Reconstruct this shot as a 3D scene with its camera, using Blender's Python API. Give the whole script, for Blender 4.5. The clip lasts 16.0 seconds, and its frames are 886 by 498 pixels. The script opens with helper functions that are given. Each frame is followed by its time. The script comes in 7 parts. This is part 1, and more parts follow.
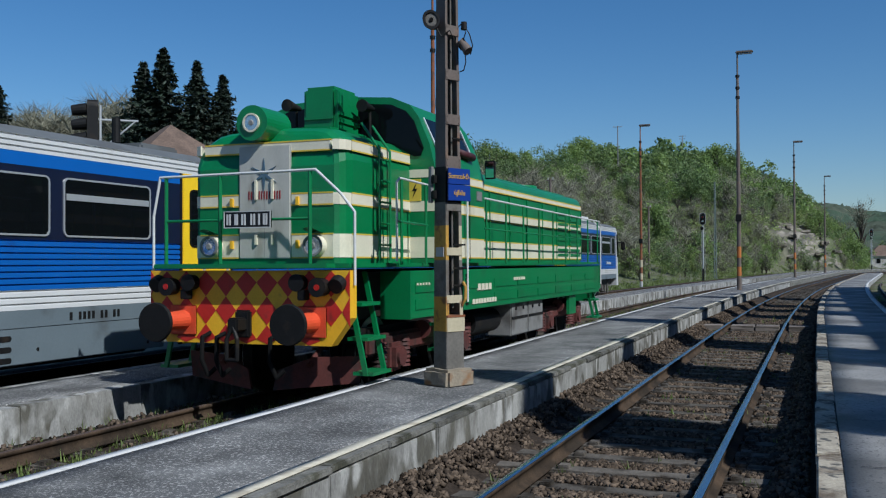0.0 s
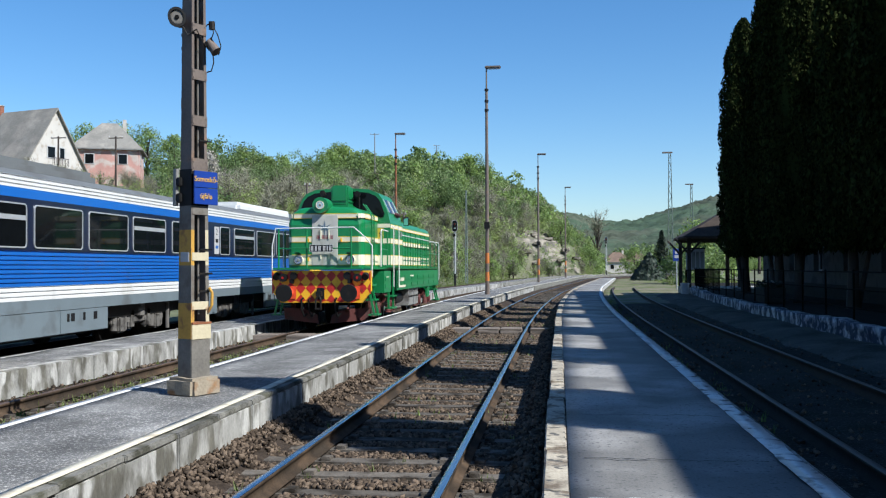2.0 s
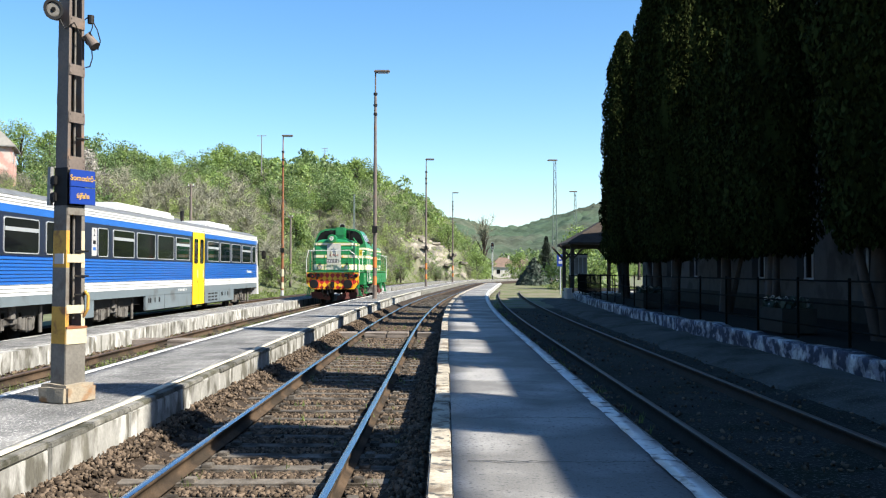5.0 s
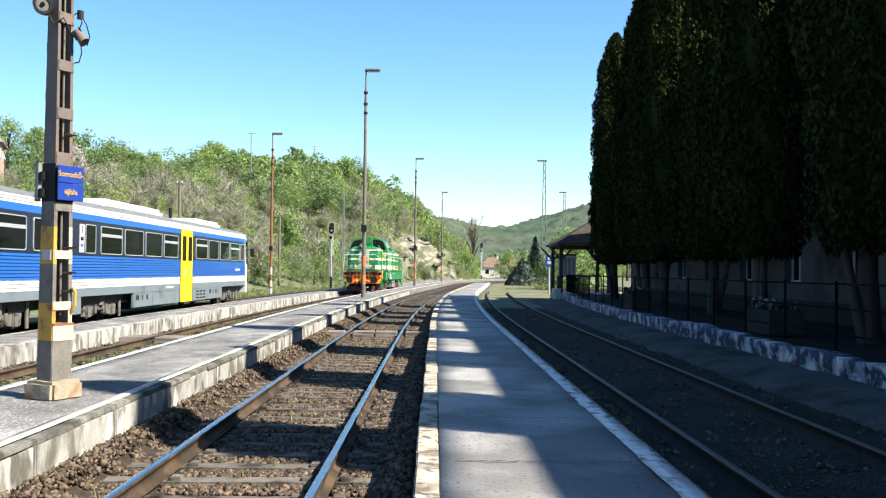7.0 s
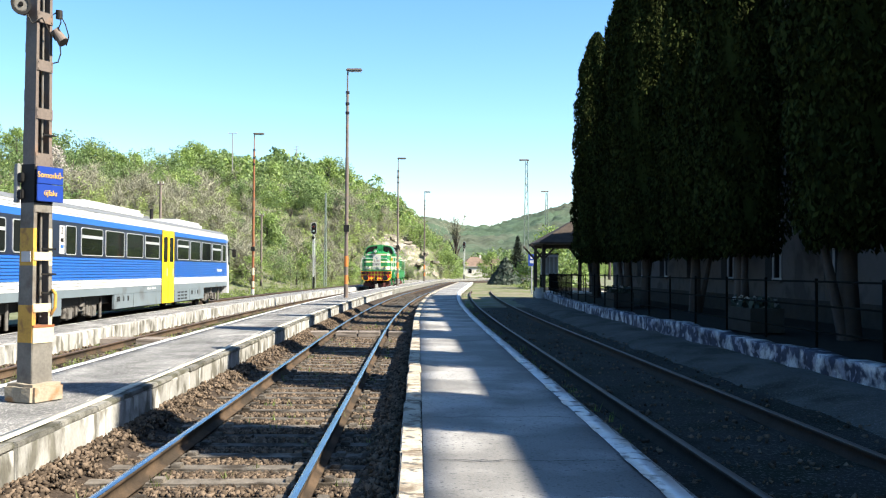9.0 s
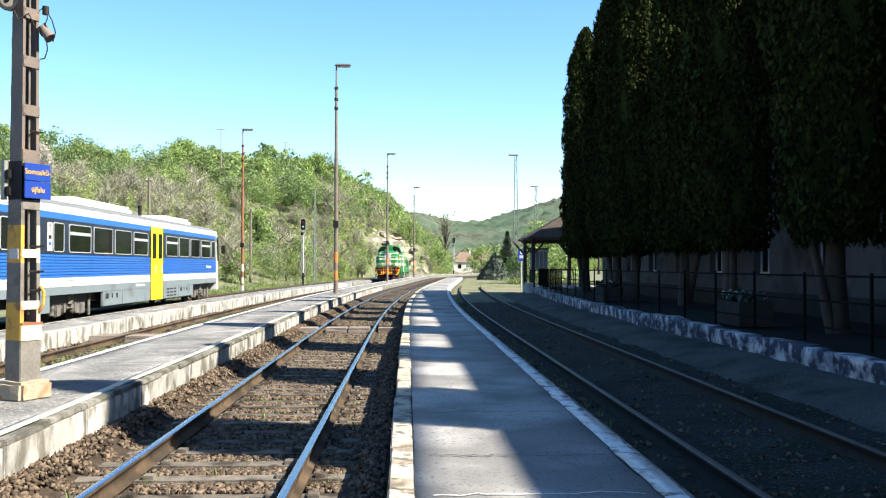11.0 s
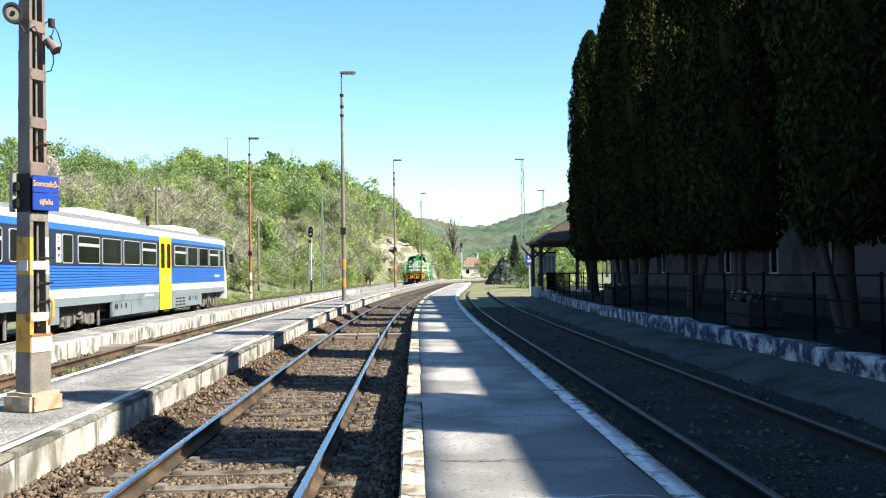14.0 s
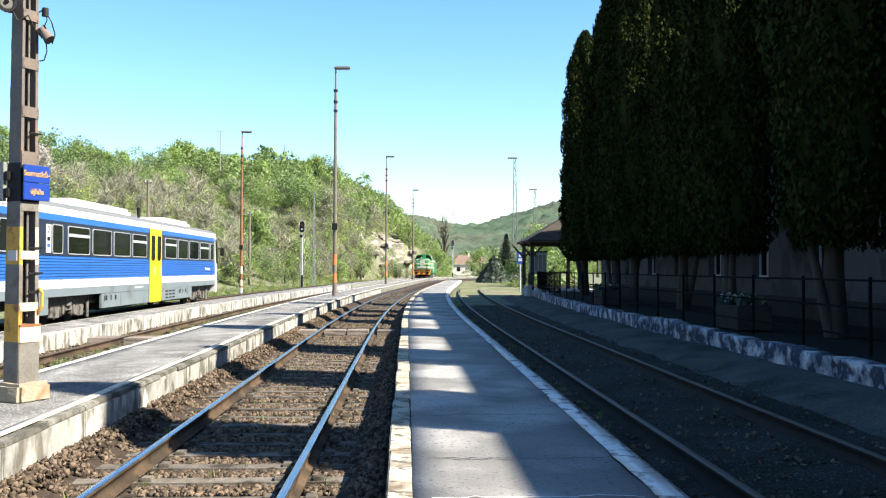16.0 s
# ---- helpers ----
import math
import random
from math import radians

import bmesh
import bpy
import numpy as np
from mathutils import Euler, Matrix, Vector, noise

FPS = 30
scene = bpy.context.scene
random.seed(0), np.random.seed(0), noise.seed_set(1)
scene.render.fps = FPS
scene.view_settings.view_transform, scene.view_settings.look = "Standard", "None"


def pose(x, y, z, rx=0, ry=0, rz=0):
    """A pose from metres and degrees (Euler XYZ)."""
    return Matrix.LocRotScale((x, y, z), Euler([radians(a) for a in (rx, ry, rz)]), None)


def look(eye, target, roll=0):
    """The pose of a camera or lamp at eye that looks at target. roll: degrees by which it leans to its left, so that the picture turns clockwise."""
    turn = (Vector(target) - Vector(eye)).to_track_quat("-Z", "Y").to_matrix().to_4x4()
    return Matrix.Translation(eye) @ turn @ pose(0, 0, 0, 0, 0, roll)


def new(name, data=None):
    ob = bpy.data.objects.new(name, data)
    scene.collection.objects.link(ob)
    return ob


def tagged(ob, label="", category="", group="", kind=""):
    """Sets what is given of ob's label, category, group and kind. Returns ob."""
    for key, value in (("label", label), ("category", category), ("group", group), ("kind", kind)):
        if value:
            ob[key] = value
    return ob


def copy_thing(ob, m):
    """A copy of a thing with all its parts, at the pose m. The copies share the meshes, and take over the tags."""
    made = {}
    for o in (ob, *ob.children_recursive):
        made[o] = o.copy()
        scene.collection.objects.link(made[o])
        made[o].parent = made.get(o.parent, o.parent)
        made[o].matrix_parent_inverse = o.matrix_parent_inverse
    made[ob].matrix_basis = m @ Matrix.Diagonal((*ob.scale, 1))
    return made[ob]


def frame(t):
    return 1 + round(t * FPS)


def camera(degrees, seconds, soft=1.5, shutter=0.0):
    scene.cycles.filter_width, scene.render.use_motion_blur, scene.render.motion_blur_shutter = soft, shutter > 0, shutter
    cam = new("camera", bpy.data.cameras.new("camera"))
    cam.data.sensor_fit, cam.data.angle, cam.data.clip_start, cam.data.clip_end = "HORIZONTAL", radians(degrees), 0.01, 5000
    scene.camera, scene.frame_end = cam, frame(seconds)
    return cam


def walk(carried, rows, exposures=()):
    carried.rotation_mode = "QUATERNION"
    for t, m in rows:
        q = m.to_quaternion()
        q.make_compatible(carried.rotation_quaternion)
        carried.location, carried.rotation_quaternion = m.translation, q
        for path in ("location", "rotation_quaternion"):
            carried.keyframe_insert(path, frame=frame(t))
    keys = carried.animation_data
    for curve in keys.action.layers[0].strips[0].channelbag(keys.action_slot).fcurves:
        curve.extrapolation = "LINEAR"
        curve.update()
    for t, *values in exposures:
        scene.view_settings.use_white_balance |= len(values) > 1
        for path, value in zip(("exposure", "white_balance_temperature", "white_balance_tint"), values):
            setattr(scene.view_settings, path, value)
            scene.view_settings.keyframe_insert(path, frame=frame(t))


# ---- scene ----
# ------------------------------------------------------------------ camera
LENS = 49.5
EYE_Z = 1.72
cam = camera(LENS, 16.0, soft=1.2)
# seconds, sideways metres, yaw, pitch, roll (degrees)
TURNS = [
    (0.0, -0.11, 21.26, 0.82, 0.28), (0.5, -0.11, 13.47, 0.80, 1.97), (1.0, -0.11, 10.30, 1.09, 1.65),
    (1.5, -0.05, 8.43, 1.06, 0.49), (2.0, -0.01, 6.89, 1.08, 0.23), (2.5, 0, 5.44, 1.20, 0.10),
    (3.0, 0, 4.23, 1.16, 0.11), (3.5, 0, 3.03, 1.11, -0.18), (4.0, 0, 1.63, 1.11, -0.33),
    (4.5, 0, 0.58, 1.14, -0.35), (5.0, 0, 0.20, 1.33, -0.15), (7.5, 0, -0.65, 1.29, -0.69),
    (8.0, 0, -1.04, 1.28, -0.46), (8.5, 0, -1.31, 1.32, -0.37), (9.0, 0, -1.49, 1.29, -0.32),
    (9.5, 0, -1.76, 1.31, -0.52), (12.0, 0, -2.26, 0.86, 0.15), (12.5, 0, -2.17, 0.96, 0.05),
    (13.0, 0, -2.07, 1.21, 0.20), (13.5, 0, -1.80, 1.26, 0.39), (14.0, 0, -1.63, 1.34, 0.83),
    (14.5, 0, -1.65, 1.35, 0.40), (15.0, 0, -1.72, 1.31, 0.03), (15.5, 0, -1.86, 1.24, -0.17),
    (16.0, 0, -2.17, 1.18, -0.20)]
# seconds, stops, kelvin, tint: the clip's camera opens up as it turns away from the bright locomotive
EXPOSURES = [(0.0, -0.08, 5650, 8), (0.5, 0.16, 5700, 8), (1.0, 0.44, 5780, 9), (1.5, 0.65, 5860, 9), (2.0, 0.78, 5960, 9), (3.0, 1.05, 6250, 9), (4.0, 1.25, 6500, 9), (5.0, 1.41, 6650, 9),
             (7.5, 1.67, 6850, 9), (9.0, 1.79, 6950, 9), (12.0, 1.84, 6950, 9), (16.0, 1.84, 6950, 9)]
walk(cam, [(t, pose(x, 0, EYE_Z, 90 + p, r, y)) for t, x, y, p, r in TURNS], EXPOSURES)

# ------------------------------------------------------------------ light
SUN_FROM = Vector((1.0, -0.46, 1.06)).normalized()
world = bpy.data.worlds.new("sky")
scene.world = world
world.use_nodes = True
wn = world.node_tree
sky = wn.nodes.new("ShaderNodeTexSky")
sky.sky_type = "NISHITA"
sky.sun_disc = False
sky.sun_elevation = math.asin(SUN_FROM.z)
sky.sun_rotation = math.atan2(SUN_FROM.x, SUN_FROM.y)
sky.altitude, sky.air_density, sky.dust_density, sky.ozone_density = 250, 1.0, 0.55, 3.4
wn.nodes["Background"].inputs["Strength"].default_value = 0.085
hue = wn.nodes.new("ShaderNodeHueSaturation")
hue.inputs["Saturation"].default_value = 1.24
wn.links.new(sky.outputs["Color"], hue.inputs["Color"])
wn.links.new(hue.outputs["Color"], wn.nodes["Background"].inputs["Color"])
sun = new("sun", bpy.data.lights.new("sun", "SUN"))
sun.data.energy, sun.data.angle, sun.data.color = 5.0, radians(0.53), (1.0, 0.945, 0.855)
sun.matrix_world = look(SUN_FROM * 60, (0, 0, 0))


# ------------------------------------------------------------------ materials
def mat(name, col, rough=0.7, metal=0.0, var=0.25, scale=6.0, fine=40.0, bump=0.15, stain=None, stain_at=0.6, stain_scale=1.2,
        coat=0.0, island=0.0, each=0.0, stretch=(1, 1, 1), spec=0.5, thin=0.0, speck=None, speck_scale=60.0, speck_at=0.6):
    """A surface with grain at two scales, an optional stain colour in patches, and relief."""
    m = bpy.data.materials.new(name)
    m.use_nodes = True
    nt, N, L = m.node_tree, m.node_tree.nodes, m.node_tree.links
    b = N["Principled BSDF"]
    b.inputs["Roughness"].default_value, b.inputs["Metallic"].default_value = rough, metal
    b.inputs["Coat Weight"].default_value = coat
    b.inputs["Specular IOR Level"].default_value = spec
    tc = N.new("ShaderNodeTexCoord")
    mp = N.new("ShaderNodeMapping")
    mp.inputs["Scale"].default_value = stretch
    L.new(tc.outputs["Object"], mp.inputs["Vector"])
    if each:
        # alike pieces share a mesh: each takes its own cut of the pattern
        oi, sh = N.new("ShaderNodeObjectInfo"), N.new("ShaderNodeVectorMath")
        sh.operation = "SCALE"
        sh.inputs[0].default_value = (37.0, 91.0, 53.0)
        L.new(oi.outputs["Random"], sh.inputs["Scale"])
        L.new(sh.outputs[0], mp.inputs["Location"])

    def noise_of(s, detail=4.0):
        n = N.new("ShaderNodeTexNoise")
        n.inputs["Scale"].default_value, n.inputs["Detail"].default_value = s, detail
        L.new(mp.outputs["Vector"], n.inputs["Vector"])
        return n.outputs["Fac"]

    def math_of(op, a, c):
        n = N.new("ShaderNodeMath")
        n.operation = op
        for i, v in enumerate((a, c)):
            if isinstance(v, (int, float)):
                n.inputs[i].default_value = v
            else:
                L.new(v, n.inputs[i])
        return n.outputs[0]

    big, small = noise_of(scale), noise_of(fine, 2.0)
    both = math_of("ADD", math_of("MULTIPLY", big, 0.6), math_of("MULTIPLY", small, 0.4))
    mr = N.new("ShaderNodeMapRange")
    mr.inputs["From Min"].default_value, mr.inputs["From Max"].default_value = 0.3, 0.7
    mr.inputs["To Min"].default_value, mr.inputs["To Max"].default_value = 1 - var, 1 + var
    L.new(both, mr.inputs["Value"])
    fac = mr.outputs["Result"]
    if island:
        g = N.new("ShaderNodeNewGeometry")
        fac = math_of("MULTIPLY", fac, math_of("ADD", math_of("MULTIPLY", g.outputs["Random Per Island"], 2 * island), 1 - island))
    if each:
        o = N.new("ShaderNodeObjectInfo")
        fac = math_of("MULTIPLY", fac, math_of("ADD", math_of("MULTIPLY", o.outputs["Random"], 2 * each), 1 - each))
    base = N.new("ShaderNodeMix")
    base.data_type = "RGBA"
    base.inputs["A"].default_value = (*col, 1)
    base.inputs["B"].default_value = (*(stain or col), 1)
    if stain:
        ramp = N.new("ShaderNodeMapRange")
        ramp.inputs["From Min"].default_value, ramp.inputs["From Max"].default_value = stain_at - 0.06, stain_at + 0.06
        L.new(noise_of(stain_scale, 6.0), ramp.inputs["Value"])
        L.new(ramp.outputs["Result"], base.inputs["Factor"])
    else:
        base.inputs["Factor"].default_value = 0
    colour = base.outputs["Result"]
    if speck:
        sm, sr = N.new("ShaderNodeMix"), N.new("ShaderNodeMapRange")
        sm.data_type = "RGBA"
        sr.inputs["From Min"].default_value, sr.inputs["From Max"].default_value = speck_at - 0.04, speck_at + 0.04
        L.new(noise_of(speck_scale, 1.0), sr.inputs["Value"])
        L.new(sr.outputs["Result"], sm.inputs["Factor"])
        L.new(colour, sm.inputs["A"])
        sm.inputs["B"].default_value = (*speck, 1)
        colour = sm.outputs["Result"]
    mul = N.new("ShaderNodeVectorMath")
    mul.operation = "SCALE"
    L.new(colour, mul.inputs[0])
    L.new(fac, mul.inputs["Scale"])
    L.new(mul.outputs[0], b.inputs["Base Color"])
    if bump:
        bp = N.new("ShaderNodeBump")
        bp.inputs["Strength"].default_value, bp.inputs["Distance"].default_value = bump, 0.02
        L.new(both, bp.inputs["Height"])
        L.new(bp.outputs["Normal"], b.inputs["Normal"])
    if thin:
        tr, mx = N.new("ShaderNodeBsdfTranslucent"), N.new("ShaderNodeMixShader")
        L.new(mul.outputs[0], tr.inputs["Color"])
        mx.inputs["Fac"].default_value = thin
        L.new(b.outputs[0], mx.inputs[1])
        L.new(tr.outputs[0], mx.inputs[2])
        L.new(mx.outputs[0], N["Material Output"].inputs["Surface"])
    return m


GREEN = mat("loco green paint", (0.0088, 0.163, 0.049), 0.4, var=0.16, scale=2.5, coat=0.15, bump=0.03, stain=(0.0123, 0.124, 0.04), stain_at=0.62)
CREAM = mat("cream paint", (0.649, 0.613, 0.469), 0.45, var=0.1, scale=3, coat=0.1, bump=0.03, stain=(0.496, 0.451, 0.325), stain_at=0.66)
PANEL_GREY = mat("aged white panel", (0.421, 0.413, 0.367), 0.5, var=0.12, scale=3, bump=0.04, stain=(0.321, 0.306, 0.26), stain_at=0.6, stretch=(3, 3, 0.6))
LINE_YEL = mat("yellow pinstripe", (0.565, 0.404, 0.048), 0.5, var=0.1)
WARN_YEL = mat("warning yellow", (0.736, 0.414, 0.0138), 0.5, var=0.12, scale=4, stain=(0.322, 0.184, 0.0276), stain_at=0.68, stain_scale=5)
WARN_RED = mat("warning red", (0.423, 0.019, 0.0127), 0.5, var=0.15, scale=4, stain=(0.169, 0.0212, 0.0158), stain_at=0.66, stain_scale=5)
BUFFER_RED = mat("buffer orange red", (0.606, 0.073, 0.0242), 0.5, var=0.12)
FRAME_RED = mat("bogie oxide red", (0.08, 0.0184, 0.0147), 0.75, var=0.3, scale=5, stain=(0.031, 0.0184, 0.0153), stain_at=0.56, stain_scale=3)
BOGIE_GREY = mat("dusty bogie grey", (0.104, 0.098, 0.089), 0.8, var=0.3, scale=5, stain=(0.031, 0.0275, 0.0245), stain_at=0.56, stain_scale=4)
BLACK = mat("black steel", (0.007, 0.007, 0.007), 0.6, var=0.3, spec=0.25, stain=(0.022, 0.017, 0.012), stain_at=0.62, stain_scale=4)
RUBBER = mat("rubber", (0.007, 0.007, 0.007), 0.9, var=0.3, spec=0.1)
MAROON = mat("worn maroon leather", (0.055, 0.0134, 0.0153), 0.6, var=0.25, scale=9, bump=0.2)
MIRROR = mat("mirror glass", (0.8, 0.82, 0.82), 0.03, metal=1.0, var=0.02, bump=0.0)
WHITE_RAIL = mat("white handrail paint", (0.574, 0.574, 0.551), 0.45, var=0.1)
STEEL = mat("bright steel", (0.5, 0.5, 0.5), 0.3, metal=1.0, var=0.1)
GREY_BOX = mat("grey box paint", (0.184, 0.184, 0.177), 0.55, var=0.15, stain=(0.073, 0.067, 0.061), stain_at=0.62)
GLASS = mat("dark glass", (0.004, 0.005, 0.006), 0.05, var=0.1, bump=0.0, spec=0.16)
LENS_GLASS = mat("lamp glass", (0.6, 0.62, 0.62), 0.12, metal=0.8, var=0.1, bump=0.0)
RED_LENS = mat("red lamp glass", (0.337, 0.0092, 0.0061), 0.15, var=0.05, bump=0)
INK_RED = mat("red lettering", (0.214, 0.0122, 0.0122), 0.5, var=0.05)
INK_BLUE = mat("grey blue star", (0.073, 0.122, 0.165), 0.4, var=0.1)
PLATE_BLACK = mat("number plate black", (0.0061, 0.0061, 0.0073), 0.4, var=0.1)
PLATE_WHITE = mat("plate white", (0.49, 0.49, 0.477), 0.45, var=0.05)

T_BLUE = mat("train blue", (0.0122, 0.101, 0.379), 0.32, var=0.08, scale=1.5, coat=0.2, bump=0.02, stain=(0.0122, 0.061, 0.233), stain_at=0.68)
T_WHITE = mat("train white", (0.576, 0.583, 0.576), 0.35, var=0.06, scale=1.5, coat=0.2, bump=0.02, stain=(0.458, 0.458, 0.428), stain_at=0.66, stretch=(1, 1, 0.5))
T_NAVY = mat("train dark window band", (0.0073, 0.011, 0.031), 0.3, var=0.1, coat=0.2, bump=0.01)
T_GREY = mat("train skirt grey", (0.122, 0.153, 0.171), 0.45, var=0.1, scale=2, bump=0.02, stain=(0.086, 0.098, 0.104), stain_at=0.63)
T_ROOF = mat("train roof grey", (0.11, 0.119, 0.122), 0.7, var=0.15, scale=1.2, stain=(0.08, 0.083, 0.083), stain_at=0.58)
T_YEL = mat("train door yellow", (0.8, 0.53, 0.01), 0.38, var=0.06, coat=0.2, bump=0.01)
T_FRAME = mat("aluminium window frame", (0.6, 0.62, 0.63), 0.35, metal=0.6, var=0.06, bump=0.0)

ASPHALT = mat("old asphalt", (0.105, 0.105, 0.103), 0.9, var=0.7, scale=1.6, fine=90, spec=0.2, bump=0.5, stain=(0.155, 0.155, 0.15), stain_at=0.58, stain_scale=0.9, speck=(0.3, 0.295, 0.28), speck_scale=48, speck_at=0.6)
ASPHALT_R = mat("smooth worn asphalt", (0.14, 0.137, 0.13), 0.75, var=0.4, scale=0.9, fine=60, bump=0.2, spec=0.25, speck=(0.085, 0.085, 0.085), speck_scale=26, speck_at=0.66, stain=(0.26, 0.255, 0.245), stain_at=0.53, stain_scale=0.6)
CONCRETE = mat("streaked platform concrete", (0.255, 0.252, 0.234), 0.88, var=0.4, scale=5, fine=45, bump=0.25, stain=(0.098, 0.093, 0.075), stain_at=0.54, stain_scale=3.2, speck=(0.365, 0.361, 0.34), speck_scale=4.2, speck_at=0.6, stretch=(1, 1, 0.5), each=0.16)
KERB = mat("cream kerb paint", (0.34, 0.302, 0.234), 0.88, var=0.4, scale=5, bump=0.5, stain=(0.128, 0.098, 0.068), stain_at=0.55, stain_scale=3.4, speck=(0.076, 0.072, 0.064), speck_scale=11, speck_at=0.64, each=0.1)
LINE_FLAKED = mat("flaking white line paint", (0.589, 0.589, 0.57), 0.8, var=0.15, scale=5, bump=0.2, stain=(0.076, 0.076, 0.076), stain_at=0.6, stain_scale=6)
LINE = mat("white line paint", (0.532, 0.532, 0.516), 0.8, var=0.15, scale=5, bump=0.2, stain=(0.235, 0.235, 0.227), stain_at=0.64, stain_scale=5)
RUST = mat("rusty rail side", (0.064, 0.043, 0.0272), 0.85, var=0.45, scale=5, bump=0.3, spec=0.2, stain=(0.0298, 0.0221, 0.0153), stain_at=0.52)
RAILTOP = mat("polished rail head", (0.42, 0.45, 0.5), 0.25, metal=1.0, var=0.15, scale=3, bump=0.05)
RAILTOP_R = mat("rusted rail head", (0.086, 0.058, 0.043), 0.6, metal=0.3, var=0.25, scale=3, bump=0.1)
SLEEPER = mat("weathered concrete sleeper", (0.106, 0.093, 0.078), 0.95, spec=0.15, var=0.45, scale=7, bump=0.6, stain=(0.038, 0.031, 0.0238), stain_at=0.53, stain_scale=4, each=0.25)
BALLAST = mat("brown ballast", (0.038, 0.0289, 0.0221), 0.95, spec=0.1, var=0.6, scale=14, fine=60, bump=1.0, stain=(0.0255, 0.0221, 0.0187), stain_at=0.6, stain_scale=0.6)
STONE = mat("ballast stones", (0.088, 0.066, 0.048), 0.95, spec=0.1, var=0.3, scale=14, bump=0.0, island=0.7)
# earth colour lowered so the siding's shade reads deeper than the sky fill allows
EARTH = mat("dry earth darkened for shade", (0.0204, 0.0195, 0.017), 0.95, spec=0.1, var=0.5, scale=0.8, fine=14, bump=0.7, stain=(0.0119, 0.0136, 0.0085), stain_at=0.53, stain_scale=0.9, speck=(0.064, 0.062, 0.056), speck_scale=34, speck_at=0.62)
PATH = mat("trodden grey gravel path", (0.064, 0.062, 0.054), 0.95, spec=0.1, var=0.4, scale=1.3, fine=18, bump=0.6, stain=(0.0289, 0.0289, 0.0221), stain_at=0.56, stain_scale=0.8, speck=(0.102, 0.1, 0.093), speck_scale=40, speck_at=0.62)
OLD_KERB = mat("weathered mossy kerb", (0.145, 0.141, 0.126), 0.9, var=0.5, scale=5, fine=40, bump=0.5, spec=0.2, stain=(0.064, 0.063, 0.047), stain_at=0.54, stain_scale=3, each=0.2)
# shaded copy of RUST: the siding's shade is in the colour
RUST_SHADED = mat("rusty rail side darkened for shade", (0.0255, 0.0187, 0.0145), 0.85, var=0.35, scale=5, bump=0.3, spec=0.15)
TIMBER_PALE = mat("bleached crossing timber", (0.204, 0.174, 0.149), 0.9, var=0.35, scale=4, bump=0.4, spec=0.15, stain=(0.085, 0.072, 0.06), stain_at=0.56, stain_scale=3, stretch=(0.3, 3, 3))
# darker copy of the earth, the terrace's shade put into its colour
SOIL_SHADED = mat("garden soil darkened for shade", (0.0122, 0.011, 0.0086), 0.95, spec=0.1, var=0.35, scale=2, fine=20, bump=0.5)
# concrete for plinth and planters, with the deep shade mixed into its colour
CONCRETE_SHADED = mat("old concrete darkened for shade", (0.0272, 0.0272, 0.0238), 0.9, spec=0.1, var=0.3, scale=3, bump=0.4)
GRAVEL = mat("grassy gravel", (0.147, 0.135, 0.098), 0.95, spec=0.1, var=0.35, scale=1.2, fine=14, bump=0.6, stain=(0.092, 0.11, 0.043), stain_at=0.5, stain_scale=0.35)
HILL = mat("hill scrub floor", (0.102, 0.098, 0.064), 0.95, var=0.5, scale=0.35, fine=3, bump=0.8, stain=(0.085, 0.098, 0.041), stain_at=0.5, stain_scale=0.08)
POST_STEEL = mat("grimy steel post", (0.115, 0.092, 0.078), 0.7, var=0.3, scale=3, bump=0.2, stain=(0.15, 0.085, 0.05), stain_at=0.64, stain_scale=3)
POST_YEL = mat("flaking yellow paint", (0.416, 0.233, 0.037), 0.7, var=0.2, scale=5, bump=0.2, stain=(0.171, 0.08, 0.031), stain_at=0.6, stain_scale=6)
POST_GREY = mat("grey post paint", (0.125, 0.117, 0.103), 0.75, var=0.3, scale=4, bump=0.2, stain=(0.085, 0.07, 0.055), stain_at=0.56, stain_scale=3)
POST_CREAM = mat("cream post bar", (0.428, 0.379, 0.257), 0.7, var=0.15, stain=(0.214, 0.104, 0.049), stain_at=0.66, stain_scale=6)
RUST_BRIGHT = mat("orange rust", (0.208, 0.073, 0.0275), 0.85, var=0.3, scale=4, stain=(0.098, 0.043, 0.0245), stain_at=0.55, stain_scale=4)
BLOCK = mat("stained concrete footing", (0.245, 0.208, 0.153), 0.9, var=0.25, scale=4, bump=0.5, stain=(0.184, 0.092, 0.037), stain_at=0.58, stain_scale=4)
SIGN_BLUE = mat("station sign blue", (0.0092, 0.037, 0.22), 0.4, var=0.06, bump=0.0)
SIGN_YEL = mat("station sign yellow", (0.52, 0.306, 0.049), 0.5, var=0.05, bump=0.0)
BANDS_ORANGE = mat("orange mast band", (0.428, 0.135, 0.0245), 0.7, var=0.2, stain=(0.245, 0.098, 0.037), stain_at=0.6, stain_scale=6)
GALV = mat("galvanised steel", (0.42, 0.43, 0.43), 0.5, metal=0.5, var=0.15)
MAST_GREEN = mat("pale green lattice paint", (0.11, 0.141, 0.122), 0.7, var=0.2)
LEAF = mat("fresh spring leaves", (0.188, 0.272, 0.071), 0.6, var=0.3, scale=0.3, fine=2, bump=0.0, island=0.3, stain=(0.143, 0.201, 0.078), stain_at=0.52, stain_scale=0.12, thin=0.45)
LEAF_DARK = mat("darker leaves", (0.122, 0.184, 0.061), 0.6, var=0.3, scale=0.3, fine=2, bump=0.0, island=0.4, thin=0.4)
LEAF_OLIVE = mat("budding olive twigs", (0.255, 0.32, 0.105), 0.7, var=0.3, scale=0.2, fine=2, bump=0.0, island=0.35, thin=0.45)
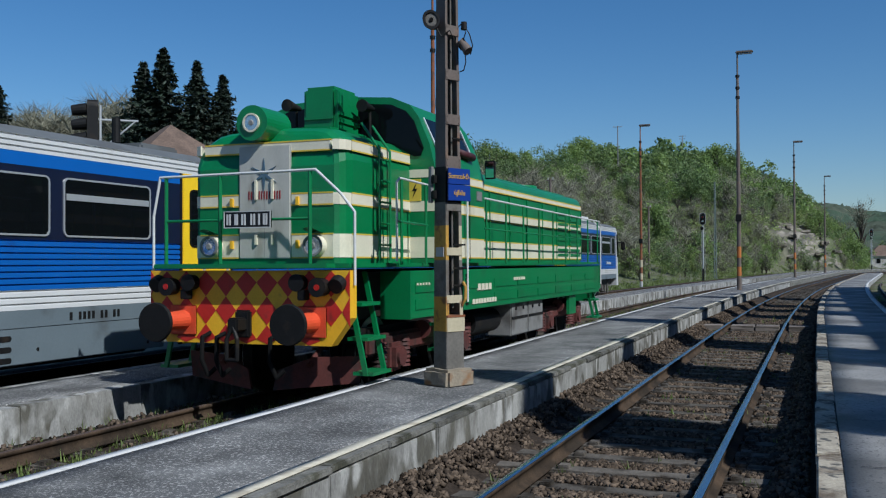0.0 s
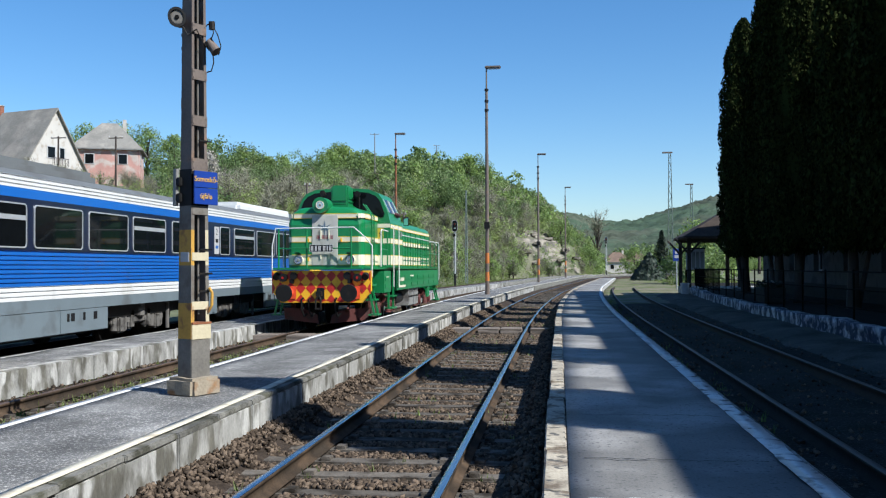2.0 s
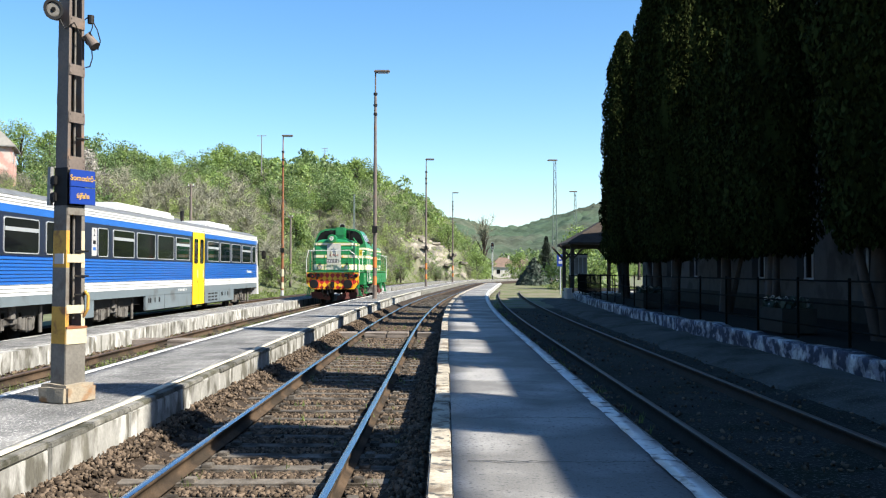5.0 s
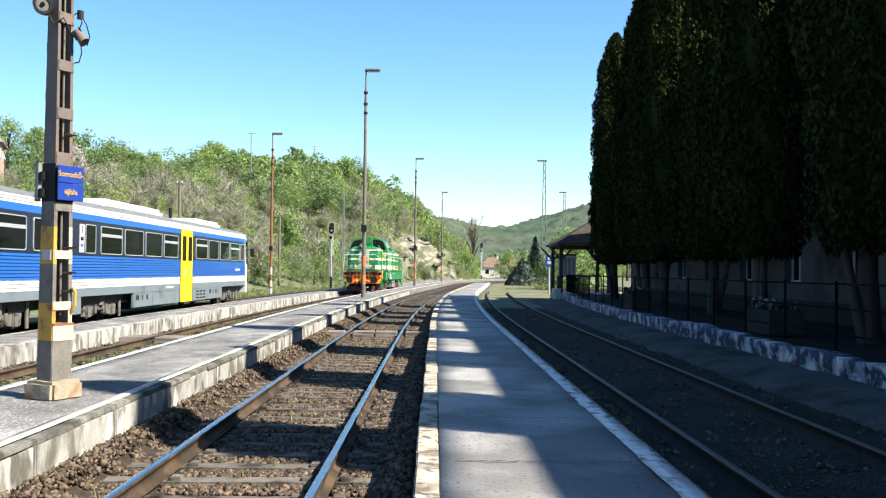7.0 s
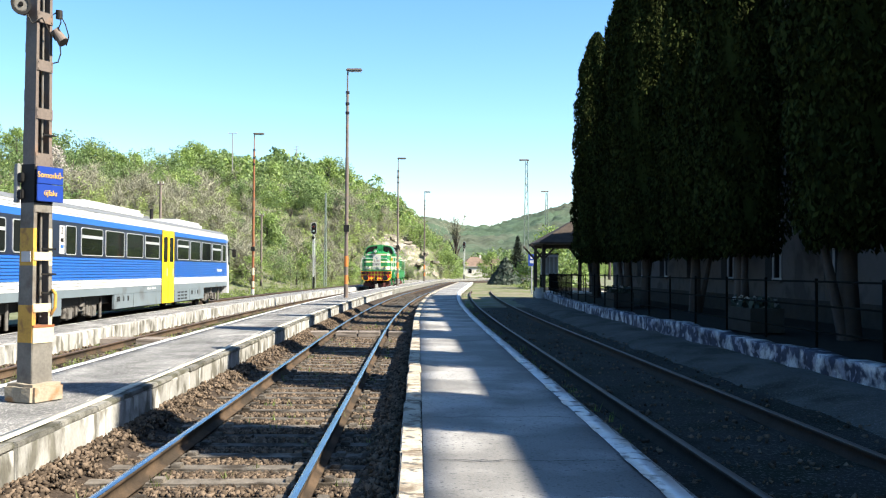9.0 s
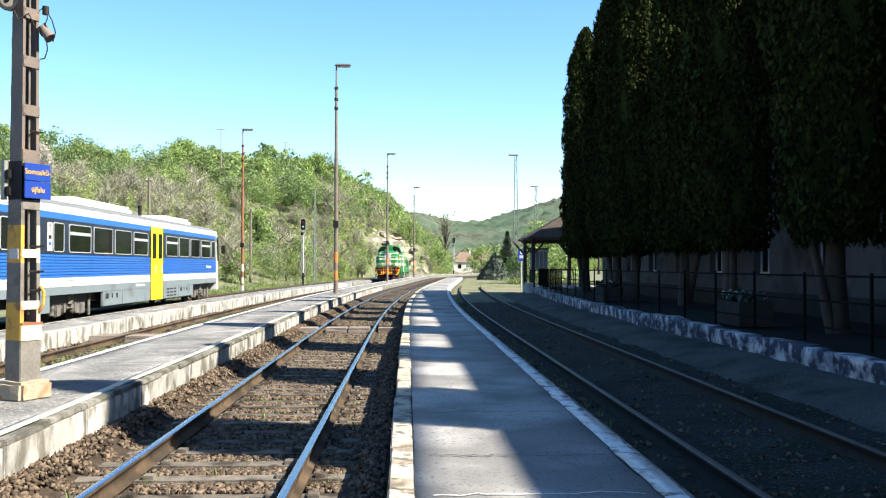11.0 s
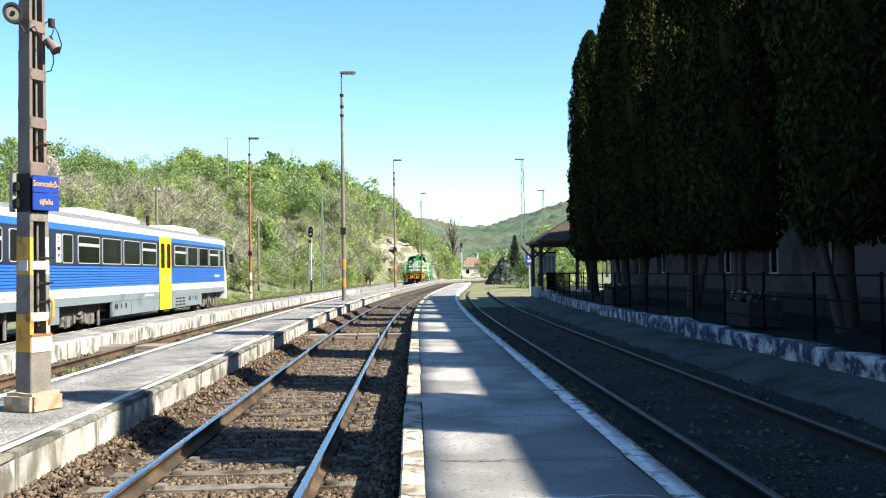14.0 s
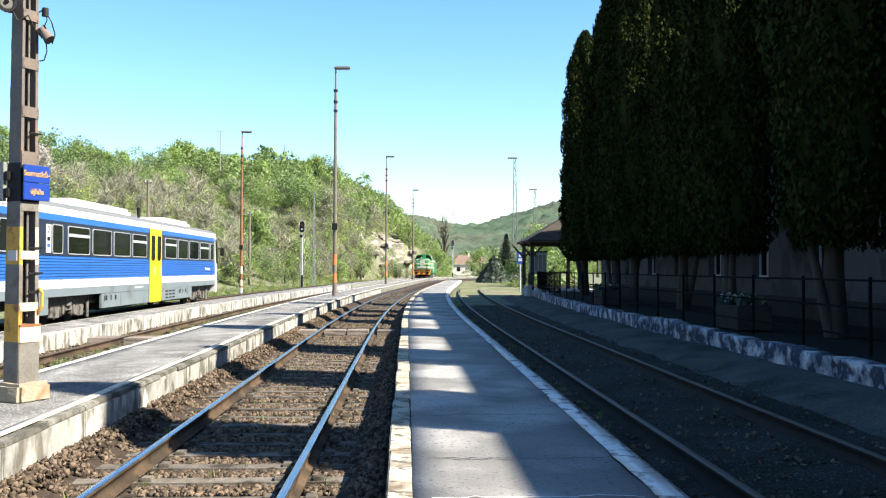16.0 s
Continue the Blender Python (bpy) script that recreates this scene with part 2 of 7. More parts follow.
BLOSSOM = mat("pale blossom", (0.306, 0.282, 0.245), 0.7, var=0.2, bump=0.0, island=0.3, thin=0.3)
TWIG = mat("bare grey twigs", (0.178, 0.174, 0.123), 0.85, var=0.25, scale=0.3, fine=2, bump=0.0, island=0.35)
LEAF_FAR = mat("distant wood canopy", (0.052, 0.08, 0.052), 0.95, spec=0.1, var=0.4, scale=0.03, fine=0.35, bump=0.0, stain=(0.061, 0.073, 0.052), stain_at=0.52, stain_scale=0.012)
BARK = mat("bark", (0.037, 0.0275, 0.0214), 0.9, var=0.3, bump=0.5)
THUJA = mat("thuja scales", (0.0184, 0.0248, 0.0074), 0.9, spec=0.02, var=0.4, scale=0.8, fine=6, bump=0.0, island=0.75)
SPRUCE = mat("spruce needles", (0.0122, 0.0245, 0.0122), 0.7, var=0.3, scale=0.5, fine=4, bump=0.0, island=0.5)
GRASS = mat("grass blades", (0.122, 0.165, 0.037), 0.7, var=0.2, bump=0.0, island=0.5, thin=0.3)
ROCK = mat("sandstone", (0.221, 0.196, 0.157), 0.9, var=0.4, scale=0.8, fine=4, bump=0.8, stain=(0.068, 0.064, 0.049), stain_at=0.55, stain_scale=0.5, stretch=(0.4, 0.4, 1.6))
WALL_BLUE = mat("flaking blue white wash", (0.034, 0.039, 0.06), 0.9, var=0.5, scale=4, bump=0.7, spec=0.2, stain=(0.391, 0.391, 0.391), stain_at=0.535, stain_scale=2.6, speck=(0.187, 0.196, 0.23), speck_scale=7, speck_at=0.6)
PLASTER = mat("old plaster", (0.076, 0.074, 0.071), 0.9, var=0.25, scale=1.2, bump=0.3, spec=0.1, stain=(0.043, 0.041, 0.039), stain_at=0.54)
PLASTER_WHITE = mat("white plaster", (0.404, 0.386, 0.355), 0.9, var=0.12, scale=0.8, stain=(0.306, 0.275, 0.233), stain_at=0.6)
PLASTER_PINK = mat("faded pink plaster", (0.4, 0.225, 0.19), 0.9, var=0.2, scale=0.7, stain=(0.42, 0.36, 0.32), stain_at=0.56, stain_scale=0.9)
ROOF_GREY = mat("grey slate roof", (0.17, 0.163, 0.145), 0.9, var=0.3, scale=0.6, fine=6, bump=0.5, stain=(0.22, 0.205, 0.18), stain_at=0.56, stain_scale=0.5)
ROOF_BROWN = mat("brown tile roof", (0.122, 0.083, 0.061), 0.9, var=0.45, scale=1, fine=8, bump=0.5)
SHINGLE = mat("weathered shingle", (0.046, 0.037, 0.031), 0.9, spec=0.15, var=0.3, scale=3, fine=14, bump=0.6)
BRICK = mat("red brick", (0.196, 0.08, 0.049), 0.9, var=0.25, scale=6, bump=0.4)
WOOD_DARK = mat("dark stained timber", (0.031, 0.0214, 0.0153), 0.8, var=0.3, scale=6, bump=0.3)
PLASTIC_WHITE = mat("white plastic", (0.367, 0.367, 0.367), 0.5, var=0.1)
LINE_CREAM = mat("cream line paint", (0.5, 0.465, 0.37), 0.85, var=0.2, scale=5, bump=0.2, stain=(0.3, 0.27, 0.21), stain_at=0.6, stain_scale=5)
FENCE_PAINT = mat("dark fence paint", (0.0043, 0.005, 0.0043), 0.9, spec=0.05, var=0.2)


# ------------------------------------------------------------------ mesh tools
def box(bm, x0, x1, y0, y1, z0, z1, bevel=0.0):
    g = bmesh.ops.create_cube(bm, size=1.0, matrix=Matrix.Translation(((x0 + x1) / 2, (y0 + y1) / 2, (z0 + z1) / 2)) @ Matrix.Diagonal((abs(x1 - x0), abs(y1 - y0), abs(z1 - z0), 1)))
    if bevel:
        es = list({e for v in g["verts"] for e in v.link_edges})
        bmesh.ops.bevel(bm, geom=es, offset=bevel, segments=2, affect="EDGES", clamp_overlap=True)
    return bm


def rod(bm, a, b, r, r2=None, seg=10, caps=True):
    a, b = Vector(a), Vector(b)
    d = b - a
    m = Matrix.Translation((a + b) / 2) @ d.to_track_quat("Z", "Y").to_matrix().to_4x4()
    bmesh.ops.create_cone(bm, cap_ends=caps, segments=seg, radius1=r, radius2=r if r2 is None else r2, depth=d.length, matrix=m)
    return bm


def pipe(bm, pts, r, seg=8):
    """A bent tube with ball joints."""
    for a, b in zip(pts[:-1], pts[1:]):
        rod(bm, a, b, r, seg=seg)
    for p in pts[1:-1]:
        bmesh.ops.create_icosphere(bm, subdivisions=1, radius=r * 1.03, matrix=Matrix.Translation(p))
    return bm


def prism(bm, outline, place):
    """A solid from an outline (a, b) drawn at the two stations of place, each a function (a, b) -> xyz."""
    rings = [[bm.verts.new(f(a, b)) for a, b in outline] for f in place]
    n = len(outline)
    for r0, r1 in zip(rings[:-1], rings[1:]):
        for i in range(n):
            bm.faces.new((r0[i], r0[(i + 1) % n], r1[(i + 1) % n], r1[i]))
    bm.faces.new(rings[0][::-1])
    bm.faces.new(rings[-1])
    bmesh.ops.recalc_face_normals(bm, faces=bm.faces[:])
    return bm


def rounded(w, h, r, n=4):
    """The outline of a rounded rectangle about 0, 0."""
    out = []
    for cx, cy, a0 in ((w / 2 - r, h / 2 - r, 0), (-w / 2 + r, h / 2 - r, 90), (-w / 2 + r, -h / 2 + r, 180), (w / 2 - r, -h / 2 + r, 270)):
        out += [(cx + r * math.cos(radians(a0 + 90 * i / n)), cy + r * math.sin(radians(a0 + 90 * i / n))) for i in range(n + 1)]
    return out


def ring(bm, outer, inner, f0, f1):
    """A frame between two outlines of the same count, from the station f0 to f1."""
    o0, i0 = [bm.verts.new(f0(*p)) for p in outer], [bm.verts.new(f0(*p)) for p in inner]
    o1, i1 = [bm.verts.new(f1(*p)) for p in outer], [bm.verts.new(f1(*p)) for p in inner]
    n = len(outer)
    for k in range(n):
        j = (k + 1) % n
        for q in ((o1[k], o1[j], i1[j], i1[k]), (o0[k], o0[j], o1[j], o1[k]), (i0[k], i0[j], i1[j], i1[k]), (o0[k], o0[j], i0[j], i0[k])):
            bm.faces.new(q)
    bmesh.ops.recalc_face_normals(bm, faces=bm.faces[:])
    return bm


def part(name, bm, material, parent=None, label="", smooth=False):
    me = bpy.data.meshes.new(name)
    bm.to_mesh(me)
    bm.free()
    for m in material if isinstance(material, (list, tuple)) else (material,):
        me.materials.append(m)
    if smooth:
        me.shade_smooth()
    ob = new(name, me)
    ob.parent = parent
    if label:
        tagged(ob, label)
    return ob


def boxpart(name, dims, material, parent=None, label="", bevel=0.0):
    return part(name, box(bmesh.new(), *dims, bevel), material, parent, label)


def solid(name, verts, faces, material, parent=None, smooth=False):
    """One mesh from arrays: verts (n, 3), faces (m, 3 or 4)."""
    verts, faces = np.asarray(verts, np.float32), np.asarray(faces, np.int32)
    me = bpy.data.meshes.new(name)
    me.vertices.add(len(verts))
    me.vertices.foreach_set("co", verts.ravel())
    k = faces.shape[1]
    me.loops.add(faces.size)
    me.loops.foreach_set("vertex_index", faces.ravel())
    me.polygons.add(len(faces))
    me.polygons.foreach_set("loop_start", np.arange(0, faces.size, k, dtype=np.int32))
    me.update(calc_edges=True)
    me.validate()
    for m in material if isinstance(material, (list, tuple)) else (material,):
        me.materials.append(m)
    if smooth:
        me.shade_smooth()
    ob = new(name, me)
    ob.parent = parent
    return ob


def thing(name, label, category, at=(0, 0, 0), turn=0.0, group="", kind=""):
    ob = new(name)
    ob.empty_display_size = 0.3
    ob.matrix_world = pose(*at, 0, 0, turn)
    return tagged(ob, label, category, group, kind)


def piece(name, mesh, parent, m):
    """An object of its own on shared mesh data."""
    ob = new(name, mesh)
    ob.parent = parent
    ob.matrix_basis = m
    return ob


def text(name, words, size, material, parent, m, depth=0.003):
    """Raised lettering as a mesh, facing +Z of m before it is turned."""
    cu = bpy.data.curves.new(name, "FONT")
    cu.body, cu.size, cu.extrude, cu.align_x, cu.align_y = words, size, depth, "CENTER", "CENTER"
    tmp = new(name, cu)
    me = bpy.data.meshes.new_from_object(tmp.evaluated_get(bpy.context.evaluated_depsgraph_get()))
    bpy.data.objects.remove(tmp)
    me.materials.clear()
    me.materials.append(material)
    ob = new(name, me)
    ob.parent = parent
    ob.matrix_basis = m
    return ob


# ------------------------------------------------------------------ the plan
def bend(y):
    """How far the railway swings to the right at y metres ahead."""
    b = 6.8e-4 * (min(max(y, 24), 70) - 24) ** 2
    if y > 70:
        b += 0.0735 * (y - 70)
    if y > 132:
        b += 3e-3 * (min(y, 190) - 132) ** 2
    if y > 190:
        b += 0.348 * (y - 190)
    return b


def heading(y):
    """The railway's yaw there, in degrees."""
    return -math.degrees(math.atan((bend(y + 0.5) - bend(y - 0.5))))


TRACK_X = {1: -1.69, 2: -6.35, 3: -11.2}
STATIONS = [-14.0, -8, -4, 0, 4, 8, 12, 16, 20, 24] + [24 + 4 * i for i in range(1, 30)] + [146 + 6 * i for i in range(28)]
MID_TOP, RIGHT_TOP, LEFT_TOP = 0.30, 0.30, 0.20


# ------------------------------------------------------------------ ground
def smooth(a, b, v):
    t = min(max((v - a) / (b - a), 0.0), 1.0)
    return t * t * (3 - 2 * t)


def lerp_table(table, v):
    for (a, p), (b, q) in zip(table[:-1], table[1:]):
        if v <= b:
            return p + (q - p) * min(max((v - a) / (b - a), 0), 1)
    return table[-1][1]


FOOT = [(-60, -30), (60, -24), (110, -15.5), (200, -14), (300, -16), (420, -30), (600, -60)]
FAR_RIDGE = [(-200, 42), (40, 42.5), (70, 42.5), (92, 48), (120, 54.5), (148, 61.5), (240, 78), (500, 90)]
RISE = [(-60, 12), (60, 13), (110, 13.2), (140, 14.2), (180, 17.4), (205, 20.3), (255, 26.0), (300, 29.0), (345, 34), (420, 33), (600, 8)]


def ground_z(x, y):
    u = x - bend(y) if y < 190 else x - bend(190) - 0.12 * (y - 190)
    z = -0.32
    if u > 4.1:
        z += 0.34 * smooth(4.1, 4.9, u)
    foot, rise = lerp_table(FOOT, y), lerp_table(RISE, y)
    d = foot - u
    if d > 0:
        z += rise * (0.55 * smooth(0, 26, d) + 0.45 * smooth(6, 60, d))
        z += 1.3 * noise.noise(Vector((x * 0.05, y * 0.05, 3.0))) * smooth(2, 14, d)
        # the rocky bluff
        z += 5.5 * smooth(1.0, 6.5, d) * (1 - smooth(10, 34, d)) * smooth(140, 160, y) * (1 - smooth(205, 232, y))
    # far hills across the end of the valley
    if y > 420:
        z += smooth(420, 950, y) * (lerp_table(FAR_RIDGE, x * 950 / max(y, 500)) + 5 * noise.noise(Vector((x * 0.008, y * 0.004, 1.0))))
    if u > 60:
        z += 10 * smooth(60, 300, u)
    return z


def axis_steps(parts):
    out = []
    for a, b, s in parts:
        out += list(np.arange(a, b, s))
    return out


def build_ground():
    xs = axis_steps([(-700, -160, 40), (-160, -90, 8), (-90, -12, 2.5), (-12, 12, 1.0), (12, 60, 4), (60, 200, 20), (200, 701, 50)])
    ys = axis_steps([(-120, -20, 20), (-20, 60, 3), (60, 340, 4), (340, 600, 13), (600, 1001, 40), (1001, 2500, 300)])
    v = [(x, y, ground_z(x, y)) for y in ys for x in xs]
    n = len(xs)
    f = [(j * n + i, j * n + i + 1, (j + 1) * n + i + 1, (j + 1) * n + i) for j in range(len(ys) - 1) for i in range(n - 1)]
    ob = solid("ground", v, f, HILL, smooth=True)
    tagged(ob, "scrubby hillside and valley ground with dry grass", "ground", kind="structure")


build_ground()


def strip(name, x0, x1, z, y0, y1, material, parent=None, wobble=0.0, thick=0.02, amp=0.0, cross=1, step=None):
    """A sheet with thickness that follows the railway, from u = x0 to x1 on top height z."""
    ys = [y for y in STATIONS if y0 < y < y1]
    ys = [y0] + ys + [y1]
    if step:
        ys = list(np.arange(y0, y1 + step / 2, step))
    verts, faces = [], []
    w = cross + 1
    for y in ys:
        b = bend(y)
        for i in range(w):
            s = i / cross
            x = x0 + (x1 - x0) * s
            if wobble and i in (0, cross):
                x += wobble * noise.noise(Vector((y * 1.7, x0 * 3, i * 5.0)))
            dz = amp * noise.noise(Vector((x * 2.2, y * 2.2, 0))) if amp else 0
            verts.append((x + b, y, z + dz))
        verts += [(x0 + b, y, z - thick), (x1 + b, y, z - thick)]
    k = w + 2
    for j in range(len(ys) - 1):
        a, c = j * k, (j + 1) * k
        for i in range(cross):
            faces.append((a + i, a + i + 1, c + i + 1, c + i))
        faces += [(a + w, a, c, c + w), (a + cross, a + w + 1, c + w + 1, c + cross)]
    last = (len(ys) - 1) * k
    if cross == 1:
        faces += [(0, w, w + 1, 1), (last, last + 1, last + w + 1, last + w)]
    return solid(name, verts, faces, material, parent)


# ------------------------------------------------------------------ tracks
def rail_line(u, z_top, y0, y1, parent, head, side):
    prof = [(-0.07, -0.16), (0.07, -0.16), (0.07, -0.145), (0.014, -0.12), (0.014, -0.045), (0.036, -0.035), (0.036, -0.006), (0.028, 0.0),
            (-0.028, 0.0), (-0.036, -0.006), (-0.036, -0.035), (-0.014, -0.045), (-0.014, -0.12), (-0.07, -0.145)]
    ys = [y0] + [y for y in STATIONS if y0 < y < y1] + [y1]
    n = len(prof)
    verts = [(u + a + bend(y), y, z_top + b) for y in ys for a, b in prof]
    faces = [(j * n + i, j * n + (i + 1) % n, (j + 1) * n + (i + 1) % n, (j + 1) * n + i) for j in range(len(ys) - 1) for i in range(n)]
    ob = solid("rail", verts, faces, (side, head), parent)
    for k, p in enumerate(ob.data.polygons):
        if k % n in (6, 7, 8):
            p.material_index = 1
    return ob


def shoulder(u):
    """How far the stone is heaped up beyond the sleeper ends."""
    return 0.15 * smooth(1.12, 1.4, abs(u))


def ballast_bed(centre, z, half, y0, y1, parent, amp=0.035, heap=1.0):
    ob = strip("ballast_bed", centre - half, centre + half, z, y0, y1, BALLAST, parent, thick=0.25, amp=amp, cross=18, step=0.35 if y1 < 60 else 1.2)
    for v in ob.data.vertices:
        if v.co.z > z - 0.1:
            v.co.z += heap * shoulder(v.co.x - bend(v.co.y) - centre)
    return ob


def stones(centre, z, spans, y0, y1, count, parent, size=0.035, heap=1.0):
    """Loose broken stone on the bed: irregular eight-cornered lumps in one mesh."""
    rng = np.random.default_rng(int(abs(centre) * 100))
    cube = np.array([[-1, -1, -1], [1, -1, -1], [1, 1, -1], [-1, 1, -1], [-1, -1, 1], [1, -1, 1], [1, 1, 1], [-1, 1, 1]], float)
    quad = np.array([[0, 3, 2, 1], [4, 5, 6, 7], [0, 1, 5, 4], [1, 2, 6, 5], [2, 3, 7, 6], [3, 0, 4, 7]])
    V, F = [], []
    for k in range(count):
        a, b = spans[k % len(spans)]
        y = y0 + (y1 - y0) * rng.random() ** 1.7
        x = a + (b - a) * rng.random()
        if abs(x) < 1.28 and abs((y - 3) % 0.62 - 0.31) > 0.17:
            y += 0.3
        s = size * (0.55 + 0.9 * rng.random())
        c = cube * (s * (0.6 + 0.8 * rng.random(3))) + rng.normal(0, s * 0.42, (8, 3))
        q = np.array(Euler(rng.random(3) * 6.3).to_matrix())
        V.append(c @ q.T + (centre + x + bend(y), y, z + 0.25 * s + (heap * shoulder(x) if centre < 0 else 0)))
        F.append(quad + 8 * k)
    ob = solid("ballast_stones", np.concatenate(V), np.concatenate(F), STONE, parent)
    tagged(ob, kind="stuff")
    return ob


def sleeper_mesh():
    bm = box(bmesh.new(), -1.25, 1.25, -0.125, 0.125, -0.2, 0, 0.02)
    for x in (-0.92, -0.58, 0.58, 0.92):
        box(bm, x - 0.05, x + 0.05, -0.07, 0.07, -0.01, 0.035, 0.008)
    me = bpy.data.meshes.new("sleeper")
    bm.to_mesh(me)
    bm.free()
    me.materials.append(SLEEPER)
    return me


SLEEPER_MESH = sleeper_mesh()


def track(label, centre, z, y0, y1, head, sleepers=(0, 60), bed=True, pitch=0.62, sink=-0.155, side=RUST, heap=1.0):
    t = thing("track", label, "railway track", kind="structure")
    for s in (-0.752, 0.752):
        rail_line(centre + s, z, y0, y1, t, head, side)
    if bed:
        ballast_bed(centre, z - 0.195, 1.6, y0, 58, t, heap=heap)
        ballast_bed(centre, z - 0.195, 1.6, 58, y1, t, 0.03, heap)
    y = sleepers[0]
    while y < sleepers[1]:
        piece("sleeper", SLEEPER_MESH, t, pose(centre + bend(y), y + random.uniform(-0.03, 0.03), z + sink + random.uniform(-0.02, 0.006), 0, 0, heading(y) + random.uniform(-1, 1)))
        y += pitch
    return t


track_1 = track("ballasted main track with shiny worn rails", TRACK_X[1], 0.0, -14, 300, RAILTOP, (3, 75))
stones(TRACK_X[1], -0.18, [(-1.6, -0.85), (-0.65, 0.65), (-0.6, 0.6), (0.85, 1.5)], 4, 45, 46000, track_1, 0.0135)
track_2 = track("weedy platform track with rusty rails", TRACK_X[2], 0.0, -14, 300, RAILTOP_R, (4, 60), sink=-0.165, heap=0.2)
stones(TRACK_X[2], -0.18, [(-1.6, -0.85), (-0.65, 0.65), (0.85, 1.3)], 4, 40, 6000, track_2, 0.015, 0.2)
track_3 = track("railcar track behind the low platform", TRACK_X[3], 0.0, -14, 300, RAILTOP_R, (45, 90))
track_0 = track("old siding sunk in dirt with rusted rails", 3.13, 0.2, -14, 75, RAILTOP_R, (4, 30), bed=False, sink=-0.215, side=RUST_SHADED)
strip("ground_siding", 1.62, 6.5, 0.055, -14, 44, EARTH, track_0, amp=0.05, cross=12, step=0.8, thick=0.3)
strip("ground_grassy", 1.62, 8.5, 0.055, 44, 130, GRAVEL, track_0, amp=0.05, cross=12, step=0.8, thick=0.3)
stones(3.13, 0.06, [(-1.4, -0.85), (-0.6, 0.6), (0.85, 2.2)], 4, 40, 2600, track_0, 0.012)

path = strip("path_strip", 4.35, 6.6, 0.2, -14, 56, PATH, track_0, amp=0.05, cross=12, step=0.8, thick=0.3)
for v in path.data.vertices:
    # the path's edge runs out into the track bed
    v.co.z -= 0.19 * smooth(5.5, 4.4, v.co.x - bend(v.co.y)) if v.co.z > 0.05 else 0
# crossing of short boards between the platforms
crossing = thing("board_crossing", "bleached timber board crossing between the platforms", "crossing", kind="structure")
for i, (a, b) in enumerate([(-0.62, -0.02), (0.02, 0.62), (-1.5, -0.86), (0.86, 1.5)]):
    boxpart("slab", (TRACK_X[1] + a, TRACK_X[1] + b, 27.1, 27.8, -0.16, -0.02), TIMBER_PALE, crossing, bevel=0.01)
    boxpart("slab", (TRACK_X[2] + a, TRACK_X[2] + b, 24.0, 24.9, -0.16, -0.015), TIMBER_PALE, crossing, bevel=0.01)


# ------------------------------------------------------------------ platforms
def slab_faces(parent, u_face, side, top, y0, y1, step, material, name="edge_slab", depth=0.22, low=-0.3, lean=0.0):
    """Edge stones set end to end along a platform's face; side is +1 when they face right."""
    bm = box(bmesh.new(), -depth if side > 0 else 0, 0 if side > 0 else depth, 0, step - 0.015, low, top, 0.012)
    for v in bm.verts:
        v.co.x += 0.006 * noise.noise(v.co * 5)
    me = bpy.data.meshes.new(name)
    bm.to_mesh(me)
    bm.free()
    me.materials.append(material)
    y = y0
    while y < y1:
        piece(name, me, parent, pose(u_face + bend(y) + random.uniform(-0.012, 0.012), y, random.uniform(-0.012, 0.004), 0, random.uniform(-0.6, 0.6), heading(y + step / 2) + random.uniform(-0.25, 0.25)))
        y += step


def paint(parent, name, u0, u1, top, y0, y1, material, wobble=0.02, step=0.5):
    ob = strip(name, u0, u1, top + 0.005, y0, y1, material, parent, wobble=wobble, thick=0.006, step=step)
    return ob


mid = thing("platform_middle", "asphalt island platform with pale painted kerb and white edge line", "platform", kind="structure")
strip("asphalt_top", -4.98, -3.4, MID_TOP, -14, 230, ASPHALT, mid, thick=0.5, cross=6, amp=0.012, step=1.0)
slab_faces(mid, -3.285, 1, MID_TOP - 0.05, -6, 70, 2.0, CONCRETE, "face_slab", 0.11, -0.34)
slab_faces(mid, -3.275, 1, MID_TOP + 0.004, -6, 70, 1.0, OLD_KERB, "kerb_stone", 0.125, MID_TOP - 0.055)
strip("edge_far", -3.4, -3.275, MID_TOP, 70, 230, OLD_KERB, mid, thick=0.6)
slab_faces(mid, -5.12, -1, MID_TOP - 0.002, -6, 60, 2.0, CONCRETE, "face_slab", 0.16, -0.34)
strip("edge_far", -5.12, -4.98, MID_TOP, 60, 230, CONCRETE, mid, thick=0.6)
paint(mid, "white_line", -5.07, -4.96, MID_TOP, -6, 230, LINE, 0.012)
paint(mid, "cream_line", -3.49, -3.375, MID_TOP + 0.012, -6, 230, LINE_CREAM, 0.014, 0.3)

right = thing("platform_right", "worn grey asphalt platform with cream kerb and flaking white line", "platform", kind="structure")
strip("asphalt_top", 0.05, 1.66, RIGHT_TOP, -14, 120, ASPHALT_R, right, thick=0.5, cross=6, amp=0.01, step=1.0)
slab_faces(right, -0.11, -1, RIGHT_TOP - 0.09, -4, 60, 2.0, CONCRETE, "face_slab", 0.16, -0.34)
slab_faces(right, -0.13, -1, RIGHT_TOP + 0.01, -4, 60, 1.45, KERB, "kerb_stone", 0.175, RIGHT_TOP - 0.085)
strip("edge_far", -0.13, 0.14, RIGHT_TOP + 0.005, 60, 120, KERB, right, thick=0.6)
strip("back_edge", 1.66, 1.79, RIGHT_TOP - 0.015, -14, 120, CONCRETE, right, thick=0.4, wobble=0.04, step=0.6)
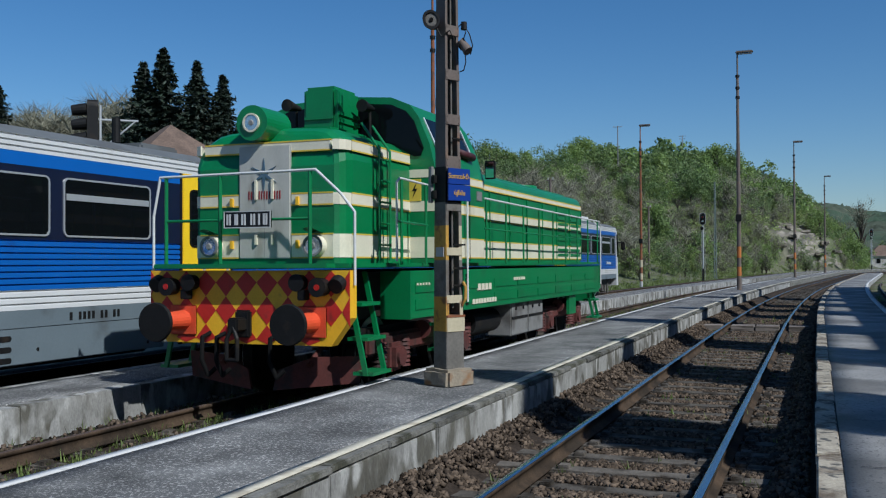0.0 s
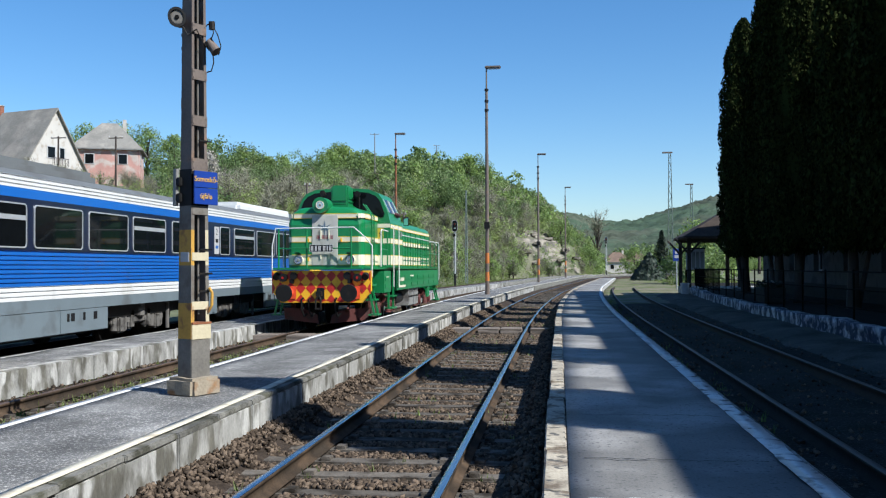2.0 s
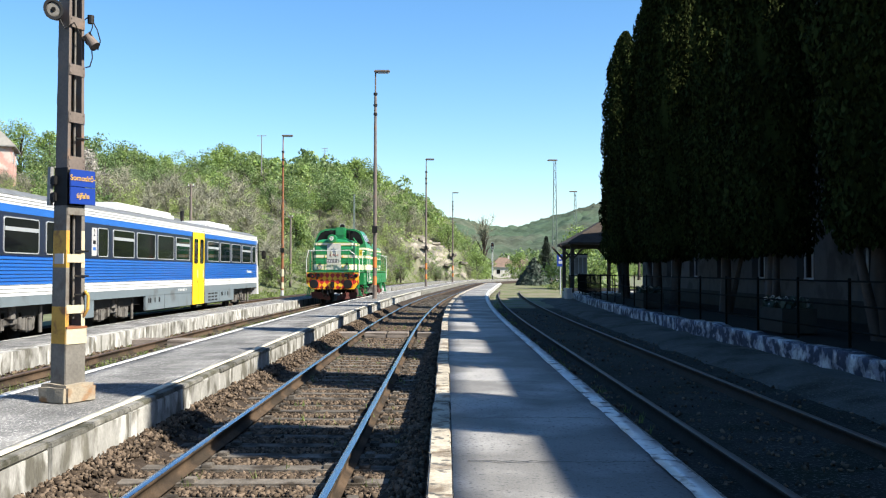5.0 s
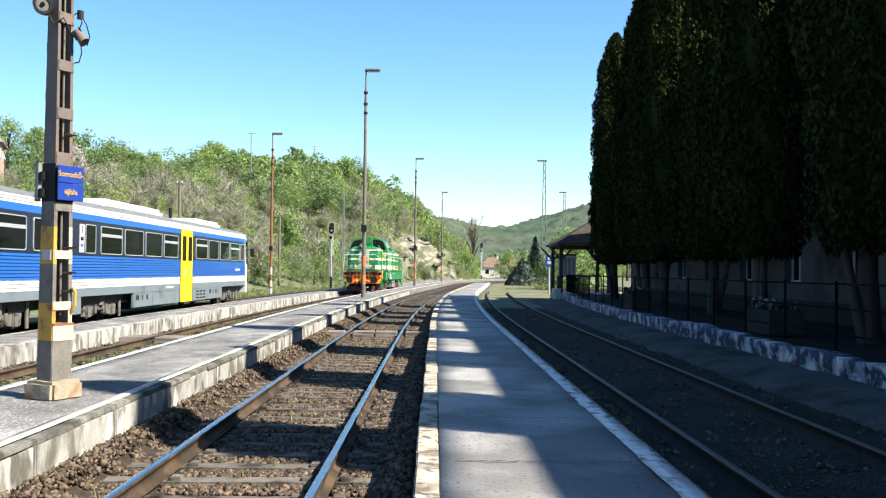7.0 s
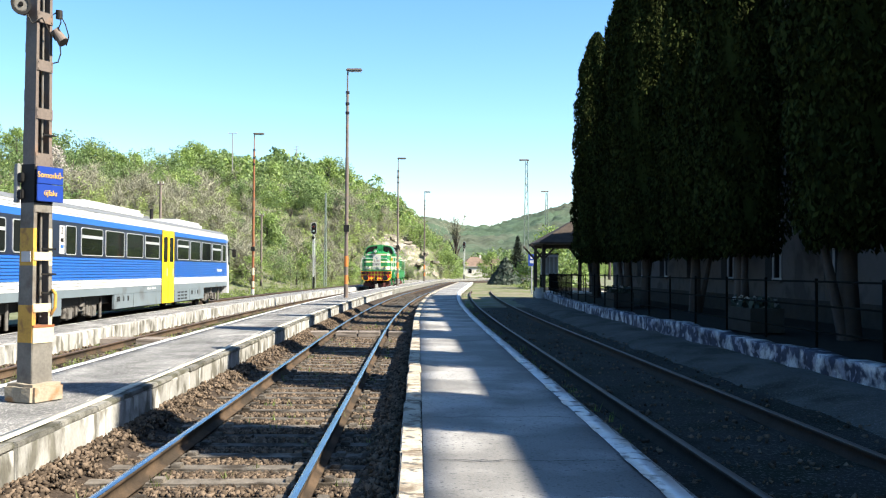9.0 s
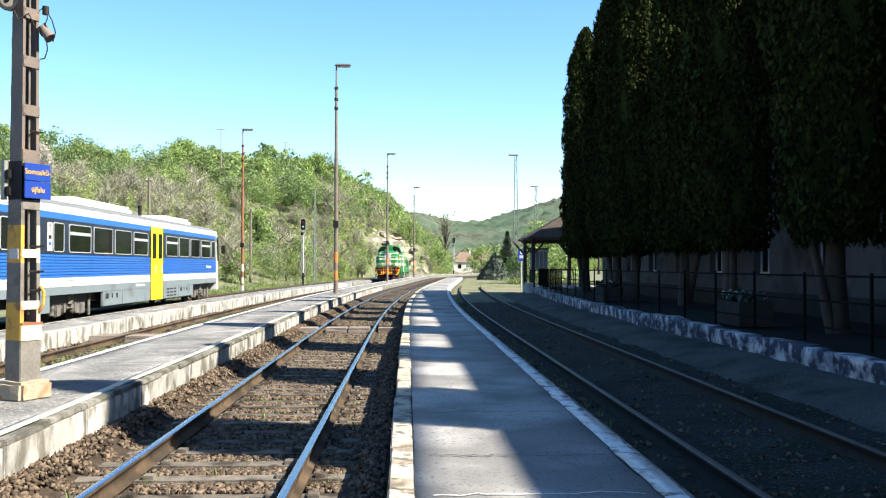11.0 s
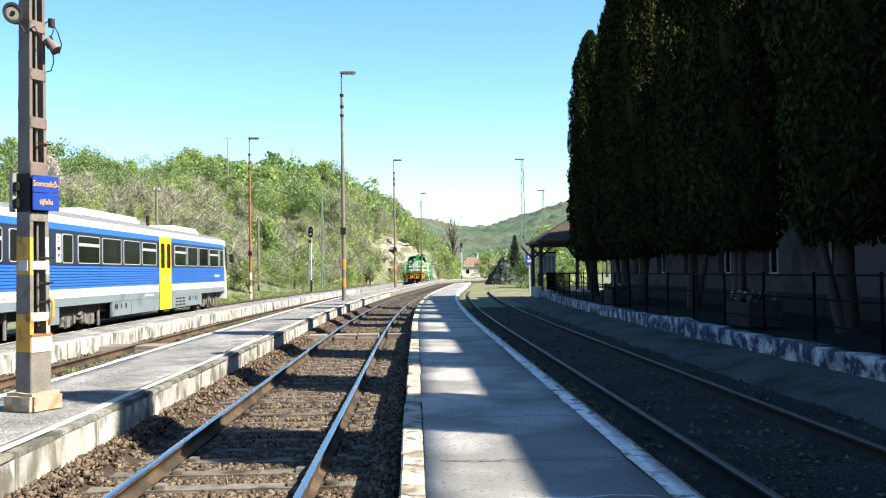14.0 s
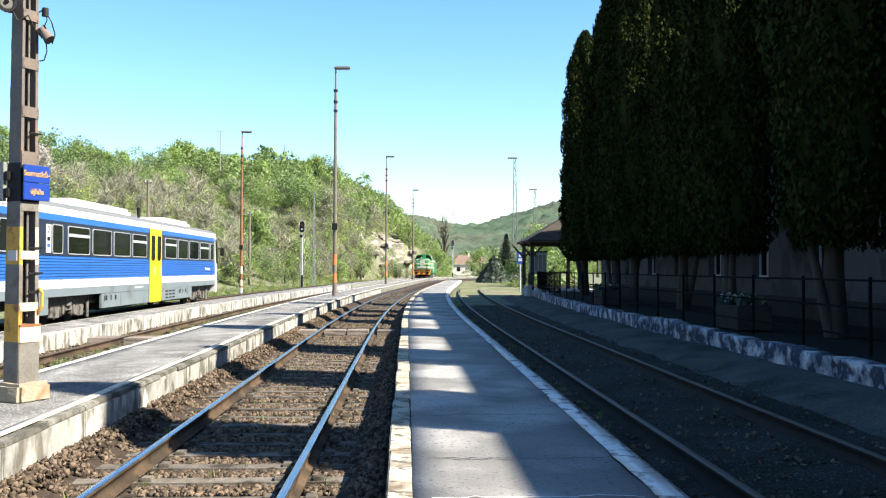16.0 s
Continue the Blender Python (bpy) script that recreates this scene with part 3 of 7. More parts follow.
for a in np.arange(-2, 60, 3.3):
    paint(right, "white_line", 1.58, 1.73, RIGHT_TOP + 0.006, a, a + 3.27, LINE_FLAKED, 0.045, 0.07)
paint(right, "white_line", 1.58, 1.72, RIGHT_TOP + 0.004, 58, 120, LINE, 0.03)
# frost cracks across the asphalt, filled with pale dust
for y in (4.1, 5.95, 7.15, 9.3, 12.4, 15.6, 19.5, 24.0):
    bm = bmesh.new()
    last = None
    for i in range(25):
        x = 0.16 + 1.32 * i / 24
        yy = y + 0.12 * noise.noise(Vector((x * 2.1, y, 0))) + 0.05 * noise.noise(Vector((x * 13, y, 0)))
        w = 0.006 + 0.012 * abs(noise.noise(Vector((x * 9, y, 4))))
        cur = (bm.verts.new((x, yy - w, RIGHT_TOP + 0.012)), bm.verts.new((x, yy + w, RIGHT_TOP + 0.012)))
        if last:
            bm.faces.new((last[0], cur[0], cur[1], last[1]))
        last = cur
    part("crack", bm, LINE if y < 6.5 else BLACK, right)

left = thing("platform_left", "low concrete platform with crumbling stained edge", "platform", kind="structure")
strip("concrete_top", -9.45, -8.3, LEFT_TOP, -14, 180, ASPHALT, left, thick=0.4, cross=5, amp=0.02, step=1.0)
slab_faces(left, -8.1, 1, LEFT_TOP + 0.004, -4, 90, 2.0, CONCRETE, "edge_slab", 0.24, -0.34)
strip("edge_far", -8.32, -8.1, LEFT_TOP, 90, 180, OLD_KERB, left, thick=0.5)
strip("back_edge", -9.6, -9.45, LEFT_TOP, -14, 180, CONCRETE, left, thick=0.5)


# ------------------------------------------------------------------ lattice post with station sign
def lattice_post():
    turn = 64
    t = thing("platform_post", "riveted steel lattice post with yellow bands on a rusty concrete footing", "post", (-4.11, 10.45, MID_TOP), turn)
    c, sn = math.cos(radians(turn)), math.sin(radians(turn))

    def at(side, out, z):
        """A place beside the post: metres to the side and out towards the platform end."""
        x, y = 0.931 * side + 0.364 * out, 0.364 * side - 0.931 * out
        return (x * c + y * sn, -x * sn + y * c, z - 0.1)

    bm = box(bmesh.new(), -0.22, 0.22, -0.22, 0.22, -0.02, 0.2, 0.035)
    bmesh.ops.subdivide_edges(bm, edges=bm.edges[:], cuts=2, use_grid_fill=True)
    for v in bm.verts:
        v.co += 0.012 * noise.noise_vector(v.co * 9)
    part("footing", bm, BLOCK, t, "rust-stained concrete footing")
    top, w, a, g = 5.6, 0.134, 0.1, 0.046
    for s in (-1, 1):
        bm = bmesh.new()
        box(bm, s * w, s * (w - 0.012), -a, a, 0.18, top)
        for q in (-1, 1):
            box(bm, s * (w - 0.012), s * (w - g), q * a, q * (a - 0.012), 0.18, top)
        part("channel", bm, POST_STEEL, t)
    bm = box(bmesh.new(), -0.01, 0.012, a - 0.03, a - 0.013, 0.3, top)
    part("inner_bar", bm, POST_STEEL, t)
    # painted bands wrap the channels: from, to, material
    for z0, z1, m in ((0.2, 0.63, POST_GREY), (0.63, 1.03, POST_YEL), (1.03, 1.45, POST_GREY), (1.45, 1.85, POST_YEL), (1.85, 2.12, POST_GREY)):
        bm = bmesh.new()
        box(bm, -w - 0.004, -w, -a - 0.004, a + 0.004, z0, z1)
        box(bm, -w, -w + g, -a - 0.004, -a, z0, z1)
        part("band", bm, m, t)
        part("band", box(bmesh.new(), w - g, w + 0.004, -a - 0.004, -a, z0, z1), POST_CREAM if m is POST_YEL else m, t)
    boxpart("collar", (-w - 0.006, w + 0.006, -a - 0.006, a + 0.006, 2.12, 2.53), BLACK, t)
    boxpart("base_plate", (-w + 0.002, w + 0.002, -a - 0.012, -a - 0.005, 0.19, 0.62), POST_GREY, t)
    boxpart("rust_band", (-w + 0.002, w + 0.014, -a - 0.02, -a - 0.005, 0.625, 0.79), POST_CREAM, t, "rust-streaked cream band")
    boxpart("rust_lip", (-w, w + 0.02, -a - 0.026, a - 0.02, 0.791, 0.815), RUST_BRIGHT, t)
    for z, m, h in ((1.0, POST_CREAM, 0.045), (1.55, POST_CREAM, 0.045), (2.07, POST_GREY, 0.05), (2.58, POST_STEEL, 0.075), (3.08, POST_STEEL, 0.058), (3.6, POST_STEEL, 0.058), (4.12, POST_STEEL, 0.058), (4.64, POST_STEEL, 0.058), (5.16, POST_STEEL, 0.058)):
        bt = boxpart("batten", (-w + 0.006, w - 0.003, -a - 0.012, -a - 0.005, z - h, z + h), m, t)
        if z > 2.2:
            for x in (-w + 0.03, w - 0.025):
                for q in (-0.035, 0.035):
                    part("rivet", rod(bmesh.new(), (x, -a - 0.018, z + q), (x, -a - 0.011, z + q), 0.011, 0.012, 8), POST_STEEL, bt)
            boxpart("batten", (-w + 0.006, w - 0.003, a + 0.003, a + 0.01, z - h + 0.2, z + h + 0.2), m, t)
    part("conduit", pipe(bmesh.new(), [(0.02, -a + 0.05, 0.9), (0.02, -a + 0.05, 3.2), (0.02, -a + 0.05, 5.5)], 0.014), POST_GREY, t)
    for z in (1.15, 1.35, 1.62, 2.85):
        part("clip", box(bmesh.new(), -0.02, w + 0.05, -a - 0.02, -a - 0.006, z, z + 0.018), BLACK, t)
    # galvanised bracket with two cable boxes
    p = at(-0.22, 0.0, 2.42)
    br = boxpart("bracket_plate", (p[0] - 0.025, p[0] + 0.025, p[1] - 0.03, p[1] + 0.03, 2.12, 2.54), GREY_BOX, t, "galvanised cable bracket", 0.006)
    for z in (2.26, 2.44):
        q = at(-0.17, 0.0, z)
        boxpart("junction_box", (q[0] - 0.06, q[0] + 0.06, q[1] - 0.06, q[1] + 0.06, z - 0.1, z), BLACK, br, "black cable box", 0.01)
    boxpart("tag", (-w - 0.012, -w - 0.005, -0.07, 0.07, 1.49, 1.6), PLASTIC_WHITE, t, "small white notice tag")
    # horn loudspeaker looking along the platform
    sp = part("loudspeaker", rod(rod(bmesh.new(), at(-0.205, 0.26, 4.3), at(-0.19, 0.08, 4.3), 0.108, 0.06, 24), at(-0.19, 0.08, 4.3), at(-0.17, -0.08, 4.32), 0.065, seg=18), POST_STEEL, t, "grey horn loudspeaker", True)
    p0, p1, p2 = Vector(at(-0.205, 0.262, 4.3)), Vector(at(-0.206, 0.285, 4.3)), Vector(at(-0.204, 0.25, 4.3))
    rt = Vector(at(1, 0, 0))
    circle = lambda r: [(r * math.cos(i * math.tau / 24), r * math.sin(i * math.tau / 24)) for i in range(24)]
    part("rim", ring(bmesh.new(), circle(0.112), circle(0.082), lambda u, v: p2 + rt * u + Vector((0, 0, v)), lambda u, v: p1 + rt * u + Vector((0, 0, v))), BLACK, sp)
    part("cone", rod(bmesh.new(), p0, p0 + (p1 - p0) * 0.3, 0.083, 0.07, 24), POST_GREY, sp)
    part("dust_cap", rod(bmesh.new(), p0, p1, 0.03, 0.022, 16), RUBBER, sp)
    part("bracket", pipe(bmesh.new(), [at(-0.18, 0.0, 4.27), at(-0.1, 0.02, 4.38), at(0.0, 0.1, 4.3)], 0.013), BLACK, t)
    fl = part("floodlight", rod(bmesh.new(), at(0.18, 0.02, 4.1), at(0.27, 0.08, 3.97), 0.045, 0.065, 16), POST_STEEL, t, "old swivelling floodlight")
    part("housing", rod(bmesh.new(), at(0.15, 0, 4.04), at(0.24, 0.02, 4.1), 0.055, 0.06, 12), BLACK, fl)
    part("gear_box", rod(bmesh.new(), at(0.22, 0, 4.24), at(0.22, 0, 4.33), 0.04, seg=10), BLACK, t)
    for pts in ([at(0.22, 0, 4.3), at(0.29, 0.03, 4.18), at(0.33, 0.03, 4.05), at(0.3, 0, 3.95)], [at(0.15, 0, 4.28), at(0.22, 0.03, 4.32), at(0.24, 0.02, 4.2), at(0.2, 0, 4.1)],
                [at(-0.16, 0.1, 4.28), at(-0.08, 0.16, 4.13), at(0.03, 0.16, 4.2), at(0.12, 0.1, 4.05)], [at(0.16, 0, 3.75), at(0.21, 0.02, 3.76), at(0.24, 0.02, 3.86), at(0.23, 0, 3.96)]):
        part("cable", pipe(bmesh.new(), pts, 0.007, 6), BLACK, t)
    part("cable", pipe(bmesh.new(), [at(0.17, 0.02, 1.3), at(0.205, 0.02, 1.24), at(0.2, 0.02, 1.1), at(0.16, 0, 1.02)], 0.017, 8), POST_YEL, t, "yellow insulated cable loop")
    # two enamel boards on the lattice side
    for z0, z1, words in ((2.325, 2.51, "Somoskő-"), (2.135, 2.32, "újfalu")):
        b = boxpart("sign_board", (-w - 0.004, 0.255, -a - 0.06, -a - 0.04, z0, z1), SIGN_BLUE, t, "blue enamel station name board", 0.004)
        text("lettering", words, 0.086, SIGN_YEL, b, pose(0.048, (-a - 0.0625) * (1 - 0.058 * (z0 - 0.5)), (z0 + z1) / 2, 90, 0, 0))
    for z in (2.2, 2.42):
        boxpart("sign_strap", (-w + 0.02, w - 0.02, -a - 0.04, -a - 0.006, z, z + 0.03), BLACK, t)
    # the post narrows towards its head; what hangs beside it comes in half as far
    beside = ("loudspeaker", "rim", "cone", "dust_cap", "bracket", "floodlight", "housing", "gear_box", "cable")
    for ob in t.children_recursive:
        kind_of = ob.name.split(".")[0]
        if kind_of in ("footing", "lettering"):
            continue
        for v in ob.data.vertices:
            k = 1 - 0.058 * max(v.co.z - 0.5, 0)
            k = (1 + k) / 2 if kind_of in beside else k
            v.co.x *= k
            v.co.y *= k
    return t


lattice_post()


# ------------------------------------------------------------------ lamp masts, signals, poles
def lamp_mast(x, y, z, h, label, tube=POST_STEEL, band=BANDS_ORANGE, arm=0.75, low=POST_STEEL):
    t = thing("lamp_mast", label, "street lamp", (x, y, z), group="platform lamp masts")
    part("foot", rod(bmesh.new(), (0, 0, -0.05), (0, 0, 0.55), 0.125, 0.115, 14), low, t)
    part("lower_tube", rod(bmesh.new(), (0, 0, 0.55), (0, 0, h * 0.62), 0.105, 0.09, 14), tube, t)
    for a, b in ((0.7, 1.15), (1.6, 2.15)):
        part("painted_band", rod(bmesh.new(), (0, 0, a), (0, 0, b), 0.111, 0.108, 14), band, t)
    part("middle_tube", rod(bmesh.new(), (0, 0, h * 0.62), (0, 0, h * 0.9), 0.08, 0.068, 12), tube, t)
    for a in (h * 0.81, h * 0.85, h * 0.9):
        part("collar", rod(bmesh.new(), (0, 0, a), (0, 0, a + 0.12), 0.105, 0.105, 12), BLACK, t)
    part("upper_tube", rod(bmesh.new(), (0, 0, h * 0.9), (0, 0, h), 0.045, 0.04, 10), tube, t)
    boxpart("fuse_box", (-0.14, 0.14, -0.17, -0.1, 3.4, 3.75), BLACK, t, bevel=0.01)
    part("bracket_arm", pipe(bmesh.new(), [(0, 0, h - 0.02), (arm * 0.5, 0, h + 0.05)], 0.03), GALV, t)
    hd = part("lantern", box(bmesh.new(), -0.08, arm, -0.14, 0.14, h, h + 0.13, 0.04), POST_STEEL, t, "flat street lantern head")
    part("diffuser", box(bmesh.new(), 0.1, arm - 0.06, -0.1, 0.1, h - 0.03, h + 0.01), GALV, hd)
    return t


lamp_mast(-3.71, 49.8, MID_TOP, 11.75, "tall dark lamp mast with orange bands on the island platform")
lamp_mast(-1.89, 89.0, MID_TOP, 11.75, "tall dark lamp mast with orange bands on the island platform")
lamp_mast(0.82, 125.0, MID_TOP, 11.6, "slender dark lamp mast on the island platform")
lamp_mast(-12.4, 72.6, -0.3, 12.2, "rusty orange lamp mast with a pale foot", RUST_BRIGHT, POST_CREAM, low=PLASTIC_WHITE)
lamp_mast(-13.4, 33.2, -0.3, 12.2, "rusty orange lamp mast behind the railcars", RUST_BRIGHT, POST_CREAM, low=PLASTIC_WHITE)


def lattice_mast(x, y, z, h, w, label, lamp=True, material=MAST_GREEN, step=1.4):
    t = thing("lattice_mast", label, "lamp mast", (x, y, z), group="lattice masts")
    top = 0.35
    for sx in (-1, 1):
        for sy in (-1, 1):
            bm = bmesh.new()
            rod(bm, (sx * w, sy * w, 0), (sx * w * top, sy * w * top, h), 0.05, seg=6)
            part("leg", bm, material, t)
    bm = bmesh.new()
    n = int(h / step)
    for i in range(n):
        a, b = i / n, (i + 1) / n
        wa, wb = w * (1 - (1 - top) * a), w * (1 - (1 - top) * b)
        s = 1 if i % 2 else -1
        for k in (-1, 1):
            rod(bm, (s * wa, k * wa, h * a), (-s * wb, k * wb, h * b), 0.03, seg=5)
            rod(bm, (k * wa, s * wa, h * a), (k * wb, -s * wb, h * b), 0.03, seg=5)
    part("bracing", bm, material, t)
    if lamp:
        part("lantern", box(bmesh.new(), -1.5, 0.5, -0.25, 0.25, h, h + 0.3, 0.06), POST_STEEL, t)
    return t


lattice_mast(22.0, 195, -0.1, 24.3, 0.55, "pale green lattice lamp mast beyond the siding")
lattice_mast(33.5, 250, -0.1, 22.5, 0.55, "pale green lattice lamp mast beyond the siding")
lattice_mast(-10.3, 107, -0.2, 10.5, 0.12, "slim weathered lattice mast beside the tracks", False, MAST_GREEN, 0.6)


def signal(x, y, h, label, z=-0.25, turn=0):
    t = thing("light_signal", label, "railway signal", (x, y, z), turn, "light signals")
    part("mast", rod(bmesh.new(), (0, 0, 0), (0, 0, h - 0.6), 0.075, 0.065, 12), GALV, t)
    part("mast_foot", rod(bmesh.new(), (0, 0, 0), (0, 0, 1.3), 0.1, 0.1, 12), BLACK, t)
    head = prism(bmesh.new(), rounded(0.52, 1.15, 0.24, 6), [lambda a, b: (a, -0.1, h - 0.1 + b), lambda a, b: (a, 0.1, h - 0.1 + b)])
    hd = part("signal_head", head, BLACK, t, "black oval signal board")
    edge = ring(bmesh.new(), rounded(0.56, 1.19, 0.26, 6), rounded(0.48, 1.1, 0.22, 6), lambda a, b: (a, -0.11, h - 0.1 + b), lambda a, b: (a, -0.125, h - 0.1 + b))
    part("white_rim", edge, PLASTIC_WHITE, hd)
    for dz in (0.18, -0.22):
        part("lens_hood", rod(bmesh.new(), (0, -0.3, h + dz - 0.1), (0, -0.1, h + dz - 0.1), 0.11, 0.11, 14, caps=False), BLACK, hd)
        part("lens", rod(bmesh.new(), (0, -0.125, h + dz - 0.1), (0, -0.11, h + dz - 0.1), 0.1, 0.1, 14), RED_LENS if dz > 0 else LENS_GLASS, hd)
    boxpart("control_box", (-0.2, 0.05, -0.15, 0.1, h - 1.15, h - 0.85), BLACK, t, bevel=0.02)
    bm = bmesh.new()
    for s in (-0.16, 0.16):
        rod(bm, (s, 0.15, 0.2), (s, 0.15, h - 0.8), 0.015, seg=5)
    for i in range(int((h - 1.2) / 0.35)):
        rod(bm, (-0.16, 0.15, 0.5 + 0.35 * i), (0.16, 0.15, 0.5 + 0.35 * i), 0.012, seg=5)
    part("ladder", bm, GALV, t)
    return t


signal(-10.16, 93.9, 6.1, "platform end light signal on a pale mast with black foot", turn=-3)
signal(8.15, 170.0, 6.6, "distant light signal on a pale mast", turn=-4)


def pole(x, y, z, h, label, arms=1, material=GALV, tilt=0, reach=0.9):
    t = thing("utility_pole", label, "utility pole", (x, y, z), tilt, "utility poles")
    part("shaft", rod(bmesh.new(), (0, 0, -1), (0, 0, h), 0.14, 0.09, 10), material, t)
    for i in range(arms):
        zz = h - 0.25 - 0.7 * i
        part("crossarm", box(bmesh.new(), -reach + 0.2 * i, reach - 0.2 * i, -0.06, 0.06, zz, zz + 0.1), material, t)
        for s in (0.1 - reach + 0.2 * i, reach - 0.1 - 0.2 * i):
            part("insulator", rod(bmesh.new(), (s, 0, zz + 0.1), (s, 0, zz + 0.3), 0.05, 0.03, 8), PLASTIC_WHITE, t)
    return t


# ------------------------------------------------------------------ blue railcar set
SIDE = 1.45


def window_on_side(t, y0, y1, z0, z1, slide=False, x=SIDE, name="window", rim=T_FRAME):
    w, h, cy, cz = y1 - y0, z1 - z0, (y0 + y1) / 2, (z0 + z1) / 2
    o, i = rounded(w, h, 0.09), rounded(w - 0.05, h - 0.05, 0.07)
    fr = part(name, ring(bmesh.new(), o, i, lambda a, b: (x - 0.02, cy + a, cz + b), lambda a, b: (x + 0.014, cy + a, cz + b)), rim, t, "dark window in a rounded frame")
    part("pane", prism(bmesh.new(), rounded(w - 0.056, h - 0.056, 0.065), [lambda a, b: (x - 0.02, cy + a, cz + b), lambda a, b: (x + 0.004, cy + a, cz + b)]), GLASS, fr)
    if slide:
        boxpart("vent_bar", (x, x + 0.018, y0 + 0.05, y1 - 0.05, z0 + h * 0.62, z0 + h * 0.73), T_FRAME, fr)
    return fr


def ribbed(y0, y1, z0, z1, n, x=SIDE, d=0.022):
    """A side sheet with rolled ribs running along the car."""
    bm = bmesh.new()
    pts = []
    for i in range(n):
        a, b = z0 + (z1 - z0) * i / n, z0 + (z1 - z0) * (i + 1) / n
        g = (b - a) * 0.2
        pts += [(x, a), (x, b - 2 * g), (x - d, b - 1.4 * g), (x - d, b - 0.3 * g)]
    pts.append((x, z1))
    pts += [(x - 0.06, z1), (x - 0.06, z0)]
    prism(bm, pts, [lambda a, b: (a, y0, b), lambda a, b: (a, y1, b)])
    return bm


def bogie(t, y, mats=(BLACK, BOGIE_GREY), wheel_r=0.42, base=2.0):
    b = boxpart("bogie", (-1.1, 1.1, y - base / 2 - 0.5, y + base / 2 + 0.5, 0.5, 0.72), mats[0], t, bevel=0.04)
    for dy in (-base / 2, base / 2):
        for s in (-0.75, 0.75):
            part("wheel", rod(rod(bmesh.new(), (s - 0.065, y + dy, wheel_r), (s + 0.065, y + dy, wheel_r), wheel_r, seg=28), (s - 0.08, y + dy, wheel_r), (s - 0.05, y + dy, wheel_r), wheel_r + 0.03, seg=28), mats[0], b)
        part("axle_box", box(bmesh.new(), 0.95, 1.22, y + dy - 0.17, y + dy + 0.17, 0.24, 0.62, 0.04), mats[1], b)
        part("axle_spring", rod(bmesh.new(), (1.1, y + dy - 0.25, 0.3), (1.1, y + dy - 0.25, 0.72), 0.085, seg=12), mats[1], b)
        part("axle_spring", rod(bmesh.new(), (1.1, y + dy + 0.25, 0.3), (1.1, y + dy + 0.25, 0.72), 0.085, seg=12), mats[1], b)
    part("side_frame", box(bmesh.new(), 0.98, 1.16, y - base / 2 - 0.4, y + base / 2 + 0.4, 0.42, 0.62, 0.04), mats[1], b)
    for dy in (-0.45, 0.45):
        part("yoke", box(bmesh.new(), 1.0, 1.2, y + dy - 0.13, y + dy + 0.13, 0.3, 0.8, 0.05), mats[1], b)
    part("air_spring", rod(bmesh.new(), (1.0, y, 0.6), (1.0, y, 0.95), 0.27, seg=16), mats[1], b)
    part("damper", rod(bmesh.new(), (1.2, y + base / 2 + 0.55, 0.2), (1.2, y + base / 2 + 0.55, 0.85), 0.05, seg=10), mats[1], b)
    return b


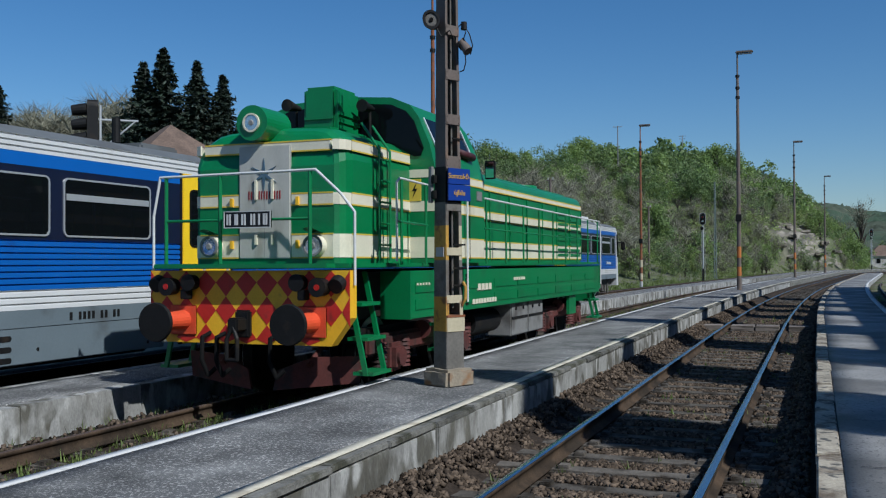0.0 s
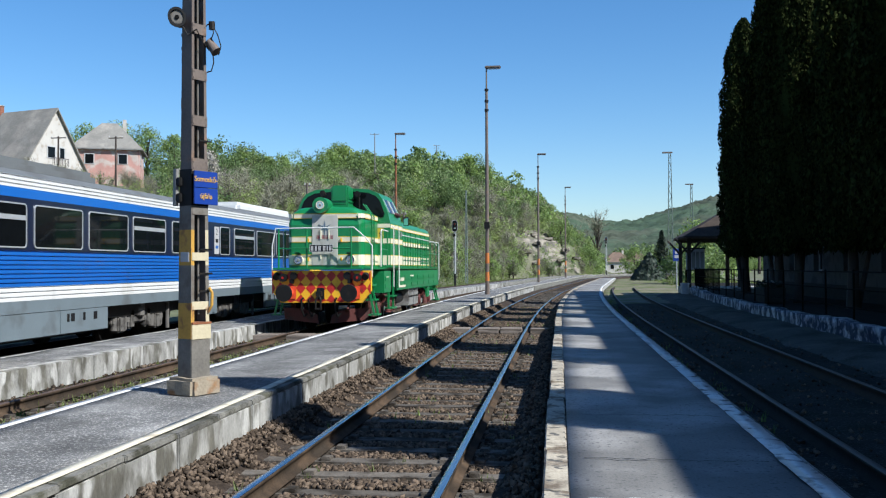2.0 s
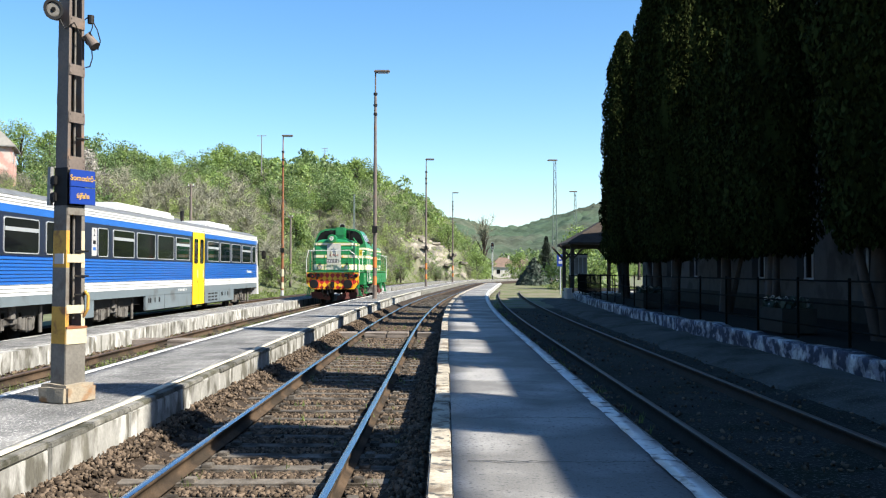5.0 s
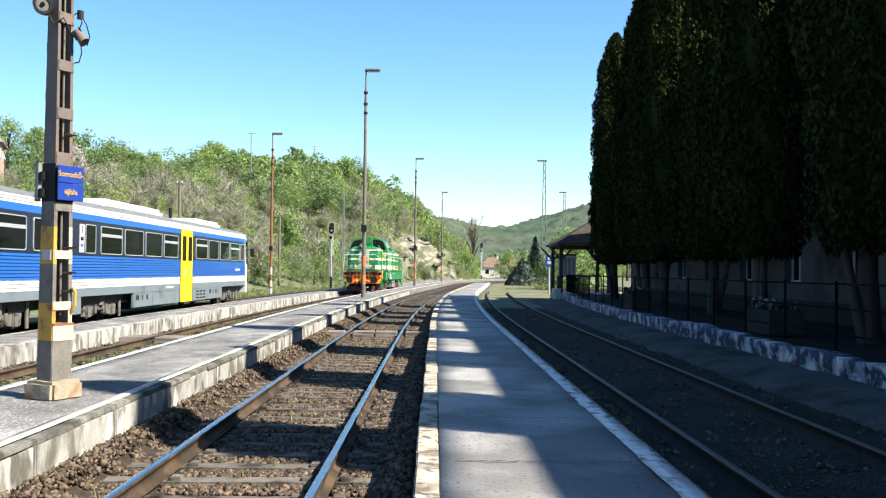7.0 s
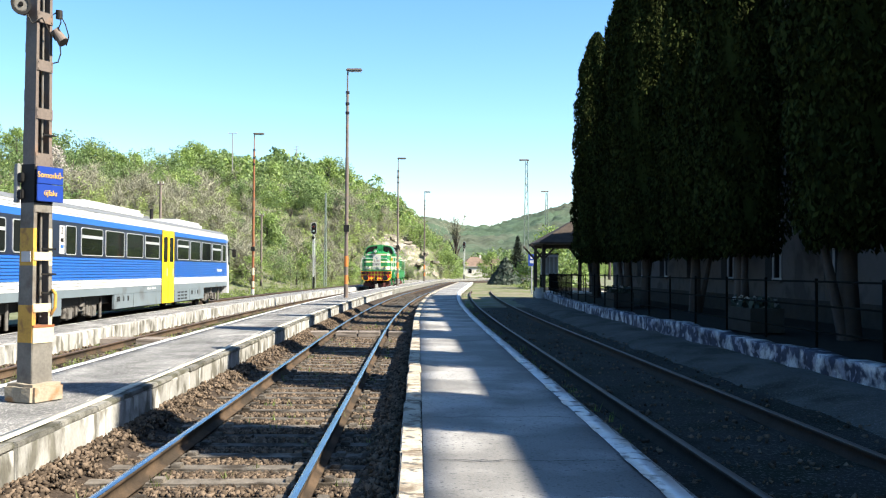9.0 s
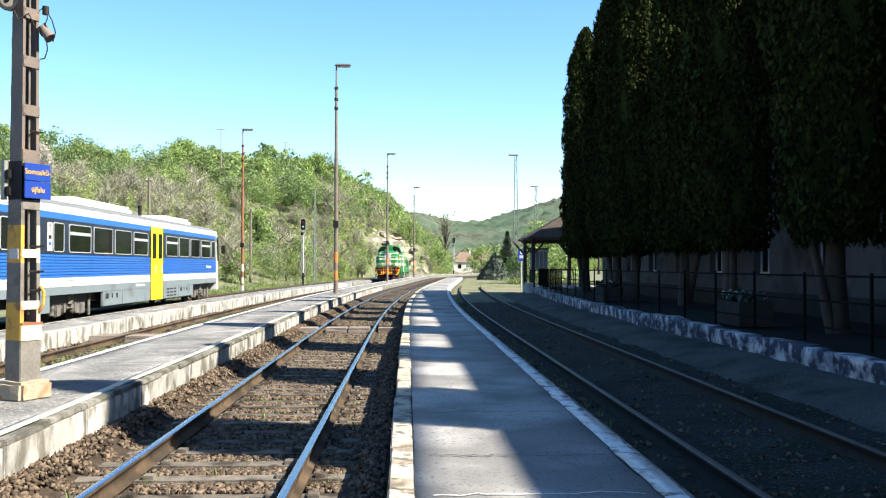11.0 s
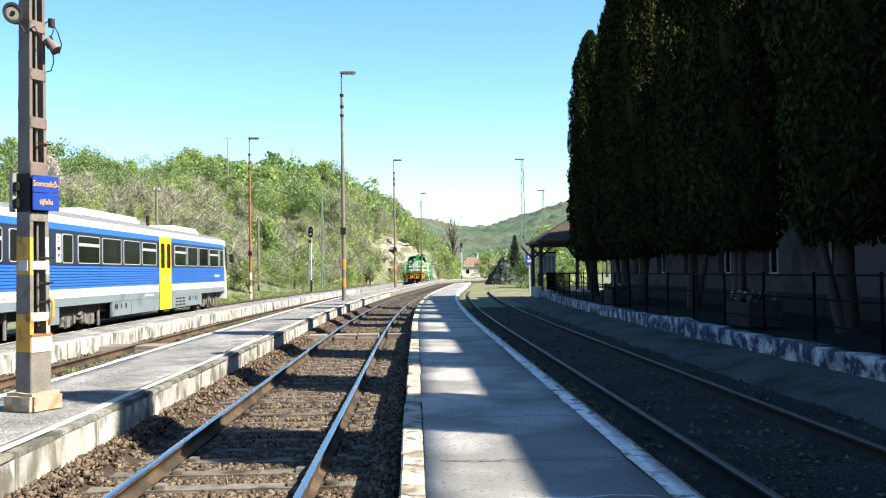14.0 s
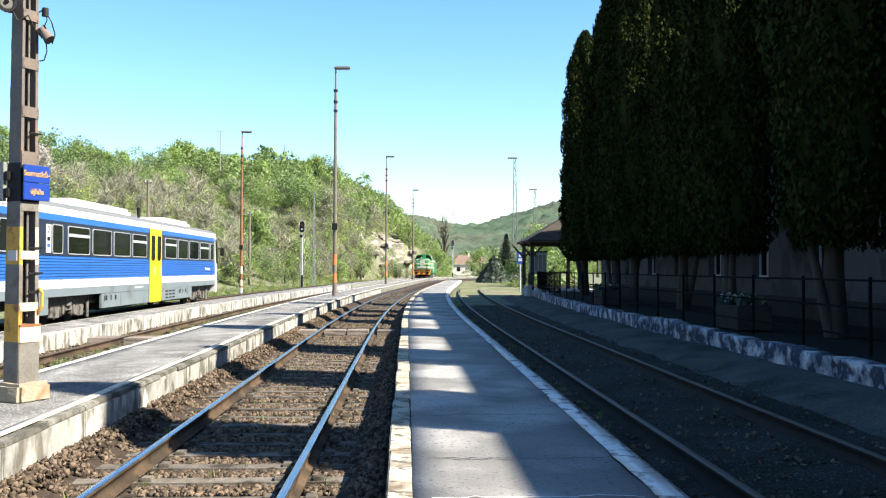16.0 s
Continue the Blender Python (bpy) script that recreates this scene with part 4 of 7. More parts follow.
def railcar(turn, y_at, label, mirror, units, unit_mat):
    """One car, inner end at local y = 0, cab end at y = 24.1; the seen side is +x."""
    t = thing("railcar", label, "railcar", (TRACK_X[3], y_at, 0), turn, "two-car train")
    L = 23.95
    sx = -1 if mirror else 1

    Y = lambda y: y * sx
    seg = lambda a, b: (min(Y(a), Y(b)), max(Y(a), Y(b)))
    # roof and far side: one shell
    prof = [(-SIDE, 0.9), (-SIDE, 3.3), (-1.36, 3.46), (-1.1, 3.58), (-0.6, 3.67), (0, 3.7), (0.6, 3.67), (1.1, 3.58), (1.36, 3.46), (SIDE - 0.005, 3.42), (SIDE - 0.06, 3.42), (SIDE - 0.06, 0.9)]
    part("body_shell", prism(bmesh.new(), prof, [lambda a, b: (a, Y(0.2), b), lambda a, b: (a, Y(22.9), b)]), T_ROOF, t, "grey roof and carbody")
    # cab nose: the shell drawn in towards the end
    bm = bmesh.new()
    secs = [(22.9, 1.0, 0), (23.4, 0.985, 0.03), (23.75, 0.94, 0.1), (23.95, 0.86, 0.24)]
    full = [(-SIDE, 0.55), (-SIDE, 3.3), (-1.3, 3.45), (-0.6, 3.64), (0, 3.67), (0.6, 3.64), (1.3, 3.45), (SIDE, 3.3), (SIDE, 0.55)]
    prism(bm, full, [lambda a, b, y=y, k=k, d=d: (a * k, Y(y - 0.22 * max(b - 2.0, 0)), b if b < 1 else b - d * (b - 1) / 2.5) for y, k, d in secs])
    part("cab_nose", bm, T_WHITE, t, "white streamlined cab end")
    boxpart("windscreen", (-1.2, 1.2, *seg(23.5, 23.66), 2.05, 3.05), GLASS, t, bevel=0.03)
    part("quarter_glass", prism(bmesh.new(), [(23.12, 1.95), (23.62, 1.95), (23.4, 3.1), (22.98, 3.1)], [lambda p, q: (SIDE * 0.93, Y(p), q), lambda p, q: (SIDE * 0.985 + 0.012 - 0.03 * max(0, p - 23.2), Y(p), q)]), GLASS, t, "dark wrap-around cab glass")
    mr_ = part("wing_mirror", box(bmesh.new(), SIDE + 0.06, SIDE + 0.26, *seg(23.7, 23.84), 2.32, 2.75, 0.04), BLACK, t)
    part("mirror_arm", rod(bmesh.new(), (SIDE - 0.1, Y(23.4), 2.75), (SIDE + 0.16, Y(23.76), 2.7), 0.02, seg=6), BLACK, mr_)
    door_end = 12.45 if mirror else 12.75
    # side bands, broken by the door
    for a, b in ((0.2, 11.05), (door_end, 22.9)):
        y0, y1 = seg(a, b)
        part("white_waistband", ribbed(y0, y1, 1.13, 1.39, 3), T_WHITE, t)
        part("blue_side", ribbed(y0, y1, 1.39, 2.05, 8), T_BLUE, t, "ribbed blue side sheet")
        boxpart("window_band", (SIDE - 0.06, SIDE - 0.004, y0, y1, 2.05, 3.02), T_NAVY, t)
        boxpart("blue_cantband", (SIDE - 0.06, SIDE - 0.002, y0, y1, 3.02, 3.2), T_BLUE, t)
        boxpart("grey_sill", (SIDE - 0.06, SIDE - 0.003, y0, y1, 0.9, 1.13), T_GREY, t)
    part("white_cantband", ribbed(*seg(0.2, 22.9), 3.2, 3.42, 3), T_WHITE, t)
    boxpart("far_side", (-SIDE, -SIDE + 0.05, *seg(0.2, 22.9), 0.5, 0.9), T_GREY, t)
    # skirts
    for a, b in ((0.25, 1.15), (5.6, 7.6), (7.62, 11.03)) + (((12.9, 17.92),) if mirror else ((12.9, 15.3), (15.32, 17.9))):
        y0, y1 = seg(a, b)
        sk = boxpart("skirt_panel", (SIDE - 0.09, SIDE - 0.008, y0, y1, 0.42, 0.9), T_GREY, t, bevel=0.012)
        if b in (7.6, 17.9):
            for k, dy in enumerate((0.25, 0.4, 0.9, 1.35)):
                boxpart("flap", (SIDE - 0.01, SIDE - 0.002, y0 + dy, y0 + dy + 0.09 + 0.06 * (k % 2), 0.66, 0.82), BLACK, sk)
        if b == 15.3:
            for r in range(3):
                for k in range(3):
                    boxpart("grille", (SIDE - 0.01, SIDE - 0.002, y0 + 0.5 + 0.55 * k, y0 + 0.9 + 0.55 * k, 0.5 + 0.13 * r, 0.56 + 0.13 * r), BLACK, sk)
        if b == 17.92:
            for r in range(3):
                for k in range(2):
                    part("grille_slot", prism(bmesh.new(), rounded(0.7, 0.075, 0.036), [lambda p, q: (SIDE - 0.012, Y(16.35 + 0.85 * k) + p, 0.49 + 0.14 * r + q), lambda p, q: (SIDE - 0.003, Y(16.35 + 0.85 * k) + p, 0.49 + 0.14 * r + q)]), BLACK, sk)
            for yy, zz in ((15.55, 0.6), (13.3, 0.8), (13.3, 0.52)):
                part("skirt_lock", rod(bmesh.new(), (SIDE - 0.012, Y(yy), zz), (SIDE - 0.002, Y(yy), zz), 0.025, seg=10), BLACK, sk)
    boxpart("underframe", (-1.2, 1.2, *seg(0.3, 22.8), 0.62, 0.95), BLACK, t)
    boxpart("equipment_box", (-0.9, 1.2, *seg(6, 10.5), 0.35, 0.7), BLACK, t, bevel=0.03)
    boxpart("equipment_box", (-0.9, 1.2, *seg(13, 17.5), 0.35, 0.7), BLACK, t, bevel=0.03)
    # windows
    for a, b, s in ((1.35, 2.15, False), (2.55, 4.4, True), (4.65, 6.5, False), (6.75, 8.6, False), (8.85, 10.65, True), (13.25, 15.1, True), (15.35, 17.1, False), (17.4, 19.2, False), (19.5, 21.4, True), (21.7, 22.5, False)):
        window_on_side(t, *seg(a, b), 2.1, 2.92, s)
    # folding door
    middle = (11.05 + door_end) / 2
    for y0, y1 in (seg(11.07, middle - 0.01), seg(middle + 0.01, door_end - 0.02)):
        lf = boxpart("door_leaf", (SIDE - 0.05, SIDE + 0.01, y0, y1, 0.42, 3.2), T_YEL, t, "yellow folding door leaf", 0.012)
        window_on_side(lf, y0 + 0.17, y1 - 0.17, 2.0, 2.95, x=SIDE + 0.012, name="door_window", rim=RUBBER)
        boxpart("grab_handle", (SIDE + 0.01, SIDE + 0.03, (y0 + y1) / 2 + 0.2, (y0 + y1) / 2 + 0.25, 1.45, 1.75), PLASTIC_WHITE, lf)
        boxpart("door_button", (SIDE + 0.01, SIDE + 0.016, (y0 + y1) / 2 + 0.2, (y0 + y1) / 2 + 0.25, 1.24, 1.36), BLACK, lf)
    boxpart("door_post", (SIDE - 0.05, SIDE + 0.004, *seg(11.0, 11.06), 0.42, 3.2), BLACK, t)
    boxpart("door_post", (SIDE - 0.05, SIDE + 0.004, *seg(door_end - 0.01, door_end + 0.05), 0.42, 3.2), BLACK, t)
    # class panel beside the end window
    cp = boxpart("class_panel", (SIDE - 0.004, SIDE + 0.003, *seg(0.92, 1.28), 2.12, 2.9), PLASTIC_WHITE, t, "white panel with a class number and pictograms")
    boxpart("pictogram", (SIDE + 0.002, SIDE + 0.006, *seg(1.0, 1.2), 2.45, 2.55), BLACK, cp)
    boxpart("pictogram", (SIDE + 0.002, SIDE + 0.006, *seg(1.0, 1.2), 2.28, 2.36), T_BLUE, cp)
    text("class_number", "2", 0.26, BLACK, cp, pose(SIDE + 0.004, Y(1.1), 2.75, 90, 0, 90))
    # running number as plain bars, small lettering
    for k in range(12):
        if k in (2, 5, 10):
            continue
        n0 = 13.95 + 0.088 * k if mirror else 9.2 + 0.09 * k
        boxpart("number_bar", (SIDE - 0.004, SIDE, *seg(n0, n0 + 0.055), 0.95 if mirror else 0.99, 1.06), T_WHITE if not mirror else BLACK, t)
    for k in range(6):
        boxpart("logo_bar", (SIDE, SIDE + 0.003, *seg(20.6 + 0.17 * k, 20.72 + 0.17 * k), 1.62, 1.72 + 0.04 * (k == 0)), T_WHITE, t)
    # roof units
    for a, b, w in units:
        y0, y1 = seg(a, b)
        ru = part("roof_unit", box(bmesh.new(), -w, w, y0, y1, 3.5, 3.86, 0.12), unit_mat, t, "rooftop cooling unit")
        for k in range(3):
            yy = y0 + (y1 - y0) * (k + 0.7) / 3.4
            part("fan_grille", rod(bmesh.new(), (0, yy, 3.855), (0, yy, 3.88), 0.42, seg=20), GREY_BOX, ru)
    boxpart("roof_hatch", (-0.6, 0.6, *seg(11.4, 12.4), 3.6, 3.76), T_ROOF, t, bevel=0.04)
    part("exhaust", rod(bmesh.new(), (0.5, Y(12.9), 3.7), (0.5, Y(12.9), 4.1), 0.07, seg=10), BLACK, t)
    bogie(t, Y(3.4))
    bogie(t, Y(20.3))
    part("coupler", rod(bmesh.new(), (0, Y(23.7), 0.75), (0, Y(24.3), 0.75), 0.09, seg=12), BLACK, t)
    if not mirror:
        boxpart("gangway", (-0.8, 0.8, -0.6, 0.3, 0.8, 3.3), RUBBER, t, "folded rubber gangway", 0.05)
    return t


railcar(-0.55, 25.45, "blue and white railcar with yellow doors", False, ((4.4, 10.4, 0.95), (15.6, 20.0, 0.85)), T_WHITE)
railcar(0.0, 25.5, "blue and white railcar with grey skirts and yellow doors", True, ((5.0, 9.6, 0.9),), T_ROOF)


# ------------------------------------------------------------------ green diesel locomotive
def hood_profile(w, z0, z1, r):
    """Half a hood: upright sides, rounded shoulders, a slightly crowned roof."""
    p = [(-w, z0), (-w, z1 - r)]
    p += [(-w + r - r * math.cos(radians(a)), z1 - r + r * math.sin(radians(a))) for a in (22, 45, 68, 90)]
    p.append((0, z1 + 0.035))
    return p + [(-x, z) for x, z in p[-2::-1]]


STRIPES = ((1.79, 2.07), (2.42, 2.56), (3.07, 3.19))


def side_stripe(t, w, y0, y1, z0, z1, back=True):
    for s in (-1, 1):
        boxpart("cream_stripe", (s * w, s * (w + 0.006), y0, y1, z0, z1), CREAM, t)
        for z in (z0, z1):
            boxpart("pinstripe", (s * w, s * (w + 0.008), y0, y1, z - 0.009, z + 0.009), LINE_YEL, t)


WHEELS = []


def locomotive():
    t = thing("locomotive", "green diesel locomotive with cream stripes and chequered buffer beam", "locomotive", (TRACK_X[2], 9.67, 0))
    # ---- buffer beam with diamond chequers
    out = [(-1.36, 1.64), (-1.36, 1.1), (-1.12, 0.78), (1.12, 0.78), (1.36, 1.1), (1.36, 1.64)]
    beam = part("buffer_beam", prism(bmesh.new(), out, [lambda a, b: (a, 0, b), lambda a, b: (a, 0.16, b)]), WARN_YEL, t, "yellow buffer beam with red diamonds")
    dw, dh = 0.14, 0.165
    for i in range(-5, 6):
        for j in range(0, 4):
            cx, cz = i * dw * 2, 0.84 + j * dh * 2
            pts = [(cx, cz - dh), (cx + dw, cz), (cx, cz + dh), (cx - dw, cz)]
            pts = [(max(-1.355, min(1.355, a)), max(0.785, min(1.635, b))) for a, b in pts]
            if cz - dh > 1.6 or (abs(cx) > 1.08 and cz < 1.1):
                continue
            part("red_diamond", prism(bmesh.new(), pts, [lambda a, b: (a, -0.004, b), lambda a, b: (a, 0.01, b)]), WARN_RED, beam)
    part("rear_beam", prism(bmesh.new(), out, [lambda a, b: (a, 13.2, b), lambda a, b: (a, 13.36, b)]), GREEN, t)
    for y_base, sg in ((0, -1), (13.36, 1)):
        for s in (-0.875, 0.875):
            bf = part("buffer", rod(bmesh.new(), (s, y_base, 1.05), (s, y_base + sg * 0.36, 1.05), 0.12, 0.1, 20), BUFFER_RED, t, "orange red buffer with dark head")
            part("buffer_flange", box(bmesh.new(), s - 0.19, s + 0.19, y_base - 0.02, y_base + 0.02 + sg * 0.02, 0.87, 1.23, 0.01), BUFFER_RED, bf)
            hd = rod(bmesh.new(), (s, y_base + sg * 0.52, 1.05), (s, y_base + sg * 0.56, 1.05), 0.23, 0.22, 28)
            rod(hd, (s, y_base + sg * 0.34, 1.05), (s, y_base + sg * 0.53, 1.05), 0.07, 0.08, 16)
            part("buffer_head", hd, BLACK, bf)
        hk = box(bmesh.new(), -0.07, 0.07, y_base, y_base + sg * 0.3, 0.94, 1.1, 0.02)
        box(hk, -0.1, 0.1, y_base + sg * 0.02, y_base + sg * 0.1, 0.86, 1.18, 0.02)
        pipe(hk, [(0.0, y_base + sg * 0.28, 1.0), (0.07, y_base + sg * 0.3, 0.86), (0.07, y_base + sg * 0.3, 0.62), (-0.07, y_base + sg * 0.3, 0.62), (-0.07, y_base + sg * 0.3, 0.86), (0, y_base + sg * 0.28, 1.0)], 0.025)
        part("screw_coupling", hk, BLACK, t)
        for s in (-0.5, 0.42, -0.3):
            part("brake_hose", pipe(bmesh.new(), [(s, y_base, 0.9), (s, y_base + sg * 0.16, 0.86), (s + 0.02, y_base + sg * 0.2, 0.6), (s + 0.08, y_base + sg * 0.16, 0.42), (s + 0.16, y_base + sg * 0.12, 0.5)], 0.026), RUBBER, t)
        for s in (-1.02, 1.02):
            mk = part("tail_lamp", rod(bmesh.new(), (s, y_base, 1.45), (s, y_base + sg * 0.16, 1.45), 0.1, 0.11, 18), BLACK, t)
            part("red_lens", rod(bmesh.new(), (s, y_base + sg * 0.16, 1.45), (s, y_base + sg * 0.168, 1.45), 0.035, 0.035, 14), RED_LENS, mk)
            part("lamp_bracket", box(bmesh.new(), s * 0.78 - 0.05, s * 0.78 + 0.05, y_base - 0.0, y_base + sg * 0.12, 1.3, 1.42, 0.01), BLACK, t)
            part("marker_lamp", rod(bmesh.new(), (s * 0.72, y_base, 1.5), (s * 0.72, y_base + sg * 0.13, 1.5), 0.09, 0.1, 16), BLACK, t)
    for s in (-1.22, 1.22):
        part("jumper_socket", rod(bmesh.new(), (s, 0, 1.5), (s, -0.1, 1.46), 0.1, 0.09, 14), BLACK, t)
    # ---- deck and aprons
    deck = boxpart("deck", (-1.34, 1.34, 0.02, 13.34, 1.66, 1.72), GREEN, t, "green running deck", 0.01)
    boxpart("deck_lip", (-1.14, 1.16, -0.19, 0.03, 1.662, 1.718), GREEN, deck, bevel=0.008)
    for s in (-1, 1):
        for y0, y1, z0 in ((1.6, 2.6, 1.0), (3.55, 12.9, 1.02)):
            ap = boxpart("side_apron", (s * 1.36, s * 1.42, y0, y1, z0, 1.62), GREEN, t, "green side apron", 0.008)
            y = y0 + 0.12
            while y < y1 - 0.5:
                w = min(1.15, y1 - 0.12 - y)
                for z in (1.18, 1.4):
                    boxpart("pressed_panel", (s * 1.42, s * 1.432, y, y + w, z - 0.07, z + 0.07), GREEN, ap, bevel=0.005)
                y += w + 0.14
        boxpart("apron_end", (s * 1.0, s * 1.42, 1.57, 1.61, 1.0, 1.62), GREEN, t)
    for k in range(4):
        boxpart("number_bar", (1.42, 1.437, 4.15 + 0.17 * k, 4.28 + 0.17 * k, 1.3, 1.4), CREAM, t)
    for k in range(9):
        boxpart("lettering_bar", (1.42, 1.437, 3.9 + 0.13 * k, 4.0 + 0.13 * k, 1.1, 1.17), CREAM, t)
    for k in range(5):
        boxpart("lettering_bar", (1.42, 1.437, 6.0 + 0.14 * k, 6.1 + 0.14 * k, 1.42, 1.47), CREAM, t)
        boxpart("lettering_bar", (1.42, 1.437, 1.75 + 0.1 * k, 1.8 + 0.1 * k, 1.43, 1.46), CREAM, t)
    for k in range(8):
        boxpart("vent_slot", (1.42, 1.436, 3.62, 3.72, 1.1 + 0.06 * k, 1.13 + 0.06 * k), BLACK, t)
    # ---- short hood
    W = 1.07
    hp = hood_profile(W, 1.72, 3.38, 0.42)
    bm = bmesh.new()
    secs = [(0.42, 0.88, 0.07), (0.45, 0.93, 0.04), (0.53, 0.972, 0.015), (0.66, 1.0, 0.0), (2.4, 1.0, 0.0)]
    prism(bm, hp, [lambda a, b, y=y, k=k, d=d: (a * k, y + (0.12 * max(b - 3.02, 0) / 0.32 if y < 1 else 0), b - d * max(b - 1.9, 0)) for y, k, d in secs])
    hood = part("short_hood", bm, GREEN, t, "green rounded short hood")
    for z0, z1 in STRIPES:
        side_stripe(hood, W, 0.62, 2.38, z0, z1)
        for a, b in ((-0.93, -0.37), (0.37, 0.93)) if z1 < 2.9 else ((-0.88, 0.88),):
            boxpart("cream_stripe", (a, b, 0.412 if z1 < 2.9 else 0.44, 0.43 if z1 < 2.9 else 0.56, z0, z1), CREAM, hood)
            for z in (z0, z1):
                boxpart("pinstripe", (a, b, 0.409 if z1 < 2.9 else 0.436, 0.43 if z1 < 2.9 else 0.56, z - 0.009, z + 0.009), LINE_YEL, hood)
        for s in (-1, 1):
            q = [(s * 0.925, 0.412), (s * 1.0, 0.442), (s * 1.046, 0.525), (s * 1.076, 0.66), (s * 1.04, 0.66), (s * 0.98, 0.5), (s * 0.915, 0.43)]
            part("cream_stripe", prism(bmesh.new(), q, [lambda a, b, z0=z0: (a, b, z0), lambda a, b, z1=z1: (a, b, z1)]), CREAM, hood)
    pn = part("front_panel", box(bmesh.new(), -0.36, 0.36, 0.4, 0.44, 1.78, 3.15, 0.012), PANEL_GREY, hood, "aged white double door panel on the nose")
    boxpart("door_seam", (-0.002, 0.002, 0.398, 0.41, 1.8, 3.0), GREY_BOX, pn)
    for z in (1.95, 2.5, 2.62):
        for s in (-0.11, 0.12):
            boxpart("hinge", (s - 0.015, s + 0.015, 0.375, 0.405, z, z + 0.12), CREAM, pn)
    for s in (-0.46, 0.46):
        for z in (1.9, 2.42):
            boxpart("catch", (s - 0.02, s + 0.02, 0.38, 0.415, z, z + 0.1), WARN_YEL, hood)
    bm = bmesh.new()
    star = []
    for k in range(12):
        r = (0.2 if k % 2 == 0 else 0.04)
        star.append((r * math.sin(k * math.tau / 12), 2.8 + r * math.cos(k * math.tau / 12)))
    part("star_emblem", prism(bm, star, [lambda a, b: (a, 0.388, b), lambda a, b: (a, 0.402, b)]), INK_BLUE, pn, "grey blue six-pointed star")
    for k in range(13):
        boxpart("logo_bar", (-0.22 + 0.036 * k, -0.22 + 0.036 * k + 0.014, 0.394, 0.402, 2.5 if k != 3 else 2.54, 2.6 if k != 3 else 2.56), INK_RED, pn)
    for s in (-0.72, 0.72):
        hl = part("headlight", rod(bmesh.new(), (s, 0.44, 1.93), (s, 0.3, 1.93), 0.125, 0.12, 24), CREAM, hood, "round headlight with chrome reflector")
        part("reflector", rod(bmesh.new(), (s, 0.302, 1.93), (s, 0.291, 1.93), 0.11, 0.1, 24), LENS_GLASS, hl)
        part("bulb", rod(bmesh.new(), (s, 0.295, 1.93), (s, 0.27, 1.93), 0.045, 0.03, 16), GREY_BOX, hl)
        part("lamp_rim", ring(bmesh.new(), [(0.128 * math.cos(i * math.tau / 24), 0.128 * math.sin(i * math.tau / 24)) for i in range(24)], [(0.104 * math.cos(i * math.tau / 24), 0.104 * math.sin(i * math.tau / 24)) for i in range(24)],
                              lambda a, b: (s + a, 0.3, 1.93 + b), lambda a, b: (s + a, 0.276, 1.93 + b)), GREY_BOX, hl)
        bm = rod(bmesh.new(), (s, 0.43, 1.93), (s, 0.16, 1.98), 0.165, 0.165, 24, caps=False)
        bmesh.ops.delete(bm, geom=[v for v in bm.verts if v.co.z < 2.06], context="VERTS")
        part("visor", bm, GREEN, hl)
    # top headlight drum
    drum = part("top_headlight", rod(bmesh.new(), (-0.1, 0.28, 3.42), (-0.1, 0.85, 3.42), 0.215, 0.215, 32), GREEN, hood, "drum-shaped top headlight", False)
    part("reflector", rod(bmesh.new(), (-0.1, 0.28, 3.42), (-0.1, 0.265, 3.42), 0.1, 0.09, 24), LENS_GLASS, drum)
    part("bulb", rod(bmesh.new(), (-0.1, 0.27, 3.42), (-0.1, 0.25, 3.42), 0.04, 0.028, 16), GREY_BOX, drum)
    part("rim", ring(bmesh.new(), [(0.115 * math.cos(i * math.tau / 24), 0.115 * math.sin(i * math.tau / 24)) for i in range(24)], [(0.095 * math.cos(i * math.tau / 24), 0.095 * math.sin(i * math.tau / 24)) for i in range(24)],
                     lambda a, b: (-0.1 + a, 0.28, 3.42 + b), lambda a, b: (-0.1 + a, 0.255, 3.42 + b)), CREAM, drum)
    # stack casing, horns, ladder rungs
    st = part("stack_casing", box(bmesh.new(), -0.12, 0.38, 1.55, 2.25, 3.2, 4.06, 0.05), GREEN, t, "boxy green exhaust casing")
    boxpart("casing_base", (-0.5, 0.5, 1.2, 2.36, 3.24, 3.48), GREEN, st, bevel=0.05)
    for z in (3.58, 3.68):
        boxpart("louvre", (0.38, 0.405, 1.62, 2.2, z, z + 0.05), GREEN, st)
        boxpart("louvre", (-0.08, 0.34, 1.525, 1.55, z - 0.06, z - 0.02), GREEN, st)
    for x, y in ((-0.36, 1.6), (0.56, 2.0)):
        hn = part("horn", rod(bmesh.new(), (x, y + 0.3, 3.84), (x, y - 0.05, 3.84), 0.03, 0.085, 18), BLACK, t, "black air horn")
        part("horn_bracket", rod(bmesh.new(), (x, y + 0.2, 3.3), (x, y + 0.2, 3.84), 0.02, seg=8), BLACK, hn)
    bm = bmesh.new()
    for s in (1.3, 1.62):
        pipe(bm, [(W + 0.05, s, 1.75), (W + 0.05, s, 3.15), (W - 0.2, s, 3.5)], 0.018)
    for k in range(5):
        rod(bm, (W + 0.05, 1.3, 1.95 + 0.27 * k), (W + 0.05, 1.62, 1.95 + 0.27 * k), 0.014, seg=6)
    part("ladder", bm, GREEN, t)
